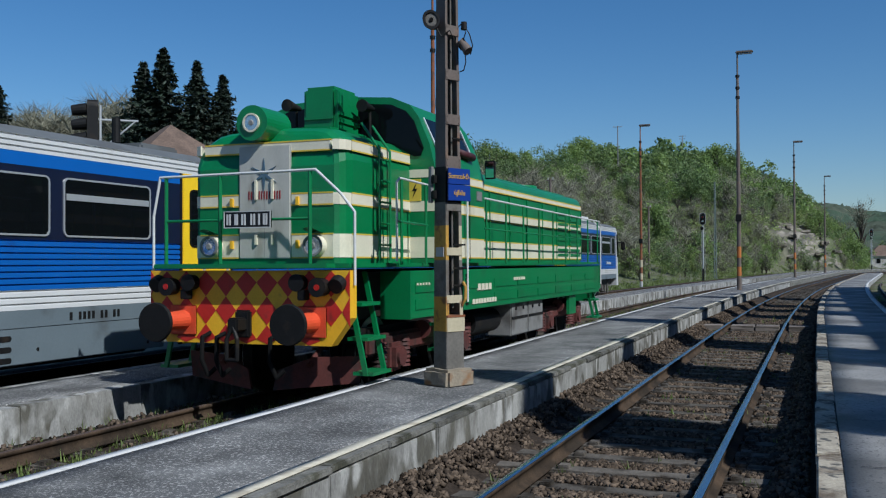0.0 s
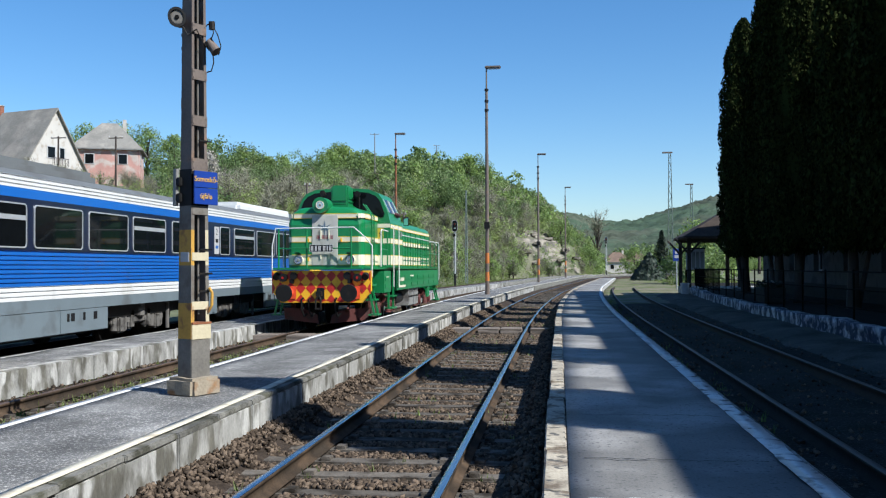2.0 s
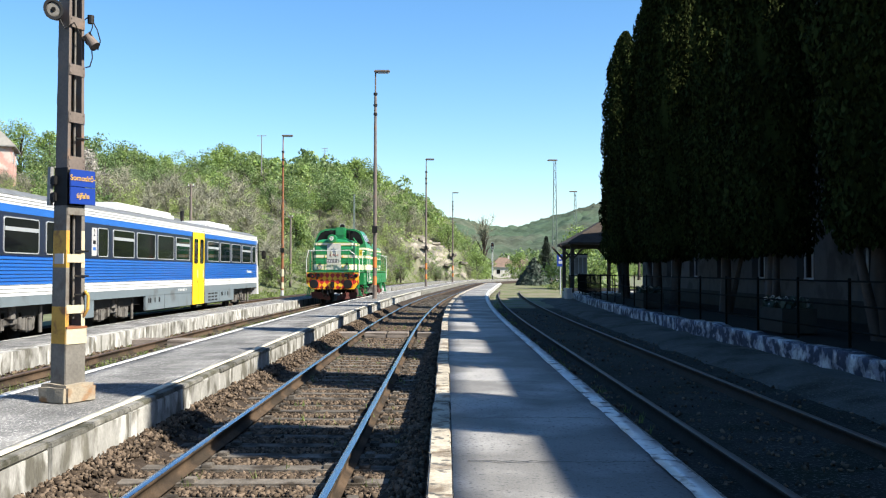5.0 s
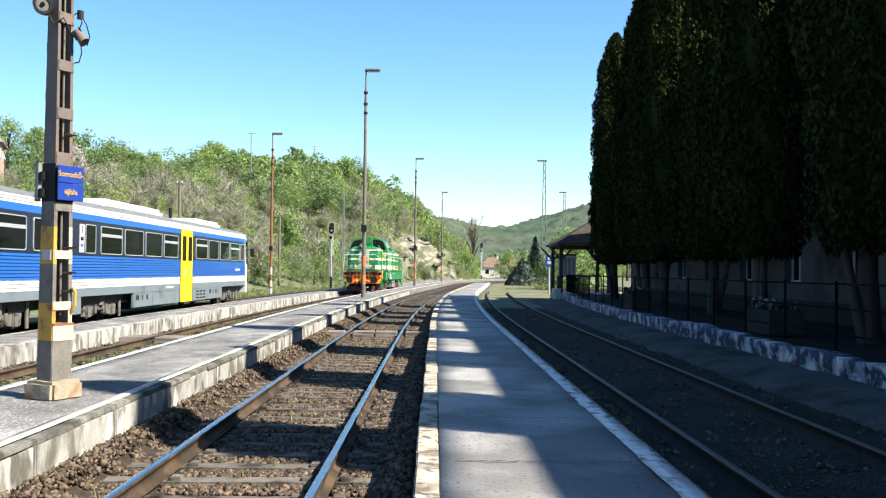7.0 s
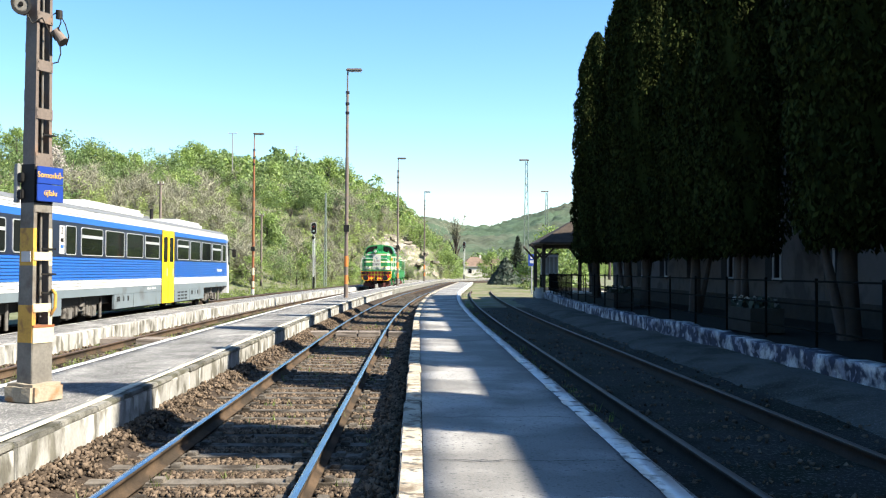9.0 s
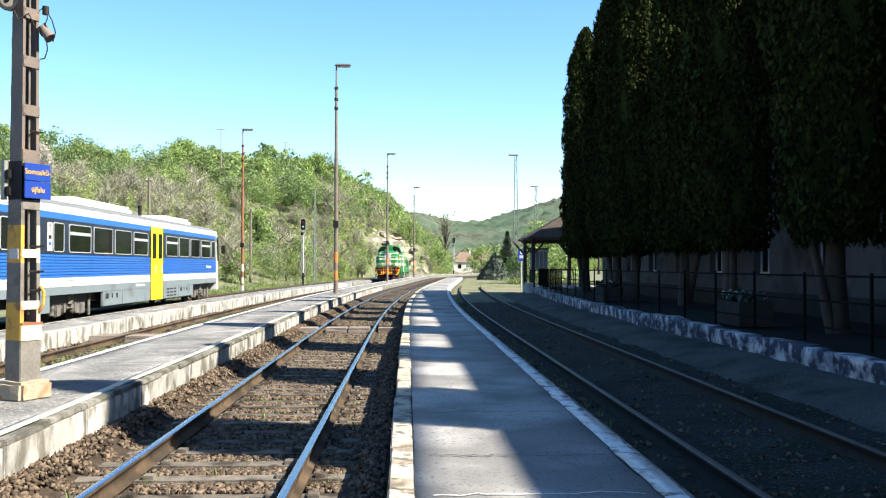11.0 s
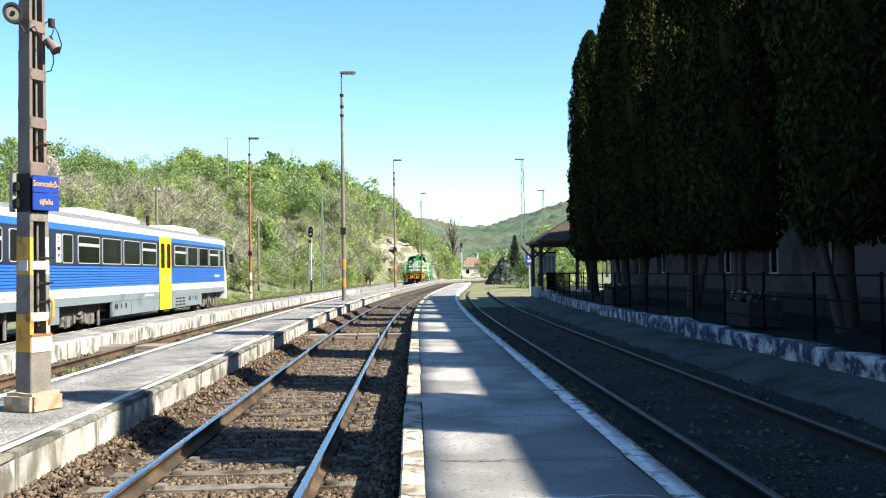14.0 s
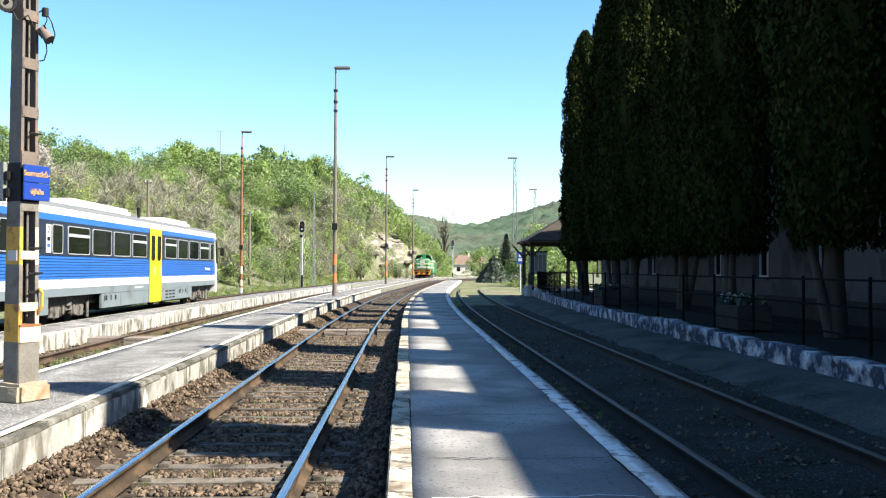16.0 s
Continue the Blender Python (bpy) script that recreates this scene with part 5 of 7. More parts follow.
    # ---- cab
    cp = [(-1.45, 1.72), (-1.45, 2.98), (-1.36, 3.35), (-1.2, 3.72), (-1.08, 3.88), (-0.8, 4.0), (0, 4.06), (0.8, 4.0), (1.08, 3.88), (1.2, 3.72), (1.36, 3.35), (1.45, 2.98), (1.45, 1.72)]
    cab = part("cab", prism(bmesh.new(), cp, [lambda a, b: (a, 2.38, b), lambda a, b: (a * 1.0, 4.4 - 0.16 * max(b - 3.0, 0), b)]), GREEN, t, "green driving cab with sloping sides")
    for s in (-1, 1):
        for z0, z1 in ((1.79, 2.07), (2.42, 2.56), (2.86, 2.97)):
            boxpart("cream_stripe", (s * 1.45, s * 1.456, 2.4, 4.38, z0, z1), CREAM, cab)
            boxpart("cream_stripe", (s * 0.99, s * 1.44, 2.374, 2.39, z0 if z0 < 2.8 else 2.88, z1 if z0 < 2.8 else 2.99), CREAM, cab)
            for z in (z0, z1):
                boxpart("pinstripe", (s * 1.45, s * 1.458, 2.4, 4.38, z - 0.008, z + 0.008), LINE_YEL, cab)
        # big front pane beside the hood top
        fw = [(s * 0.2, 3.44), (s * 0.8, 3.36), (s * 1.14, 3.17), (s * 1.24, 3.18), (s * 1.28, 3.28), (s * 1.14, 3.66), (s * 1.02, 3.8), (s * 0.8, 3.9), (s * 0.2, 3.95)]
        w = part("front_window", prism(bmesh.new(), fw, [lambda a, b: (a, 2.36, b), lambda a, b: (a, 2.4, b)]), GLASS, cab, "large dark cab window")
        # sloping side windows
        for y0, y1 in ((2.55, 3.2), (3.35, 4.0)):
            q = [(s * 1.375, 3.32), (s * 1.19, 3.72), (s * 1.17, 3.71), (s * 1.355, 3.31)]
            part("side_window", prism(bmesh.new(), q, [lambda a, b, y=y0: (a + s * 0.01, y, b), lambda a, b, y=y1: (a + s * 0.01, y, b)]), GLASS, cab)
            for yy in (y0, y1):
                part("window_frame", rod(bmesh.new(), (s * 1.39, yy, 3.32), (s * 1.205, yy, 3.72), 0.014, seg=6), T_FRAME, w)
        pad = rod(bmesh.new(), (s * 1.4, 3.42, 3.325), (s * 1.42, 3.95, 3.3), 0.05, 0.062, 14)
        for e, yy, r in ((0, 3.42, 0.05), (1, 3.95, 0.062)):
            bmesh.ops.create_icosphere(pad, subdivisions=2, radius=r, matrix=Matrix.Translation((s * (1.4 + 0.02 * e), yy, 3.325 - 0.025 * e)))
        part("armrest_pad", pad, MAROON, cab, "maroon padded armrest on the window sill", True)
        boxpart("cab_door_seam", (s * 1.45, s * 1.46, 3.05, 3.07, 1.75, 3.0), BLACK, cab)
        boxpart("cab_door_seam", (s * 1.45, s * 1.46, 3.72, 3.74, 1.75, 3.0), BLACK, cab)
        mi = part("mirror", box(bmesh.new(), s * 1.5, s * 1.66, 4.3, 4.36, 3.0, 3.28, 0.01), BLACK, cab)
        boxpart("mirror_glass", (s * 1.515, s * 1.645, 4.294, 4.3, 3.02, 3.26), MIRROR, mi)
        boxpart("builder_plate", (s * 1.45, s * 1.462, 4.05, 4.28, 2.66, 2.8), GREY_BOX, cab)
    bs = boxpart("high_voltage_sign", (1.06, 1.24, 2.366, 2.38, 2.56, 2.86), LINE_YEL, cab, "yellow sign with a black lightning bolt")
    z = [(0.03, 0.1), (-0.04, -0.01), (0.0, -0.01), (-0.03, -0.1), (0.04, 0.02), (0.0, 0.02)]
    part("bolt", prism(bmesh.new(), z, [lambda a, b: (1.15 + a, 2.36, 2.71 + b), lambda a, b: (1.15 + a, 2.367, 2.71 + b)]), BLACK, bs)
    # ---- long hood
    LW, LZ = 1.12, 3.2
    lh = part("long_hood", prism(bmesh.new(), hood_profile(LW, 1.72, LZ, 0.2), [lambda a, b: (a, 4.4, b), lambda a, b: (a, 12.3, b), lambda a, b: (a * 0.95, 12.45, b - 0.05 * max(b - 2, 0))]), GREEN, t, "long green engine hood with doors")
    for z0, z1 in STRIPES[:2] + ((2.92, 3.0),):
        side_stripe(lh, LW + 0.012, 4.42, 12.3, z0, z1)
    for s in (-1, 1):
        y = 4.5
        k = 0
        while y < 12.2:
            w = 1.08
            boxpart("hood_door", (s * LW, s * (LW + 0.012), y, y + w, 1.77, 2.88), GREEN, lh, bevel=0.004)
            boxpart("door_rib", (s * (LW + 0.01), s * (LW + 0.035), y + w + 0.005, y + w + 0.025, 1.76, 2.9), GREEN, lh)
            for z in (2.2, 2.66):
                boxpart("hinge", (s * (LW + 0.01), s * (LW + 0.03), y + 0.03, y + 0.08, z, z + 0.07), GREEN, lh)
            if k in (5, 6):
                for j in range(9):
                    boxpart("louvre", (s * (LW + 0.01), s * (LW + 0.032), y + 0.1, y + w - 0.1, 1.85 + 0.11 * j, 1.9 + 0.11 * j), GREEN, lh)
            y += w + 0.03
            k += 1
        part("roof_rail", rod(bmesh.new(), (s * 0.75, 4.6, LZ + 0.05), (s * 0.75, 12.1, LZ + 0.05), 0.025, seg=8), GREEN, lh)
    for a, b in ((5.0, 6.2), (7.0, 9.4), (9.8, 11.6)):
        boxpart("roof_hatch", (-0.6, 0.6, a, b, LZ, LZ + 0.1), GREEN, lh, bevel=0.03)
    part("fan_cowl", rod(bmesh.new(), (0, 10.7, LZ + 0.05), (0, 10.7, LZ + 0.2), 0.55, 0.5, 24), GREEN, lh)
    # ---- handrails
    for y0, s0 in ((0.08, 1), (13.28, -1)):
        pts = [(-1.38, y0, 1.47), (-1.38, y0, 2.3), (-1.28, y0, 2.78), (0.88, y0, 2.8), (1.2, y0, 2.52), (1.38, y0, 2.3), (1.38, y0, 1.47)]
        if s0 < 0:
            pts = [(-1.38, y0, 1.2), (-1.38, y0, 2.5), (-1.2, y0, 2.72), (1.2, y0, 2.72), (1.38, y0, 2.5), (1.38, y0, 1.2)]
        part("handrail", pipe(bmesh.new(), pts, 0.017), WHITE_RAIL, t, "white painted end handrail")
        for x in (-1.2, -0.42, 0.8):
            part("rail_post", rod(bmesh.new(), (x, y0 + 0.01, 1.66), (x, y0 + 0.01, 2.79), 0.024, seg=8), GREEN, t)
        part("middle_rail", rod(bmesh.new(), (-1.2, y0 + 0.01, 2.24), (0.8, y0 + 0.01, 2.24), 0.017, seg=8), GREEN, t)
    for s in (-1, 1):
        # gangway rails beside the hood and at the cab steps
        part("handrail", pipe(bmesh.new(), [(s * 1.4, 1.2, 1.74), (s * 1.4, 1.2, 2.72), (s * 1.4, 1.3, 2.78), (s * 1.4, 2.2, 2.76)], 0.016), WHITE_RAIL, t)
        for y in (1.35, 2.15):
            part("rail_post", rod(bmesh.new(), (s * 1.4, y, 1.7), (s * 1.4, y, 2.76), 0.02, seg=8), GREEN, t)
        part("middle_rail", rod(bmesh.new(), (s * 1.4, 1.2, 2.24), (s * 1.4, 2.2, 2.22), 0.016, seg=8), GREEN, t)
        for y in (2.62, 3.5):
            part("grab_rail", pipe(bmesh.new(), [(s * 1.5, y, 1.15), (s * 1.5, y, 2.9), (s * 1.45, y, 2.95)], 0.016), WHITE_RAIL, t)
        part("handrail", pipe(bmesh.new(), [(s * 1.42, 4.5, 2.72), (s * 1.42, 12.95, 2.68), (s * 1.42, 13.1, 2.58), (s * 1.42, 13.1, 1.3)], 0.016), WHITE_RAIL, t)
        for k in range(9):
            part("rail_post", rod(bmesh.new(), (s * 1.42, 4.6 + 1.02 * k, 1.7), (s * 1.42, 4.6 + 1.02 * k, 2.7), 0.017, seg=6), GREEN, t)
        part("middle_rail", rod(bmesh.new(), (s * 1.42, 4.5, 2.25), (s * 1.42, 13.0, 2.22), 0.014, seg=6), GREEN, t)
        # corner steps
        for y0 in (0.32, 12.4):
            bm = bmesh.new()
            for yy in (y0, y0 + 0.5):
                prism(bm, [(1.1, 1.62), (1.16, 1.62), (1.42, 0.42), (1.36, 0.42)], [lambda a, b, yy=yy: (s * a, yy, b), lambda a, b, yy=yy: (s * a, yy + 0.035, b)])
            st2 = part("step_frame", bm, GREEN, t, "green corner steps")
            for z, x in ((0.42, 1.22), (0.82, 1.15), (1.22, 1.08)):
                boxpart("tread", (s * x, s * (x + 0.26), y0 + 0.02, y0 + 0.52, z, z + 0.04), GREEN, st2)
        for z in (0.5, 0.85):
            boxpart("cab_step", (s * 1.2, s * 1.45, 2.68, 3.44, z, z + 0.04), GREEN, t)
        boxpart("step_side", (s * 1.3, s * 1.36, 2.66, 2.7, 0.5, 1.62), GREEN, t)
        boxpart("step_side", (s * 1.3, s * 1.36, 3.42, 3.46, 0.5, 1.62), GREEN, t)
        # battery and tank boxes
        for y0 in (6.15, 7.2):
            bb = boxpart("battery_box", (s * 0.9, s * 1.34, y0, y0 + 0.98, 0.45, 1.08), GREY_BOX, t, "grey battery box", 0.02)
            boxpart("box_lip", (s * 1.34, s * 1.355, y0 + 0.02, y0 + 0.96, 0.74, 0.78), BLACK, bb)
            for dy in (0.25, 0.7):
                part("box_latch", rod(bmesh.new(), (s * 1.34, y0 + dy, 0.92), (s * 1.36, y0 + dy, 0.92), 0.03, seg=10), BLACK, bb)
        part("air_tank", rod(bmesh.new(), (s * 1.0, 4.7, 0.75), (s * 1.0, 6.0, 0.75), 0.2, seg=18), BLACK, t)
        boxpart("sand_bracket", (s * 1.3, s * 1.36, 10.2, 10.8, 0.62, 1.0), GREEN, t)
    boxpart("underframe", (-0.8, 0.8, 0.2, 13.1, 1.0, 1.6), BLACK, t)
    boxpart("fuel_tank", (-0.95, 0.95, 5.2, 8.6, 0.5, 1.0), BLACK, t, bevel=0.05)
    # ---- bogies
    for yc in (2.9, 10.4):
        bg = boxpart("bogie_frame", (-0.95, 0.95, yc - 1.9, yc + 1.9, 0.72, 0.9), BLACK, t)
        for s in (-1, 1):
            part("side_frame", box(bmesh.new(), s * 0.98, s * 1.12, yc - 1.95, yc + 1.95, 0.56, 0.82, 0.04), FRAME_RED, bg, "oxide red bogie side frame")
            for dy in (-1.2, 1.2):
                wh = rod(bmesh.new(), (-s * 0.067, 0, 0), (s * 0.067, 0, 0), 0.52, seg=36)
                rod(wh, (-s * 0.097, 0, 0), (-s * 0.062, 0, 0), 0.55, seg=36)
                box(wh, s * 0.06, s * 0.085, -0.12, 0.12, 0.2, 0.4, 0.01)
                wheel = part("wheel", wh, BLACK, bg)
                wheel.matrix_basis = pose(s * 0.752, yc + dy, 0.52)
                WHEELS.append((wheel, s * 0.752, yc + dy))
                part("tyre_face", ring(bmesh.new(), [(0.51 * math.cos(i * math.tau / 32), 0.51 * math.sin(i * math.tau / 32)) for i in range(32)], [(0.43 * math.cos(i * math.tau / 32), 0.43 * math.sin(i * math.tau / 32)) for i in range(32)],
                                       lambda a, b: (s * 0.063, a, b), lambda a, b: (s * 0.078, a, b)), STEEL, wheel)
                ax = part("axle_box", box(bmesh.new(), s * 1.0, s * 1.22, yc + dy - 0.2, yc + dy + 0.2, 0.33, 0.7, 0.06), FRAME_RED, bg)
                part("axle_cap", rod(bmesh.new(), (s * 1.2, yc + dy, 0.52), (s * 1.26, yc + dy, 0.52), 0.12, seg=16), FRAME_RED, ax)
                for d2 in (-0.36, 0.36):
                    bm = bmesh.new()
                    for k in range(7):
                        rod(bm, (s * 1.1, yc + dy + d2, 0.36 + 0.055 * k), (s * 1.1, yc + dy + d2, 0.395 + 0.055 * k), 0.1, 0.085, 14)
                    part("coil_spring", bm, FRAME_RED, bg)
            part("brake_cylinder", rod(bmesh.new(), (s * 1.12, yc - 0.25, 0.8), (s * 1.12, yc + 0.25, 0.8), 0.13, seg=16), FRAME_RED, bg)
    # rail guards and snow plough
    for s in (-1, 1):
        part("rail_guard", prism(bmesh.new(), [(s * 0.15, 0.2), (s * 1.18, 0.3), (s * 1.22, 0.62), (s * 0.62, 0.6), (s * 0.2, 0.44)], [lambda a, b: (a, 0.3 + 0.25 * abs(a), b), lambda a, b: (a, 0.335 + 0.25 * abs(a), b)]), FRAME_RED, t, "oxide red snow plough blade")
        part("guard_strut", pipe(bmesh.new(), [(s * 0.6, 0.4, 0.5), (s * 0.6, 0.9, 0.8)], 0.035), FRAME_RED, t)
    # number board on the front rail, bars in place of the figures
    nb = boxpart("number_plate", (-0.32, 0.32, 0.02, 0.05, 2.14, 2.34), PLATE_BLACK, t, "black number plate with white figures as bars", 0.004)
    part("plate_rim", ring(bmesh.new(), [(-0.32, -0.1), (0.32, -0.1), (0.32, 0.1), (-0.32, 0.1)], [(-0.31, -0.09), (0.31, -0.09), (0.31, 0.09), (-0.31, 0.09)], lambda a, b: (a, 0.02, 2.24 + b), lambda a, b: (a, 0.012, 2.24 + b)), PLATE_WHITE, nb)
    for k, x in enumerate((-0.27, -0.235, -0.16, -0.135, -0.065, -0.03, 0.06, 0.1, 0.165, 0.23, 0.265)):
        boxpart("figure_bar", (x - 0.011, x + 0.011, 0.012, 0.021, 2.175, 2.305), PLATE_WHITE, nb)
    return t


LOCO = locomotive()


# ------------------------------------------------------------------ plants
def leaf_quads(rng, centres, size, lift=0.0, aspect=1.0, outward=None):
    """Small four-cornered leaves about the centres, turned at random or facing outward and up."""
    n = len(centres)
    a = rng.normal(size=(n, 3))
    if outward is not None:
        a = outward + 0.45 * a
    a /= np.linalg.norm(a, axis=1)[:, None]
    up = rng.normal(size=(n, 3)) * (1 - lift) + np.array([0, 0, 1.0]) * lift * 2.5
    b = np.cross(a, up)
    b /= np.linalg.norm(b, axis=1)[:, None] + 1e-9
    c = np.cross(b, a)
    s = size * (0.55 + 0.9 * rng.random((n, 1)))
    v = np.stack([centres - b * s * 0.5, centres - c * s * aspect * 0.5, centres + b * s * 0.5, centres + c * s * aspect * 0.6], 1)
    return v.reshape(-1, 3), np.arange(4 * n).reshape(-1, 4)


def leaf_tris(rng, centres, size, outward):
    """Smaller three-cornered leaves for woods far off."""
    n = len(centres)
    a = outward + 0.55 * rng.normal(size=(n, 3)) + np.array([0, 0, 0.25])
    a /= np.linalg.norm(a, axis=1)[:, None]
    b = np.cross(a, rng.normal(size=(n, 3)))
    b /= np.linalg.norm(b, axis=1)[:, None] + 1e-9
    c = np.cross(b, a)
    s = size * (0.6 + 0.8 * rng.random((n, 1)))
    v = np.stack([centres - b * s * 0.6 - c * s * 0.4, centres + b * s * 0.6 - c * s * 0.3, centres + c * s * 0.75], 1)
    return v.reshape(-1, 3), np.arange(3 * n).reshape(-1, 3)


def limb(rng, pts, r0, r1):
    """A tapered three-sided branch through points."""
    pts = np.asarray(pts, float)
    V, F = [], []
    for i, p in enumerate(pts):
        r = r0 + (r1 - r0) * i / (len(pts) - 1)
        for k in range(4):
            V.append(p + (r * math.cos(k * math.tau / 4), r * math.sin(k * math.tau / 4), 0))
    for i in range(len(pts) - 1):
        for k in range(4):
            F.append((4 * i + k, 4 * i + (k + 1) % 4, 4 * i + 4 + (k + 1) % 4, 4 * i + 4 + k))
    return np.array(V), np.array(F)


def join(parts):
    V, F, n = [], [], 0
    for v, f in parts:
        V.append(v)
        F.append(f + n)
        n += len(v)
    return np.concatenate(V), np.concatenate(F)


def broadleaf(seed, h, w, leaves, size, crown_from=0.3, clumps=14, tri=False):
    """Wood and leaves of one tree of height h and crown width w, its foot at 0."""
    rng = np.random.default_rng(seed)
    wood, blobs = [], []
    lean = rng.normal(0, 0.04 * h, 2)
    top = np.array([lean[0], lean[1], h * 0.8])
    wood.append(limb(rng, [(0, 0, -0.5), top * 0.35 + (0.1, 0, 0), top * 0.7, top], 0.035 * h, 0.008 * h))
    for k in range(clumps):
        f = crown_from + (1 - crown_from) * (k + 0.5 * rng.random()) / clumps
        ang = k * 2.4 + rng.random()
        rad = w / 2 * math.sin(math.pi * min(0.97, 0.12 + 0.85 * (f - crown_from) / (1 - crown_from))) ** 0.7 * (0.35 + 0.75 * rng.random())
        tip = np.array([lean[0] * f + rad * math.cos(ang), lean[1] * f + rad * math.sin(ang), h * f])
        a = top * max(0.15, f - 0.22)
        wood.append(limb(rng, [a, (a + tip) / 2 + (0, 0, 0.04 * h), tip], 0.012 * h, 0.003 * h))
        blobs.append((tip, w * (0.13 + 0.11 * rng.random())))
    cs, outs = [], []
    each = leaves // clumps
    for tip, r in blobs:
        d = rng.normal(size=(each, 3))
        d /= np.linalg.norm(d, axis=1)[:, None]
        rr = r * rng.random((each, 1)) ** 0.45
        cs.append(tip + d * rr * (1, 1, 0.8))
        outs.append(d)
    if tri:
        return join(wood), leaf_tris(rng, np.concatenate(cs), size, np.concatenate(outs))
    lv = leaf_quads(rng, np.concatenate(cs), size, 0.2, 1.3, np.concatenate(outs))
    return join(wood), lv


def bare_bush(seed, h, w, stems=11, twigs=26):
    rng = np.random.default_rng(seed)
    V, F = [], []
    for s in range(stems):
        ang, spread = rng.random() * 6.28, w / 2 * rng.random()
        tip = np.array([spread * math.cos(ang), spread * math.sin(ang), h * (0.6 + 0.4 * rng.random())])
        for k in range(twigs):
            f = 0.15 + 0.85 * rng.random()
            p = tip * f * (1, 1, f ** -0.3)
            d = rng.normal(size=3) * (0.16 * h, 0.16 * h, 0.06 * h) + (0, 0, 0.17 * h)
            side = np.cross(d, rng.normal(size=3))
            side *= 0.0062 * h / np.linalg.norm(side)
            n = len(V)
            V += [p - side, p + side, p + d]
            F.append((n, n + 1, n + 2, n + 2))
    F = np.array([(a, b, c) for a, b, c, _ in F])
    return np.array(V), F


def scatter(name, label, models, spots, material, rng):
    """Many far plants as one object."""
    V, F, n = [], [], 0
    for (x, y, z, s) in spots:
        v, f = models[rng.integers(len(models))]
        a = rng.random() * 6.28
        c, sn = math.cos(a), math.sin(a)
        w = v * (s, s, s * (0.85 + 0.3 * rng.random()))
        w = np.stack([w[:, 0] * c - w[:, 1] * sn + x, w[:, 0] * sn + w[:, 1] * c + y, w[:, 2] + z], 1)
        V.append(w)
        F.append(f + n)
        n += len(v)
    ob = solid(name, np.concatenate(V), np.concatenate(F), material)
    return tagged(ob, label, "trees", kind="stuff")


def hill_u(x, y):
    u = x - bend(y) if y < 190 else x - bend(190) - 0.12 * (y - 190)
    return lerp_table(FOOT, y) - u


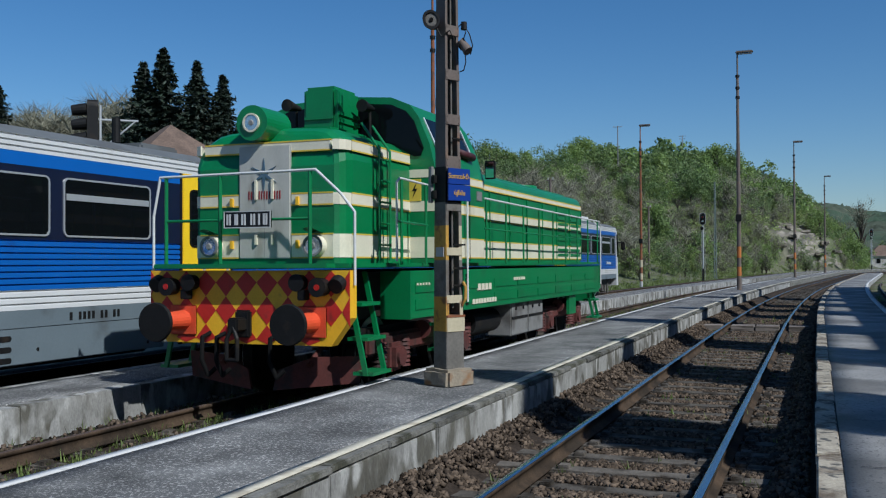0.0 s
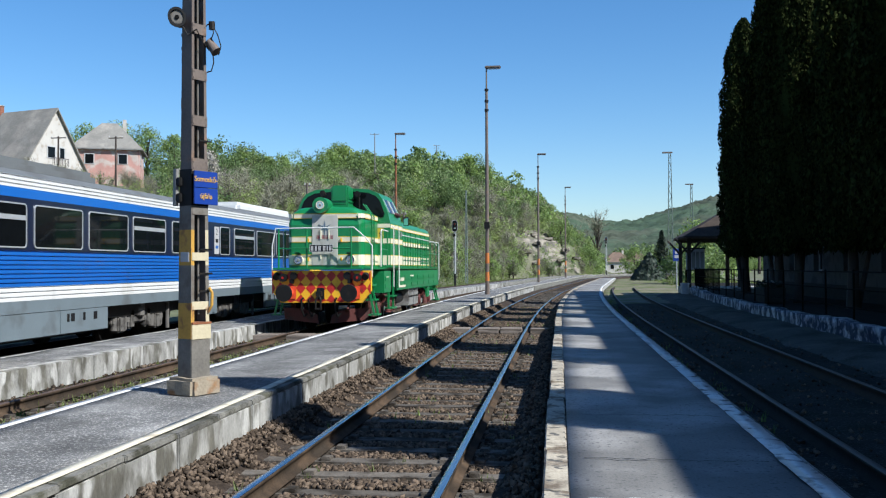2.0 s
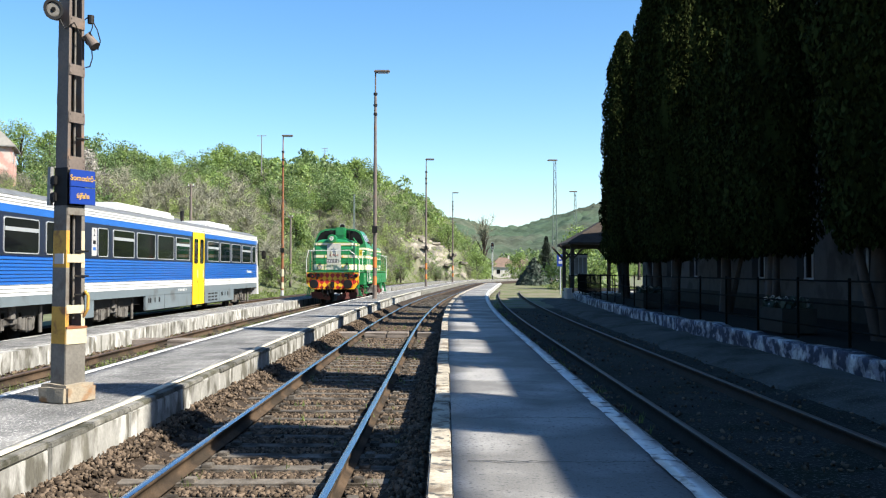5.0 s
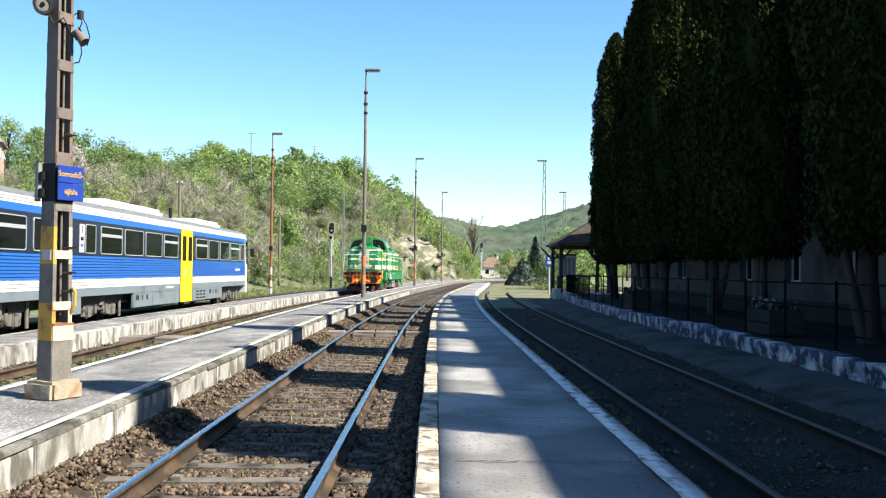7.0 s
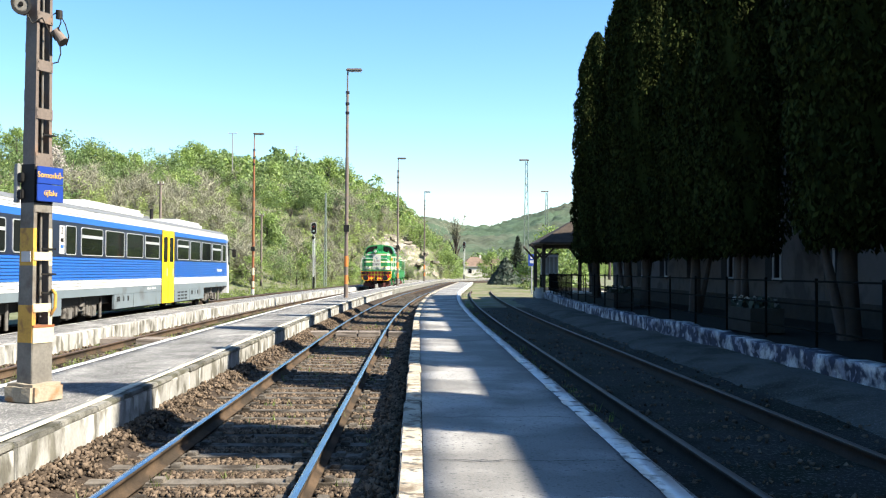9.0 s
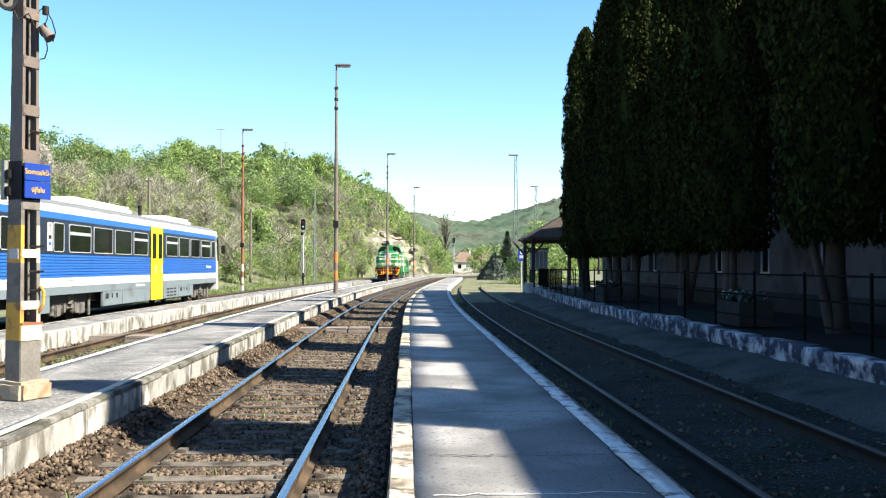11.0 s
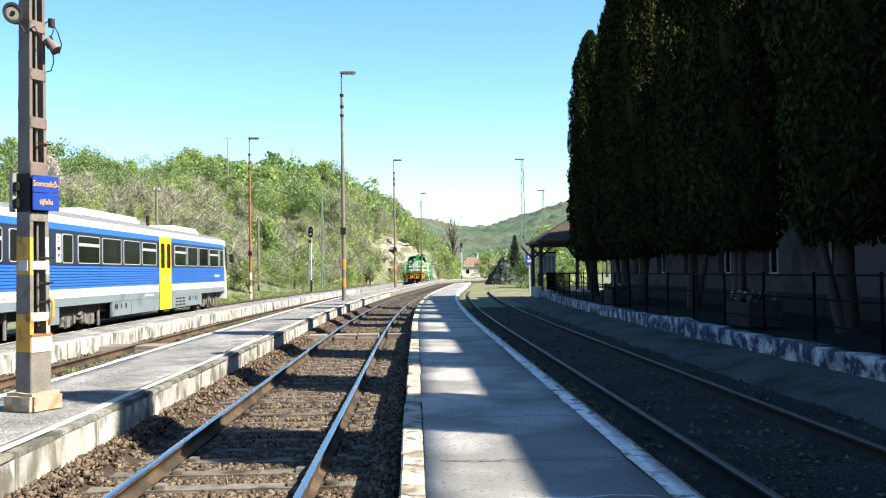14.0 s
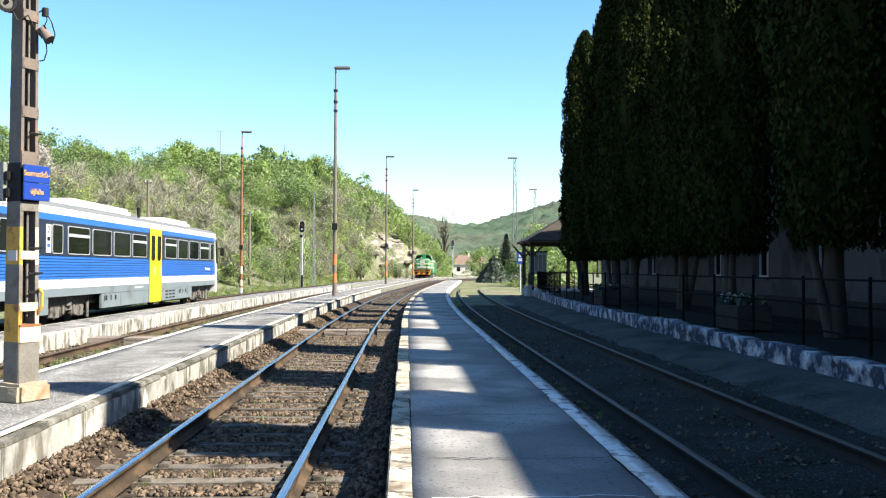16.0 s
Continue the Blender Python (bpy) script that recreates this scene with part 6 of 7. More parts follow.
def woods():
    rng = np.random.default_rng(7)
    leafy = [broadleaf(s, 5.0, 4.1, 900, 0.155, 0.3, 16, True) for s in range(6)]
    shrub = [broadleaf(20 + s, 3.0, 3.8, 640, 0.13, 0.1, 11, True) for s in range(5)]
    far_leafy = [broadleaf(30 + s, 5.0, 4.1, 280, 0.33, 0.3, 14, True) for s in range(4)]
    bare = [bare_bush(40 + s, 4.0, 3.4, 16, 30) for s in range(6)]
    far_bare = [bare_bush(50 + s, 4.0, 3.4, 8, 14) for s in range(4)]
    bud = [broadleaf(60 + s, 3.0, 3.8, 460, 0.115, 0.1, 11, True) for s in range(5)]
    green, dark, olive, twig = [], [], [], []
    tries = 0
    while tries < 4300:
        tries += 1
        y = 35 + 400 * rng.random() ** 1.15
        d = 2.5 + 54 * rng.random() ** 0.9
        x = lerp_table(FOOT, y) - d + (bend(y) if y < 190 else bend(190) + 0.12 * (y - 190))
        if y < 118 and d < 46 and x > -82:
            if rng.random() < 0.8:
                continue
        if 148 < y < 220 and 1 < d < 13 and rng.random() < (0.3 if y < 172 else 0.7):
            continue
        if y < 150 and -x / y > 0.415:
            if rng.random() < 0.6 and not (-80 < x < -56 and 92 < y < 142):
                twig.append((x, y, ground_z(x, y) - 0.2, 0.35 + 0.3 * rng.random()))
            continue
        z = ground_z(x, y) - 0.2
        k = 0.75 * noise.noise(Vector((x * 0.045, y * 0.04, 9))) + 0.6 * noise.noise(Vector((x * 0.17, y * 0.17, 2)))
        s = 0.6 + 0.55 * rng.random() + (0.7 * rng.random() if rng.random() < 0.07 else 0)
        ridge = smooth(28, 48, d)
        if k + 0.45 * ridge > 0.14 + 0.25 * smooth(16, 6, d) * (y < 185):
            (green if rng.random() < 0.65 else dark).append((x, y, z, s * (1 + 0.12 * ridge)))
        elif k > -0.25 and rng.random() < 0.6:
            olive.append((x, y, z, s * 1.1))
        else:
            twig.append((x, y, z, s * 0.9))
    # bright shrubs along the foot of the slope, thinner before the bare rock
    for k in range(430):
        y, d = 92 + 150 * rng.random(), 0.5 + 13 * rng.random()
        if 174 < y < 200 and 1.5 < d < 9.5:
            continue
        x = lerp_table(FOOT, y) - d + (bend(y) if y < 190 else bend(190) + 0.12 * (y - 190))
        if y < 125 and rng.random() < 0.75:
            continue
        (green if noise.noise(Vector((x * 0.12, y * 0.12, 6))) > -0.05 else olive).append((x, y, ground_z(x, y) - 0.2, 0.45 + 0.4 * rng.random()))
    near = lambda spots: [q for q in spots if q[1] < 190]
    away = lambda spots: [q for q in spots if q[1] >= 190]
    scatter("woodland_green", "fresh green spring trees covering the hillside", [m[1] for m in leafy + shrub], near(green), LEAF, rng)
    scatter("woodland_green_far", "fresh green spring trees further along the hillside", [m[1] for m in far_leafy], away(green), LEAF, rng)
    scatter("woodland_dark", "darker green trees among the hillside wood", [m[1] for m in leafy], near(dark), LEAF_DARK, rng)
    scatter("woodland_dark_far", "darker green trees further along the hillside", [m[1] for m in far_leafy], away(dark), LEAF_DARK, rng)
    scatter("woodland_trunks", "slim trunks and limbs of the hillside trees", [m[0] for m in leafy], near(green + dark)[::3], BARK, rng)
    scatter("woodland_olive", "budding olive shrubs on the slope", [m[1] for m in bud], olive + twig + green[1::3], LEAF_OLIVE, rng)
    scatter("woodland_bare", "bare grey brush on the slope", bare, near(twig + olive[::2] + green[::3]), TWIG, rng)
    scatter("woodland_bare_far", "bare grey brush further along the slope", far_bare, away(twig + olive[::2] + green[::3]), TWIG, rng)
    # distant woods on the hills that close the valley: one rolling canopy
    xs, ys = np.arange(-140, 330, 4.0), np.arange(440, 1000, 5.0)
    V = [(x + rng.normal(0, 1), y + rng.normal(0, 1), ground_z(x, y) + 3.2 + 2.0 * noise.noise(Vector((x * 0.16, y * 0.13, 4))) + rng.normal(0, 1.1)) for y in ys for x in xs]
    n = len(xs)
    F = [(j * n + i, j * n + i + 1, (j + 1) * n + i + 1, (j + 1) * n + i) for j in range(len(ys) - 1) for i in range(n - 1)]
    tagged(solid("woodland_far", V, F, LEAF_FAR, smooth=True), "hazy green woods on the far hills", "trees", kind="stuff")
    near_far = []
    while len(near_far) < 420:
        y = 330 + 130 * rng.random()
        x = bend(190) + 0.12 * (y - 190) - 20 + 130 * rng.random()
        near_far.append((x, y, ground_z(x, y) - 0.5, 1.0 + 0.9 * rng.random()))
    scatter("woodland_valley", "soft green woods at the valley's end", [m[1] for m in far_leafy], near_far, LEAF_DARK, rng)
    low = []
    while len(low) < 150:
        y = 190 + 220 * rng.random()
        x = bend(190) + 0.12 * (y - 190) + 12 + 95 * rng.random()
        low.append((x, y, ground_z(x, y) - 0.3, 0.7 + 0.7 * rng.random()))
    scatter("valley_bushes", "light green bushes and trees in the valley", [m[1] for m in shrub + leafy], low, LEAF, rng)


woods()


def tree(name, label, x, y, h, w, seed, leaves=1500, size=0.36, leaf=LEAF, crown_from=0.25, base=None):
    t = thing(name, label, "tree", (x, y, ground_z(x, y) if base is None else base))
    wood, lv = broadleaf(seed, h, w, leaves * 2, size * 0.55, crown_from, 26, True)
    solid("trunk", *wood, BARK, t)
    solid("crown", *lv, leaf, t)
    return t


tree("broadleaf_tree", "big round green tree on the hill crest", -43, 190, 9.0, 10, 101, 3400, 0.5)
tree("broadleaf_tree", "full green tree standing on the hill crest", -23.5, 250, 10.5, 11, 102, 3000, 0.55)
tree("broadleaf_tree", "bright green bushy tree at the slope", -20.2, 128, 6.5, 6.0, 103, 2200, 0.36, crown_from=0.08)
tree("broadleaf_tree", "bright green bushy tree at the slope foot", -15.0, 132, 4.6, 5.0, 104, 1700, 0.34, crown_from=0.05)
tree("broadleaf_tree", "spreading green tree on the slope", -31, 205, 8, 8, 105, 1800, 0.45)
tree("broadleaf_tree", "light crowned tree on the crest", -49.9, 160, 6, 4.5, 106, 1300, 0.4)
tree("broadleaf_tree", "slim young tree on the crest", -53.4, 158, 6.5, 3.2, 107, 700, 0.36)
tree("blossom_tree", "pale blossoming fruit tree on the slope", -45, 117, 6, 6, 108, 1500, 0.34, leaf=BLOSSOM)
tree("broadleaf_tree", "bright sunlit green tree behind the pavilion", 13.2, 92, 5.4, 7, 109, 2400, 0.34, crown_from=0.05, base=-0.1)
tree("broadleaf_tree", "bright green bush beside the line", 6.3, 200, 5.5, 7, 110, 1500, 0.4, crown_from=0.05)
tree("broadleaf_tree", "bright green bush beside the line", 16.5, 215, 6, 8, 111, 1500, 0.42, crown_from=0.05)
tree("broadleaf_tree", "bright green bush beside the line", 0.5, 190, 4.5, 6, 112, 1300, 0.36, crown_from=0.05)


def bare_tree(x, y, h, label, seed):
    t = thing("bare_tree", label, "tree", (x, y, ground_z(x, y)))
    rng = np.random.default_rng(seed)
    wood, _ = broadleaf(seed, h, h * 0.42, 40, 0.1, 0.45, 26)
    solid("trunk", wood[0] * (0.8, 0.8, 1.0), wood[1], BARK, t)
    v, f = bare_bush(seed, h * 0.5, h * 0.42, 18, 22)
    solid("twig_crown", v + (0, 0, h * 0.48), f, TWIG, t)


bare_tree(9.8, 250, 16, "leafless tree with fine twigs beside the line", 131)
bare_tree(40, 200, 12, "leafless tree near the station", 132)
crest_rng = np.random.default_rng(88)
scatter("woodland_crest", "hazy leafless grey trees on the hill behind the railcars", [bare_bush(70 + k, 4.0, 3.0, 26, 46) for k in range(3)],
        [(-90 + 29 * crest_rng.random(), 84 + 10 * crest_rng.random(), 9.6, 1.9 + 0.6 * crest_rng.random()) for k in range(34)], TWIG, crest_rng)
for x, y, h, w, k in ((-66, 148, 11.5, 8, 0), (-70.5, 150, 12.5, 8, 1), (-61.5, 150, 10, 7, 2), (-58, 152, 8.5, 6, 3), (-76, 148, 12, 8, 4), (-55, 165, 7.5, 6, 5)):
    tree("broadleaf_tree", "fresh green tree on the crest behind the houses", x, y, h * 0.86, w, 150 + k, 3000, 0.36, LEAF if k % 2 == 0 else LEAF_OLIVE, 0.12)


def spruce(x, y, h, seed, label, r=0.2, base=None):
    t = thing("spruce", label, "tree", (x, y, ground_z(x, y) if base is None else base), group="spruces")
    rng = np.random.default_rng(seed)
    solid("trunk", *limb(rng, [(0, 0, -0.5), (0, 0, h * 0.5), (0, 0, h * 0.98)], 0.022 * h, 0.004 * h), BARK, t)
    cs, outs = [], []
    layers = 34
    for i in range(layers):
        f = 0.1 + 0.9 * i / layers
        reach = h * r * (1 - f) ** 1.12 * (0.75 + 0.5 * rng.random()) + 0.06
        for b in range(11):
            a = b * math.tau / 11 + rng.random() * 0.8
            rb = reach * (0.5 + 0.8 * rng.random())
            for k in range(44):
                s = (k + rng.random()) / 44
                p = (rb * s * math.cos(a), rb * s * math.sin(a), h * f - 0.3 * rb * s + 0.12 * rb * s * s)
                cs.append(np.array(p) + rng.normal(0, 0.08, 3))
                outs.append((math.cos(a) * 0.3, math.sin(a) * 0.3, 1))
    solid("needles", *leaf_quads(rng, np.array(cs), 0.0125 * h, 0.0, 2.4, np.array(outs)), SPRUCE, t)
    return t


for x, y, h, s, r in ((-57.6, 75, 16.0, 201, 0.5), (-60.3, 75.5, 15.0, 202, 0.5), (-53.1, 74, 14.2, 203, 0.46), (-51.3, 75.5, 13.0, 204, 0.46), (-78.6, 75, 15, 205, 0.5)):
    spruce(x, y, h, s, "tall dark spruce behind the railcars", r, base=6.3)
spruce(15.6, 150, 7.2, 206, "small dark conifer beyond the siding", 0.4)


def thuja_model(seed, h):
    rng = np.random.default_rng(seed)
    n = 46000
    f = rng.random(n) ** 0.9
    ang = rng.random(n) * math.tau
    lobes = 1 + 0.16 * np.sin(3 * ang + seed + 5 * f) + 0.1 * np.sin(7 * ang + 11 * f) + 0.07 * np.sin(13 * f * 3 + ang * 2)
    prof = np.interp(f, [0, 0.06, 0.3, 0.6, 0.85, 0.95, 1], [0.75, 1.1, 1.2, 1.02, 0.68, 0.4, 0.06])
    r = prof * lobes * (1 - 0.45 * rng.random(n) ** 3)
    c = np.stack([r * np.cos(ang), r * np.sin(ang), 1.7 + (h - 1.7) * f], 1)
    out = np.stack([np.cos(ang), np.sin(ang), np.full(n, 0.25)], 1)
    c += rng.normal(0, 0.035, c.shape)
    leaves = leaf_quads(rng, c, 0.07, 0.6, 1.9, out * 0.55)
    # an inner body so that no light comes through the column
    k = 14
    core = []
    faces = []
    fs = np.linspace(0, 1, 16)
    for i, q in enumerate(fs):
        pr = np.interp(q, [0, 0.06, 0.3, 0.6, 0.85, 0.95, 1], [0.5, 0.85, 0.92, 0.78, 0.46, 0.22, 0.02])
        for j in range(k):
            core.append((pr * math.cos(j * math.tau / k), pr * math.sin(j * math.tau / k), 1.75 + (h - 2.0) * q))
    for i in range(15):
        for j in range(k):
            faces.append((i * k + j, i * k + (j + 1) % k, (i + 1) * k + (j + 1) % k, (i + 1) * k + j))
    return join([leaves, (np.array(core), np.array(faces))])


THUJAS = []
for i, h in enumerate((13.3, 12.7, 13.8)):
    t = thing("thuja", "tall columnar dark thuja in the row before the station", "tree", (0, 0, 0), group="thuja row")
    rng = np.random.default_rng(300 + i)
    solid("trunk", *join([limb(rng, [(0, 0, -0.3), (0.05, 0, 1.2), (0.0, 0.05, 3), (0, 0, 9)], 0.24, 0.08), limb(rng, [(0.1, 0.1, 0), (0.35, 0.2, 1.3), (0.6, 0.3, 2.6)], 0.12, 0.06)]), BARK, t)
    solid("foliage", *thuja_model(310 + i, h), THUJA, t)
    THUJAS.append(t)
TREE_Y = [6.1, 12.0, 17.9, 24.6, 29.6, 34.2, 38.0, 45.8]
for i, y in enumerate(TREE_Y):
    m = pose(8.35 + 0.25 * math.sin(i * 2.1), y, 0.45, 0, 0, 77 * i)
    if i < 3:
        THUJAS[i].matrix_basis = m
    else:
        copy_thing(THUJAS[i % 3], m)


# ------------------------------------------------------------------ station side
def along_wall(y):
    return 6.08 + (0.0012 * (y - 24) ** 2 if y > 24 else 0)


def station_side():
    # low garden wall with crumbling top, in rendered stretches
    w = thing("wall_garden", "low retaining wall with flaking blue and white wash", "wall", kind="structure")
    ys = np.arange(-8, 56, 0.5)
    V, F = [], []
    for y in ys:
        x = along_wall(y)
        top = 0.5 + 0.07 * noise.noise(Vector((y * 1.1, 0, 0))) + 0.07 * noise.noise(Vector((y * 0.2, 5, 0)))
        for k in range(5):
            V.append((x + 0.03 * noise.noise(Vector((y * 1.3, k * 0.7, 1))), y, 0.1 + (top - 0.1) * k / 4))
        V.append((x + 0.3, y, top))
        V.append((x + 0.3, y, 0.0))
    for j in range(len(ys) - 1):
        for k in range(6):
            F.append((7 * j + k, 7 * j + k + 1, 7 * j + 8 + k, 7 * j + 7 + k))
    solid("render_coat", V, F, WALL_BLUE, w)
    terrace = solid("terrace", [(along_wall(y) + 0.25 if s == 0 else 14, y, 0.45) for y in (-14, 0, 24, 40, 56, 75) for s in (0, 1)], [(2 * j, 2 * j + 1, 2 * j + 3, 2 * j + 2) for j in range(5)], SOIL_SHADED)
    tagged(terrace, "garden soil with shade in its colour behind the low wall", "ground", kind="structure")
    # fence: posts, two rails, thin bars
    fence = thing("fence", "dark iron fence on the low garden wall", "fence")
    bar = bmesh.new()
    rod(bar, (0, 0, 0), (0, 0, 0.92), 0.009, seg=5)
    me = bpy.data.meshes.new("bar")
    bar.to_mesh(me), bar.free()
    me.materials.append(FENCE_PAINT)
    pm = bmesh.new()
    box(pm, -0.02, 0.02, -0.02, 0.02, 0, 1.08, 0.005)
    pme = bpy.data.meshes.new("post")
    pm.to_mesh(pme), pm.free()
    pme.materials.append(FENCE_PAINT)
    y = 4.0
    while y < 54:
        piece("post", pme, fence, pose(along_wall(y) + 0.2, y, 0.55))
        for z in (0.8, 1.2, 1.58):
            a, b = (along_wall(y) + 0.2, y, z), (along_wall(y + 2.2) + 0.2, y + 2.2, z)
            part("rail", rod(bmesh.new(), a, b, 0.015, seg=6), FENCE_PAINT, fence)
        for k in range(1, 11):
            yy = y + 0.2 * k
            if 41 < yy < 54:
                piece("bar", me, fence, pose(along_wall(yy) + 0.2, yy, 0.66))
        y += 2.2
    # station building: bays with real openings
    b = thing("station_building", "long two-storey plastered station building in deep shade", "building")
    X0, X1, top = 10.4, 22.0, 10.3
    y0, bay, nb = -12.0, 4.2, 15
    for k in range(nb):
        a = y0 + k * bay
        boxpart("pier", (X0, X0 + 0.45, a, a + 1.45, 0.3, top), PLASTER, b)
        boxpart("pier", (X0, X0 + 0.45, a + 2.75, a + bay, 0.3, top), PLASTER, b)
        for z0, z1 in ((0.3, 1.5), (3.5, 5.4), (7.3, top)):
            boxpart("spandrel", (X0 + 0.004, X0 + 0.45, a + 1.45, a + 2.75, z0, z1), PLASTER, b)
        for z0, z1 in ((1.5, 3.5), (5.4, 7.3)):
            wn_ = boxpart("window", (X0 + 0.24, X0 + 0.3, a + 1.45, a + 2.75, z0, z1), GLASS, b, "tall dark station window")
            for q in (a + 1.48, a + 2.07, a + 2.66):
                boxpart("window_frame", (X0 + 0.2, X0 + 0.26, q, q + 0.06, z0, z1), PLASTIC_WHITE, wn_)
            for q in (z0, z0 + 1.3, z1 - 0.06):
                boxpart("window_frame", (X0 + 0.2, X0 + 0.255, a + 1.45, a + 2.75, q, q + 0.06), PLASTIC_WHITE, wn_)
            boxpart("window_sill", (X0 - 0.08, X0 + 0.2, a + 1.38, a + 2.82, z0 - 0.07, z0 - 0.002), PLASTER, wn_)
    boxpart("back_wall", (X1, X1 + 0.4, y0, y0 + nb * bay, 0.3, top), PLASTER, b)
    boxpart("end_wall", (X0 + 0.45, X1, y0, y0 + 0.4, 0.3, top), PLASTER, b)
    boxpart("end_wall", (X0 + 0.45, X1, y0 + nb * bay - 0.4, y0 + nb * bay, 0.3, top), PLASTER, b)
    boxpart("plinth", (X0 - 0.06, X0, y0, y0 + nb * bay, 0.3, 1.0), CONCRETE_SHADED, b)
    roof = prism(bmesh.new(), [(X0 - 0.1, top), (X1 + 0.6, top), ((X0 + X1) / 2 + 1.5, top + 2.6), (X0 - 0.1, top + 0.12)], [lambda p, q: (p, y0 - 0.5, q), lambda p, q: (p, y0 + nb * bay + 0.5, q)])
    part("roof", roof, ROOF_BROWN, b)
    # open pavilion with hipped roof
    p = thing("pavilion", "open timber waiting pavilion with hipped shingle roof", "pavilion", (0, 0, 0))
    x0, x1, ya, yb, ze, zr = 6.9, 13.5, 54.5, 59.8, 3.4, 5.4
    bm = bmesh.new()
    base = [bm.verts.new(v) for v in ((x0, ya, ze), (x1, ya, ze), (x1, yb, ze), (x0, yb, ze))]
    low = [bm.verts.new(v) for v in ((x0, ya, ze - 0.1), (x1, ya, ze - 0.1), (x1, yb, ze - 0.14), (x0, yb, ze - 0.14))]
    r0, r1 = bm.verts.new((x0 + 3.4, ya + 2.6, zr)), bm.verts.new((x1 - 2.6, yb - 2.6, zr))
    for f in ((base[0], base[1], r0), (base[1], base[2], r1, r0), (base[2], base[3], r1), (base[3], base[0], r0, r1), low[::-1]):
        bm.faces.new(f)
    for k in range(4):
        bm.faces.new((low[k], low[(k + 1) % 4], base[(k + 1) % 4], base[k]))
    bmesh.ops.recalc_face_normals(bm, faces=bm.faces[:])
    part("roof", bm, SHINGLE, p, "weathered brown hipped roof")
    for x in (7.25, 10, 12.6):
        for y in (55.3, 59.2):
            po = boxpart("post", (x - 0.1, x + 0.1, y - 0.1, y + 0.1, 0.2, ze - 0.1), WOOD_DARK, p, bevel=0.015)
            for s in (-1, 1):
                part("brace", rod(bmesh.new(), (x, y, 2.4), (x + 0.75 * s, y, 3.25), 0.06, seg=6), WOOD_DARK, po)
    for y in (55.3, 59.2):
        boxpart("beam", (7.1, 12.8, y - 0.08, y + 0.08, ze - 0.28, ze - 0.14), WOOD_DARK, p)
    boxpart("floor_slab", (7.15, 13, 54.8, 59.6, 0.05, 0.52), CONCRETE, p)
    part("railing", pipe(bmesh.new(), [(7.0, 54.9, 0.5), (7.0, 54.9, 1.5), (9.5, 54.9, 1.5), (9.5, 54.9, 0.5)], 0.025), FENCE_PAINT, p)
    nb_ = thing("notice_board", "framed white timetable board on dark legs", "notice board", (7.25, 56.6, 0.5), -8)
    for s in (0.0, 0.95):
        boxpart("leg", (s, s + 0.06, 0, 0.06, 0, 2.2), FENCE_PAINT, nb_)
    sh = boxpart("board", (-0.02, 1.03, -0.03, 0, 1.0, 2.2), PLASTIC_WHITE, nb_)
    for k in range(4):
        boxpart("printed_bar", (0.08 + 0.24 * k, 0.26 + 0.24 * k, -0.034, -0.03, 1.1, 2.05), GREY_BOX, sh)
    boxpart("top_rim", (-0.05, 1.06, -0.05, 0.08, 2.2, 2.28), FENCE_PAINT, nb_)
    bs = thing("blue_sign", "small blue enamel sign on a post", "sign", (8.3, 70, 0))
    part("post", rod(bmesh.new(), (0, 0, 0), (0, 0, 3.0), 0.05, seg=8), GALV, bs)
    pl_ = boxpart("plate", (-0.25, 0.25, -0.06, -0.04, 2.1, 2.97), SIGN_BLUE, bs)
    boxpart("pictogram", (-0.14, 0.14, -0.066, -0.06, 2.3, 2.5), PLASTIC_WHITE, pl_)
    boxpart("pictogram", (-0.1, 0.1, -0.066, -0.06, 2.62, 2.8), PLASTIC_WHITE, pl_)
    bin_ = thing("litter_bin", "white tapered litter bin beside the wall end", "bin", (6.78, 53.6, 0.16))
    part("drum", rod(bmesh.new(), (0, 0, 0), (0, 0, 0.6), 0.19, 0.24, 18), PLASTIC_WHITE, bin_)
    part("rim", rod(bmesh.new(), (0, 0, 0.6), (0, 0, 0.64), 0.255, 0.255, 18), PLASTIC_WHITE, bin_)
    # planters with flowers behind the fence
    for k, y in enumerate((20.3, 34.0)):
        pl = thing("planter", "long concrete planter with spring flowers", "planter", (7.15, y, 0.48))
        bm = ring(bmesh.new(), [(-0.35, -0.8), (0.35, -0.8), (0.35, 0.8), (-0.35, 0.8)], [(-0.28, -0.73), (0.28, -0.73), (0.28, 0.73), (-0.28, 0.73)], lambda a, c: (a, c, 0), lambda a, c: (a, c, 0.5))
        part("trough", bm, CONCRETE_SHADED, pl)
        boxpart("soil", (-0.3, 0.3, -0.75, 0.75, 0.02, 0.42), EARTH, pl)
        rng = np.random.default_rng(50 + k)
        c = np.stack([rng.uniform(-0.3, 0.3, 260), rng.uniform(-0.75, 0.75, 260), rng.uniform(0.42, 0.66, 260)], 1)
        solid("leaves", *leaf_quads(rng, c, 0.12, 0.6, 1.5), SPRUCE, pl)
        solid("blossoms", *leaf_quads(rng, c[:50] + (0, 0, 0.06), 0.08, 0.3), BLOSSOM, pl)
    # ivy-dark mound where the siding ends
    m = thing("ivy_mound", "dark ivy-grown mound at the end of the siding", "bush", (10.6, 116, -0.2))
    rng = np.random.default_rng(77)
    d = rng.random((2600, 2))
    ang = d[:, 0] * math.tau
    rr = 2.3 * np.sqrt(d[:, 1])
    c = np.stack([rr * np.cos(ang), rr * np.sin(ang), 3.5 * (1 - rr / 2.35) + rng.normal(0, 0.1, 2600)], 1)
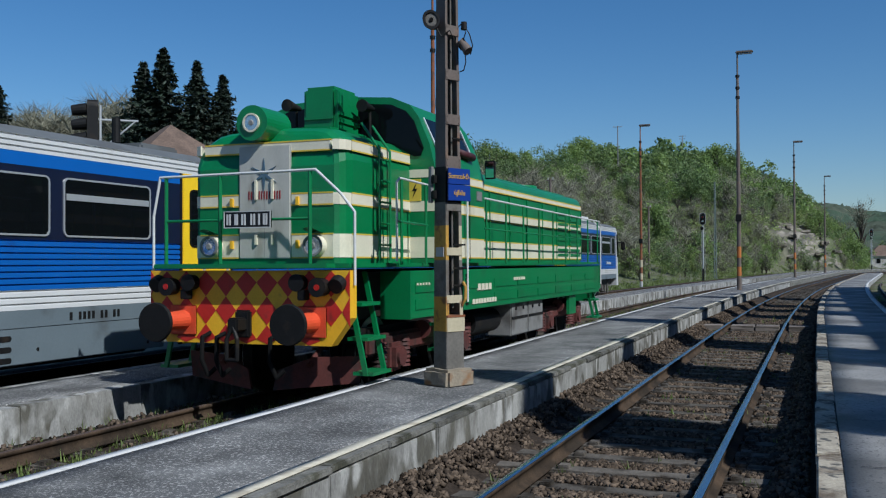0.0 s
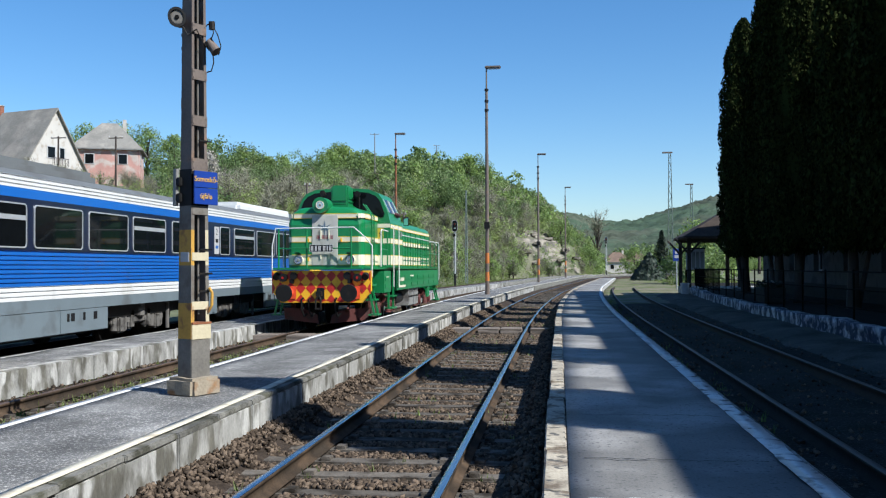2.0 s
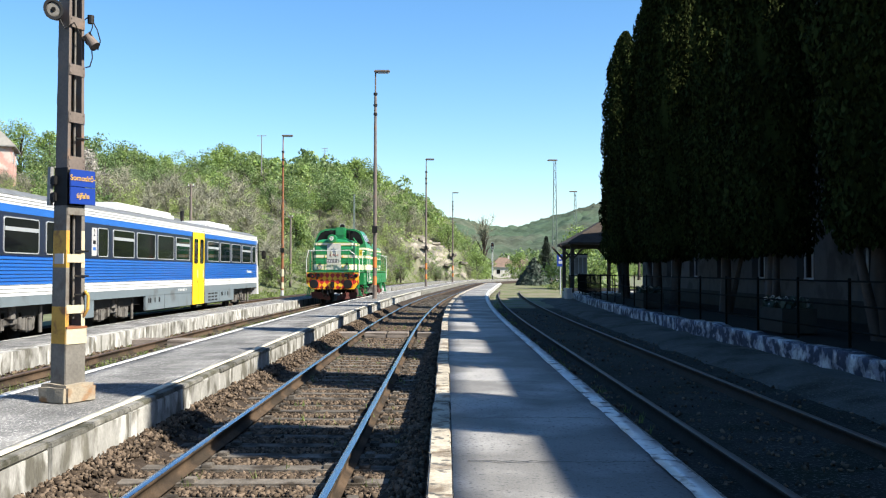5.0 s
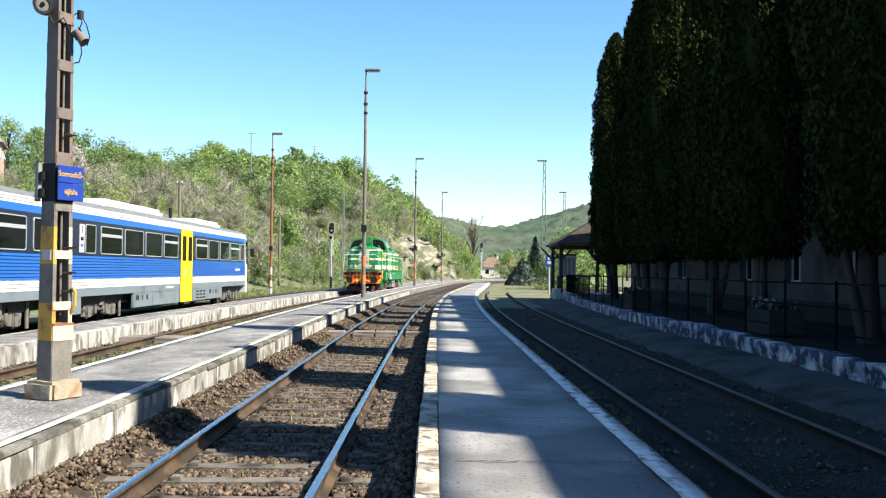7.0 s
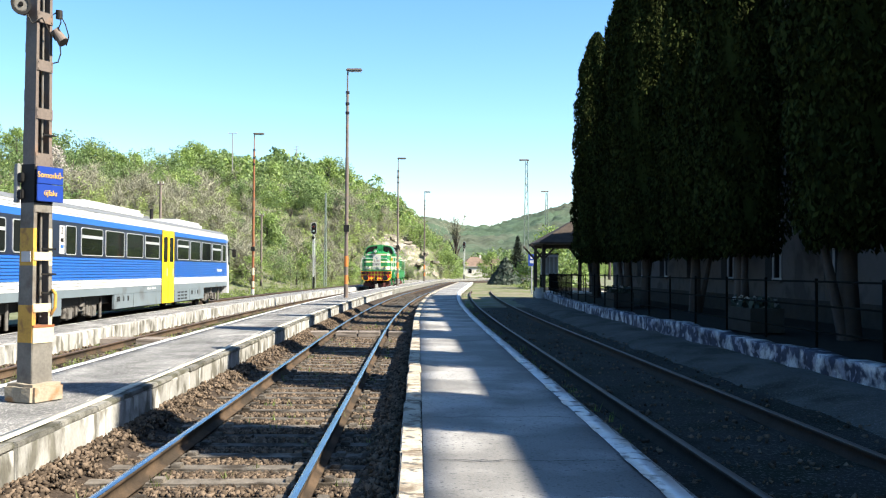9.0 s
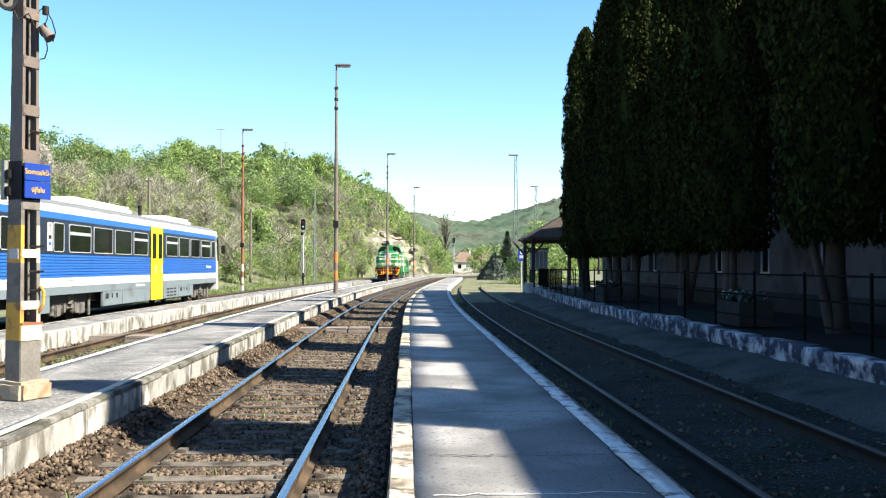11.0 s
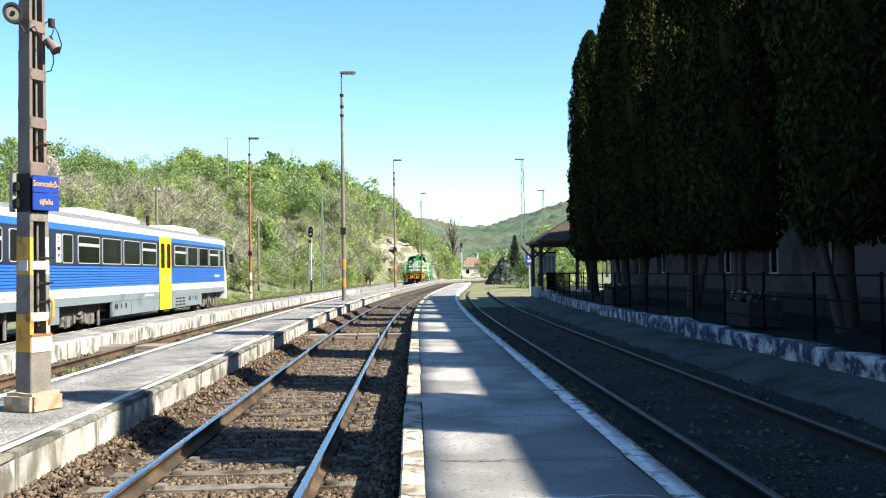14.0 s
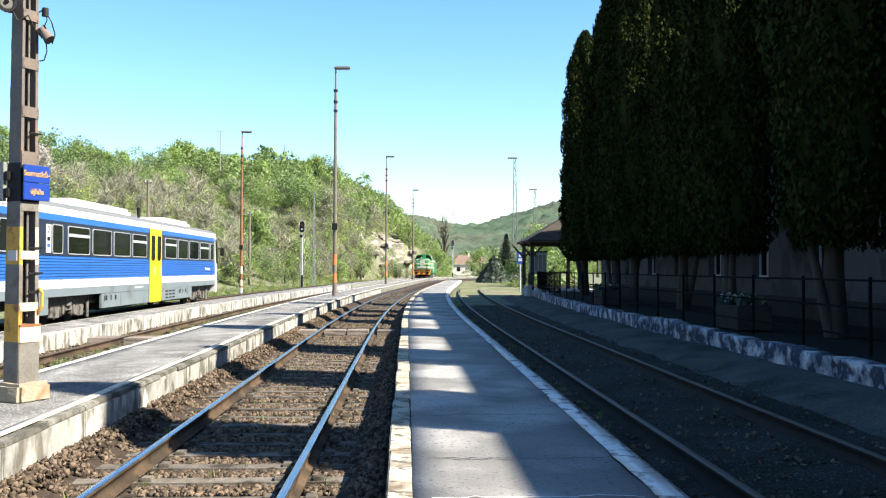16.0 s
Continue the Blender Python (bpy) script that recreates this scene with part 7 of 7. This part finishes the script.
    solid("ivy", *leaf_quads(rng, c, 0.34, 0.3, 1.2, np.stack([np.cos(ang), np.sin(ang), np.full(2600, 0.6)], 1)), SPRUCE, m)
    part("mound", rod(bmesh.new(), (0, 0, -0.2), (0, 0, 3.0), 2.1, 0.1, 14), EARTH, m)


station_side()


# ------------------------------------------------------------------ houses on the slope
def window_in(parent, x, y, z, w, h, turn_x):
    """A window on a wall that faces -y (turn_x False) or +x (True)."""
    if turn_x:
        wn_ = boxpart("window", (x, x + 0.05, y - w / 2, y + w / 2, z, z + h), GLASS, parent)
        part("frame", ring(bmesh.new(), [(-w / 2 - 0.09, 0), (w / 2 + 0.09, 0), (w / 2 + 0.09, h + 0.09), (-w / 2 - 0.09, h + 0.09)], [(-w / 2 + 0.04, 0.06), (w / 2 - 0.04, 0.06), (w / 2 - 0.04, h - 0.03), (-w / 2 + 0.04, h - 0.03)], lambda a, b: (x, y + a, z + b), lambda a, b: (x + 0.08, y + a, z + b)), PLASTIC_WHITE, wn_)
    else:
        wn_ = boxpart("window", (x - w / 2, x + w / 2, y - 0.05, y, z, z + h), GLASS, parent)
        part("frame", ring(bmesh.new(), [(-w / 2 - 0.09, 0), (w / 2 + 0.09, 0), (w / 2 + 0.09, h + 0.09), (-w / 2 - 0.09, h + 0.09)], [(-w / 2 + 0.04, 0.06), (w / 2 - 0.04, 0.06), (w / 2 - 0.04, h - 0.03), (-w / 2 + 0.04, h - 0.03)], lambda a, b: (x + a, y, z + b), lambda a, b: (x + a, y - 0.08, z + b)), PLASTIC_WHITE, wn_)
    return wn_


def gable_house(x, y, z, turn, w, d, wall_h, roof_h, wall_m, roof_m, label):
    """Its gable faces local +x; w along y, d back along -x."""
    t = thing("house", label, "house", (x, y, z), turn)
    wl = boxpart("wall", (-d, 0, -w / 2, w / 2, -3, wall_h), wall_m, t)
    part("gable", prism(bmesh.new(), [(-w / 2, wall_h), (w / 2, wall_h), (0, wall_h + roof_h)], [lambda a, b: (-0.3, a, b), lambda a, b: (0, a, b)]), wall_m, t)
    e = 0.45
    k = roof_h / (w / 2)
    prof = [(-w / 2 - e, wall_h - e * k), (0, wall_h + roof_h), (w / 2 + e, wall_h - e * k), (w / 2 + e, wall_h - e * k + 0.22), (0, wall_h + roof_h + 0.25), (-w / 2 - e, wall_h - e * k + 0.22)]
    part("roof", prism(bmesh.new(), prof, [lambda a, b: (-d - 0.4, a, b), lambda a, b: (0.4, a, b)]), roof_m, t)
    ch = boxpart("chimney", (-d * 0.62 - 0.3, -d * 0.62 + 0.3, -0.3, 0.3, wall_h + roof_h - 0.8, wall_h + roof_h + 1.1), BRICK, t, "red brick chimney")
    boxpart("chimney_cap", (-d * 0.62 - 0.36, -d * 0.62 + 0.36, -0.36, 0.36, wall_h + roof_h + 1.1, wall_h + roof_h + 1.2), CONCRETE, ch)
    window_in(t, 0.0, -0.7, wall_h + 0.9, 1.2, 1.4, True)
    window_in(t, 0.0, 1.0, wall_h + 0.9, 0.8, 1.4, True)
    bal = boxpart("balcony", (0.0, 0.9, -1.3, 1.3, wall_h - 0.1, wall_h + 0.02), CONCRETE, t)
    for q in np.arange(-1.25, 1.3, 0.25):
        boxpart("baluster", (0.84, 0.88, q, q + 0.05, wall_h, wall_h + 0.85), WOOD_DARK, bal)
    boxpart("balcony_rail", (0.82, 0.9, -1.3, 1.3, wall_h + 0.85, wall_h + 0.93), WOOD_DARK, bal)
    boxpart("skylight", (-d * 0.66 - 0.4, -d * 0.66 + 0.4, -1.6, -0.9, wall_h + roof_h * 0.62, wall_h + roof_h * 0.84), GALV, t)
    return t


def hip_house(x, y, z, turn, w, d, wall_h, roof_h, wall_m, roof_m, label, chimney=True):
    t = thing("house", label, "house", (x, y, z), turn)
    boxpart("wall", (-w / 2, w / 2, -d / 2, d / 2, -3, wall_h), wall_m, t)
    bm = bmesh.new()
    e = 0.5
    c = [bm.verts.new(v) for v in ((-w / 2 - e, -d / 2 - e, wall_h), (w / 2 + e, -d / 2 - e, wall_h), (w / 2 + e, d / 2 + e, wall_h), (-w / 2 - e, d / 2 + e, wall_h))]
    r0, r1 = bm.verts.new((-w * 0.12, 0, wall_h + roof_h)), bm.verts.new((w * 0.12, 0, wall_h + roof_h))
    for f in ((c[0], c[1], r1, r0), (c[1], c[2], r1), (c[2], c[3], r0, r1), (c[3], c[0], r0), c[::-1]):
        bm.faces.new(f)
    bmesh.ops.recalc_face_normals(bm, faces=bm.faces[:])
    part("roof", bm, roof_m, t)
    boxpart("eave_board", (-w / 2 - e, w / 2 + e, -d / 2 - e, d / 2 + e, wall_h - 0.16, wall_h - 0.003), GREY_BOX, t)
    for q in (-w * 0.25, w * 0.25):
        window_in(t, q, -d / 2, wall_h - 2.2, 1.2, 1.4, False)
        window_in(t, w / 2, q, wall_h - 2.2, 1.1, 1.4, True)
    if chimney:
        boxpart("chimney", (w * 0.2, w * 0.2 + 0.5, 0.2, 0.7, wall_h + roof_h - 1.2, wall_h + roof_h + 0.6), PLASTER_WHITE, t)
    return t


gable_house(-61.2, 111, 13.0, -17, 9.2, 15.0, 1.3, 6.9, PLASTER_WHITE, ROOF_GREY, "white gabled house with big grey roof and balcony")
hip_house(-65.0, 133, 12.9, 20, 9.0, 8.4, 5.8, 4.2, PLASTER_PINK, ROOF_GREY, "faded pink house with grey hipped roof")
hip_house(-50.3, 66, 6.3, -35, 7.5, 6, 4.0, 2.9, PLASTER_WHITE, ROOF_BROWN, "low house with weathered brown tile roof", False)
hip_house(17.5, 300, -0.5, 10, 9, 8, 3.6, 3, PLASTER_WHITE, ROOF_BROWN, "small white house with red roof in the valley")
hip_house(25.5, 330, -0.5, -12, 9, 8, 4.2, 3, PLASTER, ROOF_BROWN, "small house with brown roof in the valley")

for x, y, h, lab, arms in ((-52.0, 108, 6.0, "wooden pole with lamp and wires beside the houses", 1), (-57.0, 104, 5.0, "short wooden pole with a small crossarm", 1),
                           ):
    pole(x, y, ground_z(x, y), h, lab, arms, WOOD_DARK)
pole(-36.7, 190, 16.5, 12.2, "slender pale power pole on the hill crest", 1, GREY_BOX)
pole(-33.3, 262, 24.0, 11.4, "pale power pole with crossarms on the hill", 2, GREY_BOX)
for x, y, h in ((-16.4, 101, 7.6), (-20.0, 75, 8.8)):
    pole(x, y, ground_z(x, y), h, "thin grey line-side pole", 1, POST_STEEL, 0, 0.3)

# signal seen over the railcar roof, on an outrigger
sg = thing("bracket_signal", "black three-light signal on a galvanised outrigger", "railway signal", (-14.2, 16.06, 0), -49)
part("mast", rod(bmesh.new(), (0.05, 0.9, -0.3), (0.05, 0.9, 4.15), 0.06, seg=12), GALV, sg)
bm = bmesh.new()
for z in (4.15, 4.75):
    rod(bm, (0.05, 0.9, z), (0.05, 0.1, z), 0.025, seg=6)
rod(bm, (0.05, 0.85, 4.75), (0.05, 0.2, 4.15), 0.02, seg=6)
rod(bm, (0.05, 0.14, 4.05), (0.05, 0.14, 5.05), 0.03, seg=6)
part("outrigger", bm, GALV, sg)
hd = part("signal_head", prism(bmesh.new(), rounded(0.3, 1.0, 0.14, 5), [lambda a, b: (a + 0.05, -0.12, 4.66 + b), lambda a, b: (a + 0.05, 0.1, 4.66 + b)]), BLACK, sg)
for dz in (0.3, 0.0, -0.3):
    part("lens_hood", rod(bmesh.new(), (0.05, -0.12, 4.66 + dz), (0.02, -0.42, 4.62 + dz), 0.13, 0.11, 14), BLACK, hd)


# ------------------------------------------------------------------ sandstone outcrop
def outcrop():
    t = thing("sandstone_outcrop", "layered pale sandstone bluff breaking through the slope", "rock")
    off = lambda y: lerp_table(FOOT, y) + (bend(y) if y < 190 else bend(190) + 0.12 * (y - 190))
    ys, ds = np.arange(143, 228, 0.5), np.arange(0.4, 15, 0.28)
    V = []
    for y in ys:
        for d in ds:
            x = off(y) - d
            z = ground_z(x, y)
            q = z / 1.25 + 0.7 * noise.noise(Vector((y * 0.06, d * 0.1, 2))) + 0.25 * noise.noise(Vector((y * 0.3, d * 0.3, 8)))
            step = 1.25 * (math.floor(q) + smooth(0.62, 0.95, q - math.floor(q)) - q)
            keep = noise.noise(Vector((y * 0.07, d * 0.16, 5))) + 0.5 * noise.noise(Vector((y * 0.3, d * 0.4, 6))) - 0.32 + 0.55 * smooth(168, 178, y) * (1 - smooth(196, 206, y)) - 0.09 * abs(d - 6)
            V.append((x + 0.3 * noise.noise(Vector((y * 0.9, z * 1.7, 1))), y + 0.3 * noise.noise(Vector((y * 0.8, z * 2, 3))), z + step + 0.12 + 1.4 * min(keep, 0.25)))
    n = len(ds)
    F = [(j * n + i, j * n + i + 1, (j + 1) * n + i + 1, (j + 1) * n + i) for j in range(len(ys) - 1) for i in range(n - 1)]
    solid("rock_face", V, F, ROCK, t)
    rng = np.random.default_rng(5)
    for k in range(18):
        y = 170 + 34 * rng.random()
        d = 3 + 7 * rng.random()
        x = off(y) - d
        bm = bmesh.new()
        L, W, H = rng.uniform(2.0, 6.0), rng.uniform(0.8, 1.6), rng.uniform(0.3, 0.7)
        bmesh.ops.create_cube(bm, size=1.0, matrix=Matrix.Translation((x, y, ground_z(x, y) + 0.3)) @ Matrix.Rotation(radians(-80 + rng.uniform(-20, 20)), 4, "Z") @ Matrix.Rotation(radians(rng.uniform(-6, 6)), 4, "Y") @ Matrix.Diagonal((L, W, H, 1)))
        bmesh.ops.subdivide_edges(bm, edges=bm.edges[:], cuts=3, use_grid_fill=True)
        for v in bm.verts:
            v.co += 0.22 * noise.noise_vector(v.co * 0.9) + 0.1 * noise.noise_vector(v.co * 2.6)
        part("rock_layer", bm, ROCK, t)


outcrop()


# ------------------------------------------------------------------ weeds and grass
def tufts(name, label, spots, size, material=GRASS, seed=3):
    rng = np.random.default_rng(seed)
    V, F = [], []
    for x, y, z in spots:
        for k in range(7):
            a = rng.random() * 6.28
            h = size * (0.5 + rng.random())
            p = np.array((x, y, z)) + rng.normal(0, size * 0.35, 3) * (1, 1, 0)
            tip = p + (h * 0.5 * math.cos(a), h * 0.5 * math.sin(a), h)
            s = np.array((-math.sin(a), math.cos(a), 0)) * size * 0.09
            n = len(V)
            V += [p - s, p + s, tip]
            F.append((n, n + 1, n + 2))
    ob = solid(name, V, F, material)
    return tagged(ob, label, "grass", kind="stuff")


rng = np.random.default_rng(11)
spots = []
for k in range(1700):
    y = 5 + 60 * rng.random() ** 1.3
    spots.append((TRACK_X[2] - 0.75 + rng.normal(0.1, 0.55) + bend(y), y, -0.2))
for k in range(150):
    y = 5 + 40 * rng.random()
    spots.append((TRACK_X[1] + rng.uniform(-1.3, 1.2) + bend(y), y, -0.19))
for k in range(120):
    y = 9 + 40 * rng.random()
    spots.append((1.95 + rng.normal(0, 0.15) + bend(y), y, 0.05))
tufts("track_weeds", "small weeds growing between rails and platform edges", spots, 0.09)
spots = []
for k in range(2600):
    y = 45 + 120 * rng.random()
    u = -13.2 - 9 * rng.random() ** 1.5
    x = u + bend(y)
    spots.append((x, y, ground_z(x, y)))
for k in range(1500):
    y = 60 + 90 * rng.random()
    x = 8.3 + bend(y) * 0.5 + 10 * rng.random()
    spots.append((x, y, ground_z(x, y)))
tufts("lineside_grass", "fresh grass on the bank beside the tracks", spots, 0.24, GRASS, 4)



# ------------------------------------------------------------------ movement
LOCO_Y = [(0.0, 9.67), (0.5, 13.3), (1.0, 17.05), (1.5, 21.0), (2.0, 25.2), (2.5, 29.2), (3.0, 33.5), (3.5, 37.6), (4.0, 41.8), (4.5, 45.8),
          (5.0, 49.8), (7.5, 72.0), (8.0, 76.6), (8.5, 81.3), (9.0, 86.0), (9.5, 91.0), (12.0, 116.5), (12.5, 121.4), (13.0, 126.2), (13.5, 130.9),
          (14.0, 135.6), (14.5, 140.2), (15.0, 144.6), (15.5, 148.8), (16.0, 152.8)]


def motions():
    rows = []
    for t, y in LOCO_Y:
        turn = max(heading(y + 6), -5.8)
        rows.append((t, pose(TRACK_X[2] + bend(y), y, 0, 0, 0, turn)))
    walk(LOCO, rows)
    # the wheels roll on the rails
    ys = np.interp([k / 15 for k in range(241)], [t for t, _ in LOCO_Y], [y for _, y in LOCO_Y])
    for wheel, x, y in WHEELS:
        walk(wheel, [(k / 15, Matrix.Translation((x, y, 0.52)) @ Matrix.Rotation(-(v - ys[0]) / 0.52, 4, "X")) for k, v in enumerate(ys)])


motions()
